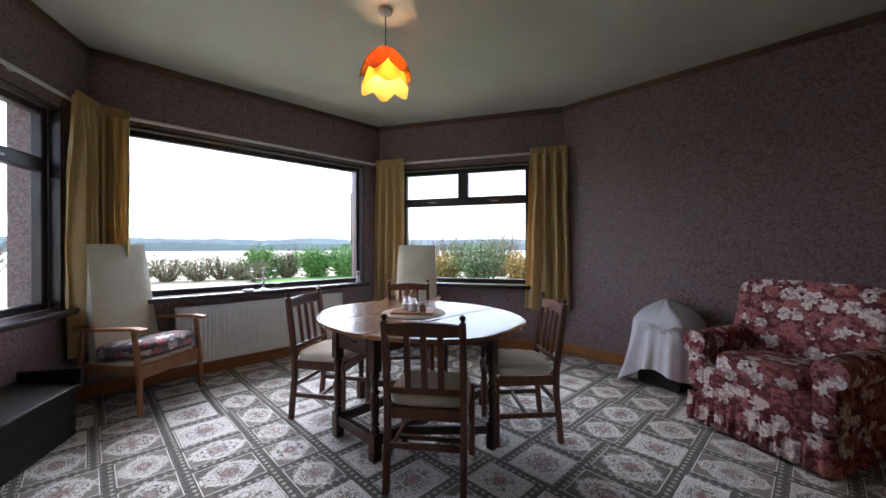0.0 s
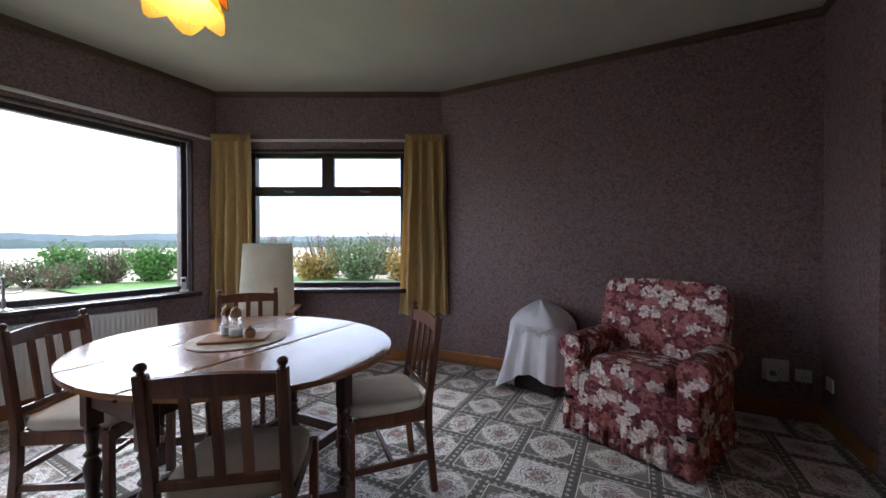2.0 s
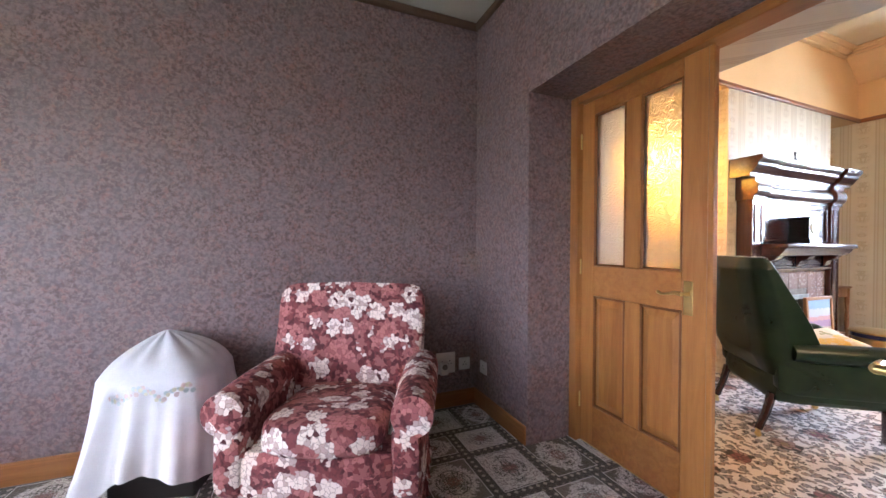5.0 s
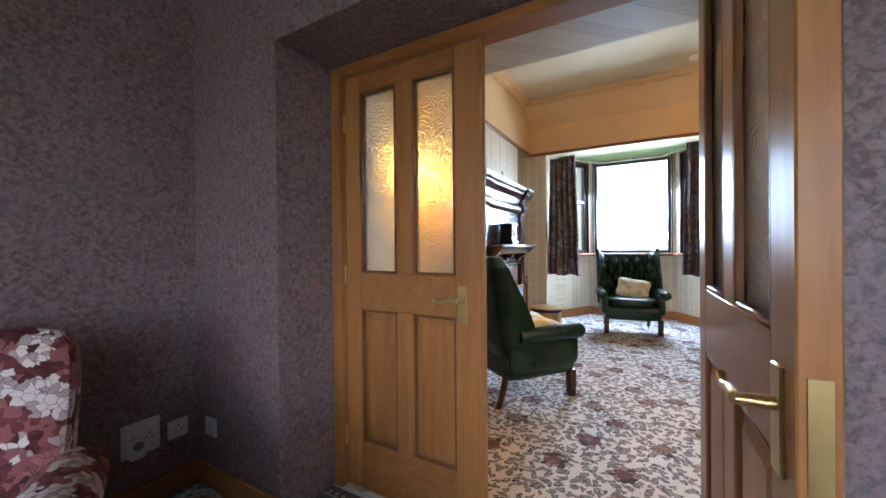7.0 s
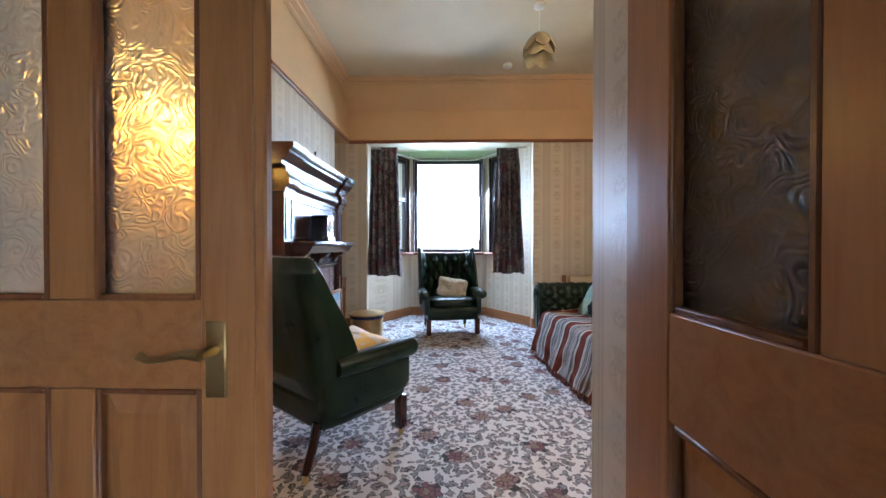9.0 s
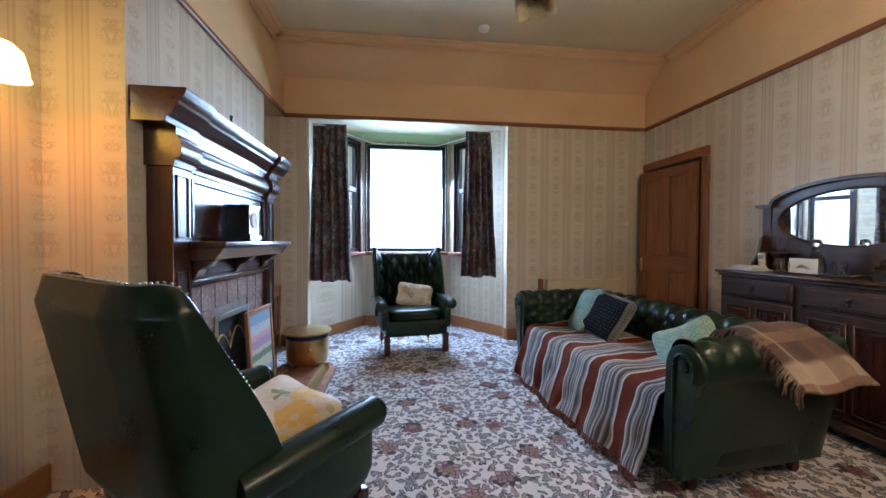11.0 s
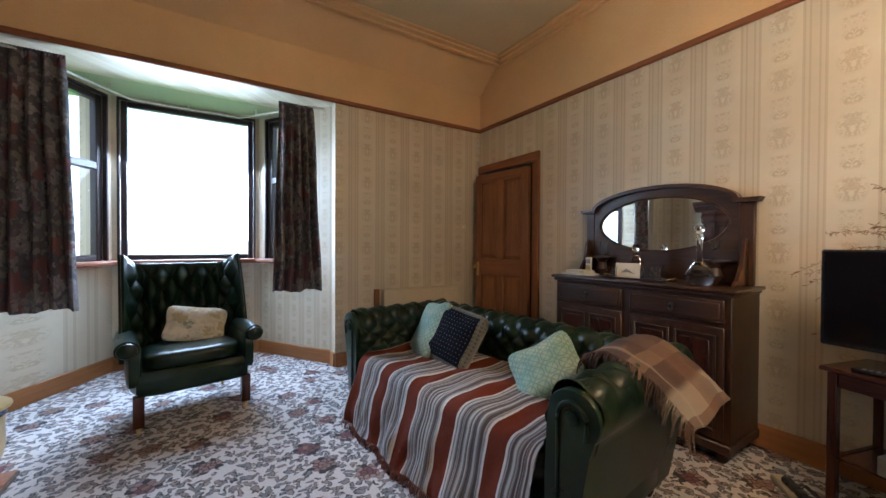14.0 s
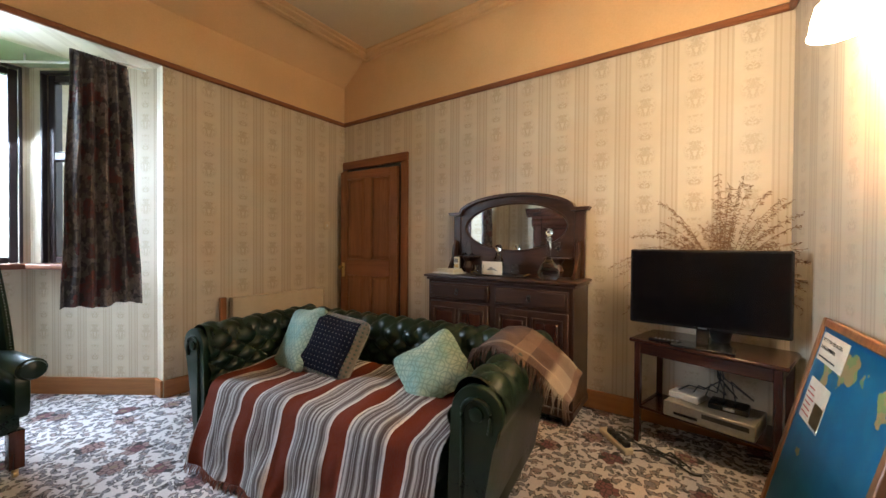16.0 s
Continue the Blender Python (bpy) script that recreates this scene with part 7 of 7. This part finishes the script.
# ---------- television corner ----------
S = pose(2.385, -0.345, 0, 0, 0, -16)
sd = thing("tv_stand", S, "dark wooden television table with an open shelf", "table")
part("tabletop", box(-0.375, 0.375, -0.20, 0.22, 0.63, 0.652, 0.006), MAHOGANY_X, sd)
for sx in (-1, 1):
    for sy in (-0.17, 0.185):
        part("leg", box(sx * 0.33 - 0.018, sx * 0.33 + 0.018, sy - 0.018, sy + 0.018, 0, 0.63, 0.004), MAHOGANY, sd)
    part("side_rail", box(sx * 0.33 - 0.01, sx * 0.33 + 0.01, -0.152, 0.167, 0.56, 0.63, 0.003), MAHOGANY, sd)
    part("side_stretcher", box(sx * 0.33 - 0.01, sx * 0.33 + 0.01, -0.152, 0.167, 0.19, 0.225, 0.003), MAHOGANY, sd)
for y in (-0.17, 0.185):
    part("apron", box(-0.312, 0.312, y - 0.01, y + 0.01, 0.56, 0.63, 0.003), MAHOGANY_X, sd)
part("shelf", box(-0.319, 0.319, -0.15, 0.165, 0.205, 0.22, 0.003), MAHOGANY_X, sd)
tv = thing("television", pose(2.426, -0.21, 0.6525, 0, 0, -5.5), "flat black television on a glass-black foot", "television")
part("screen_case", box(-0.375, 0.375, -0.035, 0.012, 0.105, 0.56, 0.008), GLOSS_BLACK, tv)
part("screen", box(-0.36, 0.36, 0.0122, 0.0135, 0.125, 0.545), SCREEN, tv, "switched-off dark screen", smooth=False)
part("maker_mark", box(-0.02, 0.02, 0.0122, 0.0132, 0.112, 0.118), GREY_PLASTIC, tv, smooth=False)
part("neck", box(-0.03, 0.03, -0.03, 0.0, 0.012, 0.106, 0.004), GLOSS_BLACK, tv)
part("foot", box(-0.15, 0.15, -0.09, 0.075, 0.0, 0.012, 0.005), GLOSS_BLACK, tv)
rc = thing("remote_control", S @ pose(0.19, 0.16, 0.653, 0, 0, 12), "black remote control on the television table", "remote")
part("body", box(-0.085, 0.085, -0.022, 0.022, 0, 0.016, 0.005), GLOSS_BLACK, rc)
bm = bmesh.new()
for i in range(6):
    for j in range(3):
        box(-0.07 + i * 0.022, -0.058 + i * 0.022, -0.014 + j * 0.011, -0.007 + j * 0.011, 0.016, 0.018, bm=bm)
part("keys", bm, GREY_PLASTIC, rc)
rec = thing("video_recorder", S @ pose(-0.03, 0.02, 0.2205), "silver video and disc recorder on the shelf", "recorder")
part("case", box(-0.215, 0.215, -0.12, 0.16, 0, 0.085, 0.005), GREY_PLASTIC, rec)
part("slot", box(-0.19, 0.02, 0.1602, 0.1615, 0.045, 0.07), BLACK, rec)
part("display", box(0.04, 0.16, 0.1602, 0.1615, 0.02, 0.035), GLOSS_BLACK, rec)
bx = thing("digital_box", S @ pose(0.10, 0.03, 0.3062, 0, 0, -5), "small white set-top box on the recorder", "set-top box")
part("case", box(-0.08, 0.08, -0.06, 0.07, 0, 0.04, 0.006), WHITE_PLASTIC, bx)
bx = thing("set_top_box", S @ pose(-0.10, 0.02, 0.3062, 0, 0, 6), "small black set-top box on the recorder", "set-top box")
part("case", box(-0.09, 0.09, -0.06, 0.07, 0, 0.035, 0.006), GLOSS_BLACK, bx)
part("label", box(-0.03, 0.02, 0.0702, 0.0712, 0.01, 0.025), WHITE_PLASTIC, bx)
cb = thing("cables", S, "tangle of black leads behind the recorder", "cables")
for k in range(5):
    rnd = random.Random(40 + k)
    q = [Vector((0.15 - 0.07 * k, 0.03, 0.345)), Vector((0.12 - 0.06 * k, 0.02, 0.38 + 0.02 * k)), Vector((0.02 - 0.05 * k, -0.05, 0.36)), Vector((-0.02, -0.14, 0.42)), Vector((0.02, -0.17, 0.55)), Vector((0.0, -0.05, 0.70 if k < 2 else 0.40))]
    q = [v + Vector((rnd.uniform(-0.02, 0.02), rnd.uniform(-0.02, 0.02), 0)) for v in q[:5]]
    part("lead", tube(q, 0.004, 6), BLACK, cb)
ex = thing("extension_lead", pose(2.86, -0.14, 0, 0, 0, -48), "cream extension block with black leads on the carpet", "extension lead")
part("block", box(-0.14, 0.14, -0.03, 0.03, 0.001, 0.038, 0.008), CREAM_PAINT, ex)
for k in range(4):
    rnd = random.Random(60 + k)
    q = [Vector((-0.1 + 0.05 * k, 0.0, 0.05))]
    for i in range(7):
        q.append(Vector((q[0].x - 0.05 * i + rnd.uniform(-0.05, 0.05), -0.04 - 0.03 * i + rnd.uniform(-0.03, 0.03), 0.02 + 0.03 * abs(math.sin(i * 1.3 + k)))))
    part("lead", tube(q, 0.005, 6), BLACK, ex)
    part("plug", box(-0.125 + 0.05 * k, -0.085 + 0.05 * k, -0.02, 0.02, 0.0385, 0.07, 0.006), BLACK, ex)

# dried grasses behind the television
STRAW = surf("dried_straw", (0.27, 0.16, 0.075), (0.17, 0.095, 0.045), 30, 0.9)
gr = thing("dried_grasses", S @ pose(-0.02, -0.13, 0.6525), "bunch of dried grasses in a dark vase", "dried grasses")
part("vase", spin([(0, 0), (0.045, 0), (0.06, 0.06), (0.05, 0.16), (0.03, 0.22), (0.035, 0.25), (0.03, 0.25), (0, 0.2)], 18), BLACK, gr)
stems, heads = bmesh.new(), bmesh.new()
rnd = random.Random(21)
for k in range(64):
    a = rnd.uniform(-1.35, 1.3)
    ln = rnd.uniform(0.52, 0.88)
    yy = rnd.uniform(-0.08, 0.12)
    pts = []
    for i in range(9):
        t = i / 8
        b = a * (0.35 + 0.65 * t)
        pts.append(Vector((ln * t * math.sin(b), yy * t, 0.20 + ln * t * math.cos(b) - 0.36 * t ** 3 * abs(math.sin(a)))))
    tube(pts, [0.0022 - 0.0014 * i / 8 for i in range(9)], 4, stems)
    for i in range(64):
        t = 0.45 + 0.55 * rnd.random()
        j = min(7, int(t * 8))
        q = pts[j].lerp(pts[j + 1], t * 8 - j)
        dirn = Vector((rnd.uniform(-1, 1) + 0.7 * math.sin(a), rnd.uniform(-0.7, 0.7), rnd.uniform(-0.9, 0.3))).normalized()
        e = q + dirn * rnd.uniform(0.014, 0.034)
        w = dirn.cross(Vector((0.3, 1, 0.2))).normalized() * 0.0017
        v = [heads.verts.new(c) for c in (q, q.lerp(e, 0.6) + w, e, q.lerp(e, 0.6) - w)]
        heads.faces.new(v)
        v2 = [heads.verts.new(c + Vector((0, 0.001, 0.0012))) for c in (q, q.lerp(e, 0.6) + w, e, q.lerp(e, 0.6) - w)]
        heads.faces.new(v2[::-1])
tagged(part("stem", stems, STRAW, gr), kind="stuff")
tagged(part("seed_head", heads, STRAW, gr, "wispy pale seed heads"), kind="stuff")

# framed map leaning on the wall
mp = thing("framed_map", pose(2.20, 0.08, 0.0, 0, 0, 92) @ pose(0, 0, 0, -13, 0, 0), "wood-framed blue sea map leaning on the wall", "map")
MW, MH = 0.78, 0.95
for a, b, c0, c1 in ((0, 0.035, 0, MH), (MW - 0.035, MW, 0, MH), (0.035, MW - 0.035, 0, 0.035), (0.035, MW - 0.035, MH - 0.035, MH)):
    part("frame_bar", box(a, b, -0.012, 0.012, c0, c1, 0.004), TEAK, mp)
m = Mat("printed_sea_map", 0.35)
p = m.place(True)
n1, n2 = m.noise(p, 3.2, 4), m.noise(p, 11, 4)
c = m.mix(n2.ramp(0.4, 0.65) * 0.5, (0.015, 0.11, 0.24), (0.02, 0.17, 0.30))
c = m.mix(n1.gt(0.60), c, (0.33, 0.24, 0.10))
c = m.mix(n1.gt(0.60) * n2.gt(0.52), c, (0.20, 0.27, 0.10))
MAP = m.done(c)
mpn = part("print", box(0.0352, MW - 0.0352, -0.004, 0.004, 0.0352, MH - 0.0352), MAP, mp, smooth=False)
part("title_panel", box(0.055, 0.325, -0.0055, -0.0042, 0.775, 0.895), PAPER, mpn, smooth=False)
part("legend", box(0.08, 0.30, -0.0055, -0.0042, 0.52, 0.70), PAPER, mpn, smooth=False)
part("inset_map", box(0.20, 0.295, -0.0062, -0.0056, 0.53, 0.62), BRASS, mpn, smooth=False)
INK = surf("black_ink", (0.015, 0.015, 0.016), (0.02, 0.02, 0.02), 10, 0.6)
for i, line_ in enumerate(("SCOTTISH OIL & GAS", "DEVELOPMENTS")):
    cu = bpy.data.curves.new("lettering", "FONT")
    cu.body, cu.size, cu.extrude = line_, 0.0215, 0.0003
    cu.materials.append(INK)
    to = new("lettering", cu)
    to.parent = mpn
    to.matrix_basis = pose(0.066, -0.0062, 0.858 - 0.032 * i, 90)
part("small_print", box(0.07, 0.25, -0.0062, -0.0056, 0.790, 0.797), INK, mpn, smooth=False)
for k in range(6):
    part("small_print", box(0.09, 0.18 - 0.01 * (k % 3), -0.0062, -0.0056, 0.545 + 0.022 * k, 0.551 + 0.022 * k), surf("red_ink", (0.4, 0.05, 0.04), (0.35, 0.04, 0.03), 10, 0.6) if k == 0 else bpy.data.materials["red_ink"], mpn, smooth=False)

# ---------- wall lamps, ceiling fittings ----------
FROST = glow("lit_frosted_pink_glass", (1.0, 0.72, 0.42), 13.0)
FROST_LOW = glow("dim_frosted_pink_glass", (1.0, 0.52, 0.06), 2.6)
BULB = glow("warm_bulb", (1.0, 0.62, 0.22), 14.0)


def wall_lamp(m, label, power):
    """Two-armed fitting; y points out of the wall."""
    w = thing("wall_lamp", m, label, "wall lamp", "brass wall lamps")
    part("back_plate", spin([(0, 0), (0.055, 0), (0.05, 0.012), (0.02, 0.02), (0.012, 0.035), (0, 0.04)], 20, m=pose(0, 0.001, 0, -90)), BRASS, w)
    for s in (-1, 1):
        arm = part("arm", tube([(0, 0.03, 0), (s * 0.05, 0.06, -0.035), (s * 0.10, 0.10, -0.03), (s * 0.14, 0.13, 0.02), (s * 0.145, 0.135, 0.05)], 0.006, 8), BRASS, w)
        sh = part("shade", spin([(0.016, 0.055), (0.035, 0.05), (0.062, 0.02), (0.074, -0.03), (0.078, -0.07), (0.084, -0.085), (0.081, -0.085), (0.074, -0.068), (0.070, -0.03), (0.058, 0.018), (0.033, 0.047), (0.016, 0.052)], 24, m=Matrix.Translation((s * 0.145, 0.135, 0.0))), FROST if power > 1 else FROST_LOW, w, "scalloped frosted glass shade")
        part("bulb", spin([(0, -0.055), (0.022, -0.048), (0.03, -0.025), (0.022, 0.0), (0.012, 0.025), (0, 0.03)], 16, m=Matrix.Translation((s * 0.145, 0.135, 0.0))), BULB, w)
        l = new("lamp_light", bpy.data.lights.new("lamp_light", "POINT"))
        l.data.energy, l.data.color, l.data.shadow_soft_size = power, (1.0, 0.68, 0.38), 0.035
        l.matrix_basis = m @ Matrix.Translation((s * 0.145, 0.135, 0.09))


wall_lamp(pose(1.932, 0.64, 2.075, 0, 0, -93), "lit two-armed wall lamp above the leaning map", 2.8)
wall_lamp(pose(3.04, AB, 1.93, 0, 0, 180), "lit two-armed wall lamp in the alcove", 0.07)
pendant("petal_pendant", pose(4.06, 1.58, HS), 0.27, "unlit pale shell petal shade hanging from the ceiling", SHELL_PETAL, SHELL_PETAL, False, 0.92)
sm = thing("smoke_detector", pose(5.15, 1.70, HS), "round white smoke detector on the ceiling", "smoke detector")
part("case", spin([(0, -0.036), (0.035, -0.036), (0.05, -0.028), (0.055, -0.004), (0.055, -0.0005), (0, -0.0005)], 24), WHITE_PLASTIC, sm)

# daylight in the bay openings
for name, a, b, u0, u1, e in (("bay_daylight", (BXW, BW0), (BXW, BW1), 0.06, BW1 - BW0 - 0.06, 28.0), ("bay_daylight", (EX + 0.12, BY0), (BXW, BW0), 0.43, 0.92, 0.3), ("bay_daylight", (BXW, BW1), (EX + 0.12, BY1), 0.06, 0.55, 0.3)):
    f, ln = wall_frame(a, b)
    l = new(name, bpy.data.lights.new(name, "AREA"))
    l.data.shape, l.data.size, l.data.size_y, l.data.energy, l.data.color = "RECTANGLE", u1 - u0, 1.50, e, (0.82, 0.92, 1.0)
    l.matrix_basis = f @ pose((u0 + u1) / 2, -0.20, 1.83, 48, 0, 0)

# ================= outside =================
m = Mat("straw_and_grass_field", 0.95)
p = m.place(False)
n1, n2, n3 = m.noise(p, 0.05, 4), m.noise(p, 0.9, 5), m.noise(p, 14, 3)
c = m.mix(n1.ramp(0.4, 0.6), (0.62, 0.56, 0.40), (0.55, 0.50, 0.34))
c = m.mix(n2.ramp(0.4, 0.7) * 0.35, c, (0.40, 0.40, 0.22))
FIELD = m.done(m.mix(n3.ramp(0.4, 0.7) * 0.3, c, (0.66, 0.60, 0.45)))
tagged(part("ground", box(-900, 900, -900, 900, -0.7, -0.15), FIELD, smooth=False), "pale straw fields reaching to the horizon", "ground", kind="structure")
LAWN = surf("mown_lawn", (0.16, 0.32, 0.06), (0.22, 0.38, 0.10), 3, 0.95, 0, 0.5, 60, local=False)
bm = sheet(40, 12, lambda u, v: Vector((-16 + 23 * u, 5.0 + 6.2 * v + 0.8 * math.sin(u * 5) * v, -0.11 + 0.05 * noise.noise(Vector((u * 9, v * 5, 0))))))
tagged(part("lawn", bm, LAWN), "short green garden lawn", "lawn", kind="structure")
# unseen lawn, added so grass-green light bounces onto the bay ceiling
bm = sheet(20, 30, lambda u, v: Vector((7.4 + 14.6 * u, -12 + 28 * v, -0.11 + 0.05 * noise.noise(Vector((u * 9, v * 5, 2))))))
tagged(part("lawn", bm, LAWN), "unseen short green lawn outside the bay window", "lawn", kind="structure")
LEAF_G = surf("fresh_green_leaf", (0.14, 0.30, 0.06), (0.22, 0.40, 0.11), 8, 0.6)
LEAF_D = surf("grey_green_leaf", (0.15, 0.22, 0.10), (0.24, 0.29, 0.15), 8, 0.6)
LEAF_O = surf("yellow_reed_leaf", (0.46, 0.28, 0.07), (0.55, 0.40, 0.15), 8, 0.7)
BARK = surf("brown_twig", (0.17, 0.11, 0.08), (0.24, 0.17, 0.12), 12, 0.9)


def shrub(name, x, y, w, h, leaf, label, category, seed, leaves=1400, twigs=26, cone=0.0, size=0.10):
    """Branching stems with a ragged crown of small leaves."""
    rnd = random.Random(seed)
    s = thing(name, pose(x, y, -0.15), label, category)
    st, lf = bmesh.new(), bmesh.new()
    tips = []
    for k in range(twigs):
        a, r = rnd.uniform(0, 2 * math.pi), w / 2 * math.sqrt(rnd.random())
        hh = h * (0.55 + 0.45 * rnd.random()) * (1 - cone * (r / (w / 2)))
        e = Vector((r * math.cos(a), r * math.sin(a), hh))
        b = Vector((e.x * 0.18, e.y * 0.18, 0))
        mid = b.lerp(e, 0.5) + Vector((e.x * 0.12, e.y * 0.12, 0))
        tube([b, mid, e], [0.03, 0.018, 0.006], 5, st)
        tips.append((b, mid, e))
        for j in range(4):
            q = mid.lerp(e, rnd.random())
            tube([q, q + Vector((rnd.uniform(-0.25, 0.25), rnd.uniform(-0.25, 0.25), rnd.uniform(0.1, 0.35))) * h * 0.5], [0.008, 0.003], 4, st)
    part("stems", st, BARK, s)
    for k in range(leaves):
        b, mid, e = rnd.choice(tips)
        t = rnd.random()
        q = b.lerp(mid, t * 2) if t < 0.5 else mid.lerp(e, t * 2 - 1)
        q = q + Vector((rnd.gauss(0, 0.11) * w, rnd.gauss(0, 0.11) * w, rnd.gauss(0, 0.05) * h))
        if q.z < 0.02:
            continue
        d = Vector((rnd.uniform(-1, 1), rnd.uniform(-1, 1), rnd.uniform(-0.3, 1))).normalized() * size * rnd.uniform(0.6, 1.4)
        n = d.cross(Vector((rnd.uniform(-1, 1), rnd.uniform(-1, 1), 0.4))).normalized() * size * 0.32
        lf.faces.new([lf.verts.new(c) for c in (q, q + d * 0.5 + n, q + d, q + d * 0.5 - n)])
    if leaves:
        tagged(part("crown", lf, leaf, s), kind="stuff")
    return s


shrub("conical_bush", -17.6, 6.0, 1.9, 2.05, LEAF_G, "dense green cone-shaped garden bush", "bush", 1, 4200, 34, 0.75, 0.13)
for k, (x, y, w, h) in enumerate(((-16.2, 8.0, 1.6, 1.4), (-15.4, 9.2, 1.8, 1.6))):
    shrub("green_bush", x, y, w, h, LEAF_G, "rounded bright green garden bush", "bush", 10 + k, 3400, 30, 0.0, 0.13)
for k, (x, y, w, h) in enumerate(((-17.8, 3.6, 1.8, 1.0), (-18.2, 1.6, 2.0, 1.0), (-17.2, 7.1, 1.3, 1.35), (-15.8, 5.2, 1.2, 0.9), (-18.0, -0.6, 2.2, 1.3), (-15.0, -2.2, 2.0, 1.7), (-12.0, -4.0, 1.8, 1.9), (-18.4, 2.6, 1.9, 1.0), (-18.1, 4.5, 1.7, 1.05), (-18.6, 0.5, 2.0, 1.1), (-17.3, 5.0, 1.5, 0.9), (-17.0, 6.9, 1.6, 1.2))):
    shrub("bare_shrub", x, y, w, h, LEAF_D, "bare twiggy brown hedge shrub with few leaves", "shrub", 30 + k, 420, 46)
shrub("grey_green_bush", -9.6, 12.0, 2.4, 1.7, LEAF_D, "broad grey-green garden bush beyond the lawn", "bush", 50, 3400, 34, 0.0, 0.13)
for k, (x, y) in enumerate(((-11.2, 11.0), (-8.2, 12.6), (-7.4, 12.9), (-10.9, 11.6))):
    shrub("yellow_reeds", x, y, 1.2, 1.1, LEAF_O, "clump of yellow autumn reeds beyond the lawn", "reeds", 60 + k, 900, 24, size=0.16)
for k, (x, y, h) in enumerate(((-10.4, 14.5, 2.2), (-8.0, 15.5, 2.1), (-12.4, 13.0, 2.0), (-6.0, 15.8, 1.9), (-13.6, 11.2, 1.9))):
    shrub("bare_shrub", x, y, 2.2, h, LEAF_O, "bare twiggy brown shrub beyond the garden", "shrub", 80 + k, 160, 60)
po = thing("telegraph_pole", pose(-34, 20.2, -0.15), "distant wooden telegraph pole in the field", "pole")
part("pole", rod((0, 0, 0), (0, 0, 7.2), 0.12, 0.09, 10), BARK, po)
part("crossbar", box(-0.6, 0.6, -0.05, 0.05, 6.6, 6.72, 0.01), BARK, po)
# woods on the horizon; distance haze is mixed into their colours
HAZE = [surf("haze_tinted_woods_" + n, c, tuple(v * 0.85 for v in c), 0.02, 1.0, 0, 0.0, 0.3, local=False) for n, c in (("far", (0.42, 0.50, 0.56)), ("near", (0.30, 0.38, 0.38)))]
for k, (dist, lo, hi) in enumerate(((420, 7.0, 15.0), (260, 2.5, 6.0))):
    pts = []
    for i in range(241):
        a = math.pi * (0.30 + 1.05 * i / 240)
        top = lo + (hi - lo) * (0.5 + 0.5 * noise.noise(Vector((i * 0.09, k * 7, 0)))) + 1.2 * noise.noise(Vector((i * 0.8, k, 3)))
        pts.append((dist * math.cos(a), dist * math.sin(a), max(0.5, top)))
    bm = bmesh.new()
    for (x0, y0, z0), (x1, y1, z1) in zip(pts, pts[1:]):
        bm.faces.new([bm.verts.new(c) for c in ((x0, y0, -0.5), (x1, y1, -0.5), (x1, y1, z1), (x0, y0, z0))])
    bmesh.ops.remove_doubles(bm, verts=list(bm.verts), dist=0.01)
    tagged(part("backdrop", bm, HAZE[k]), "line of distant woods with pale haze in its colour", "woods", kind="structure")
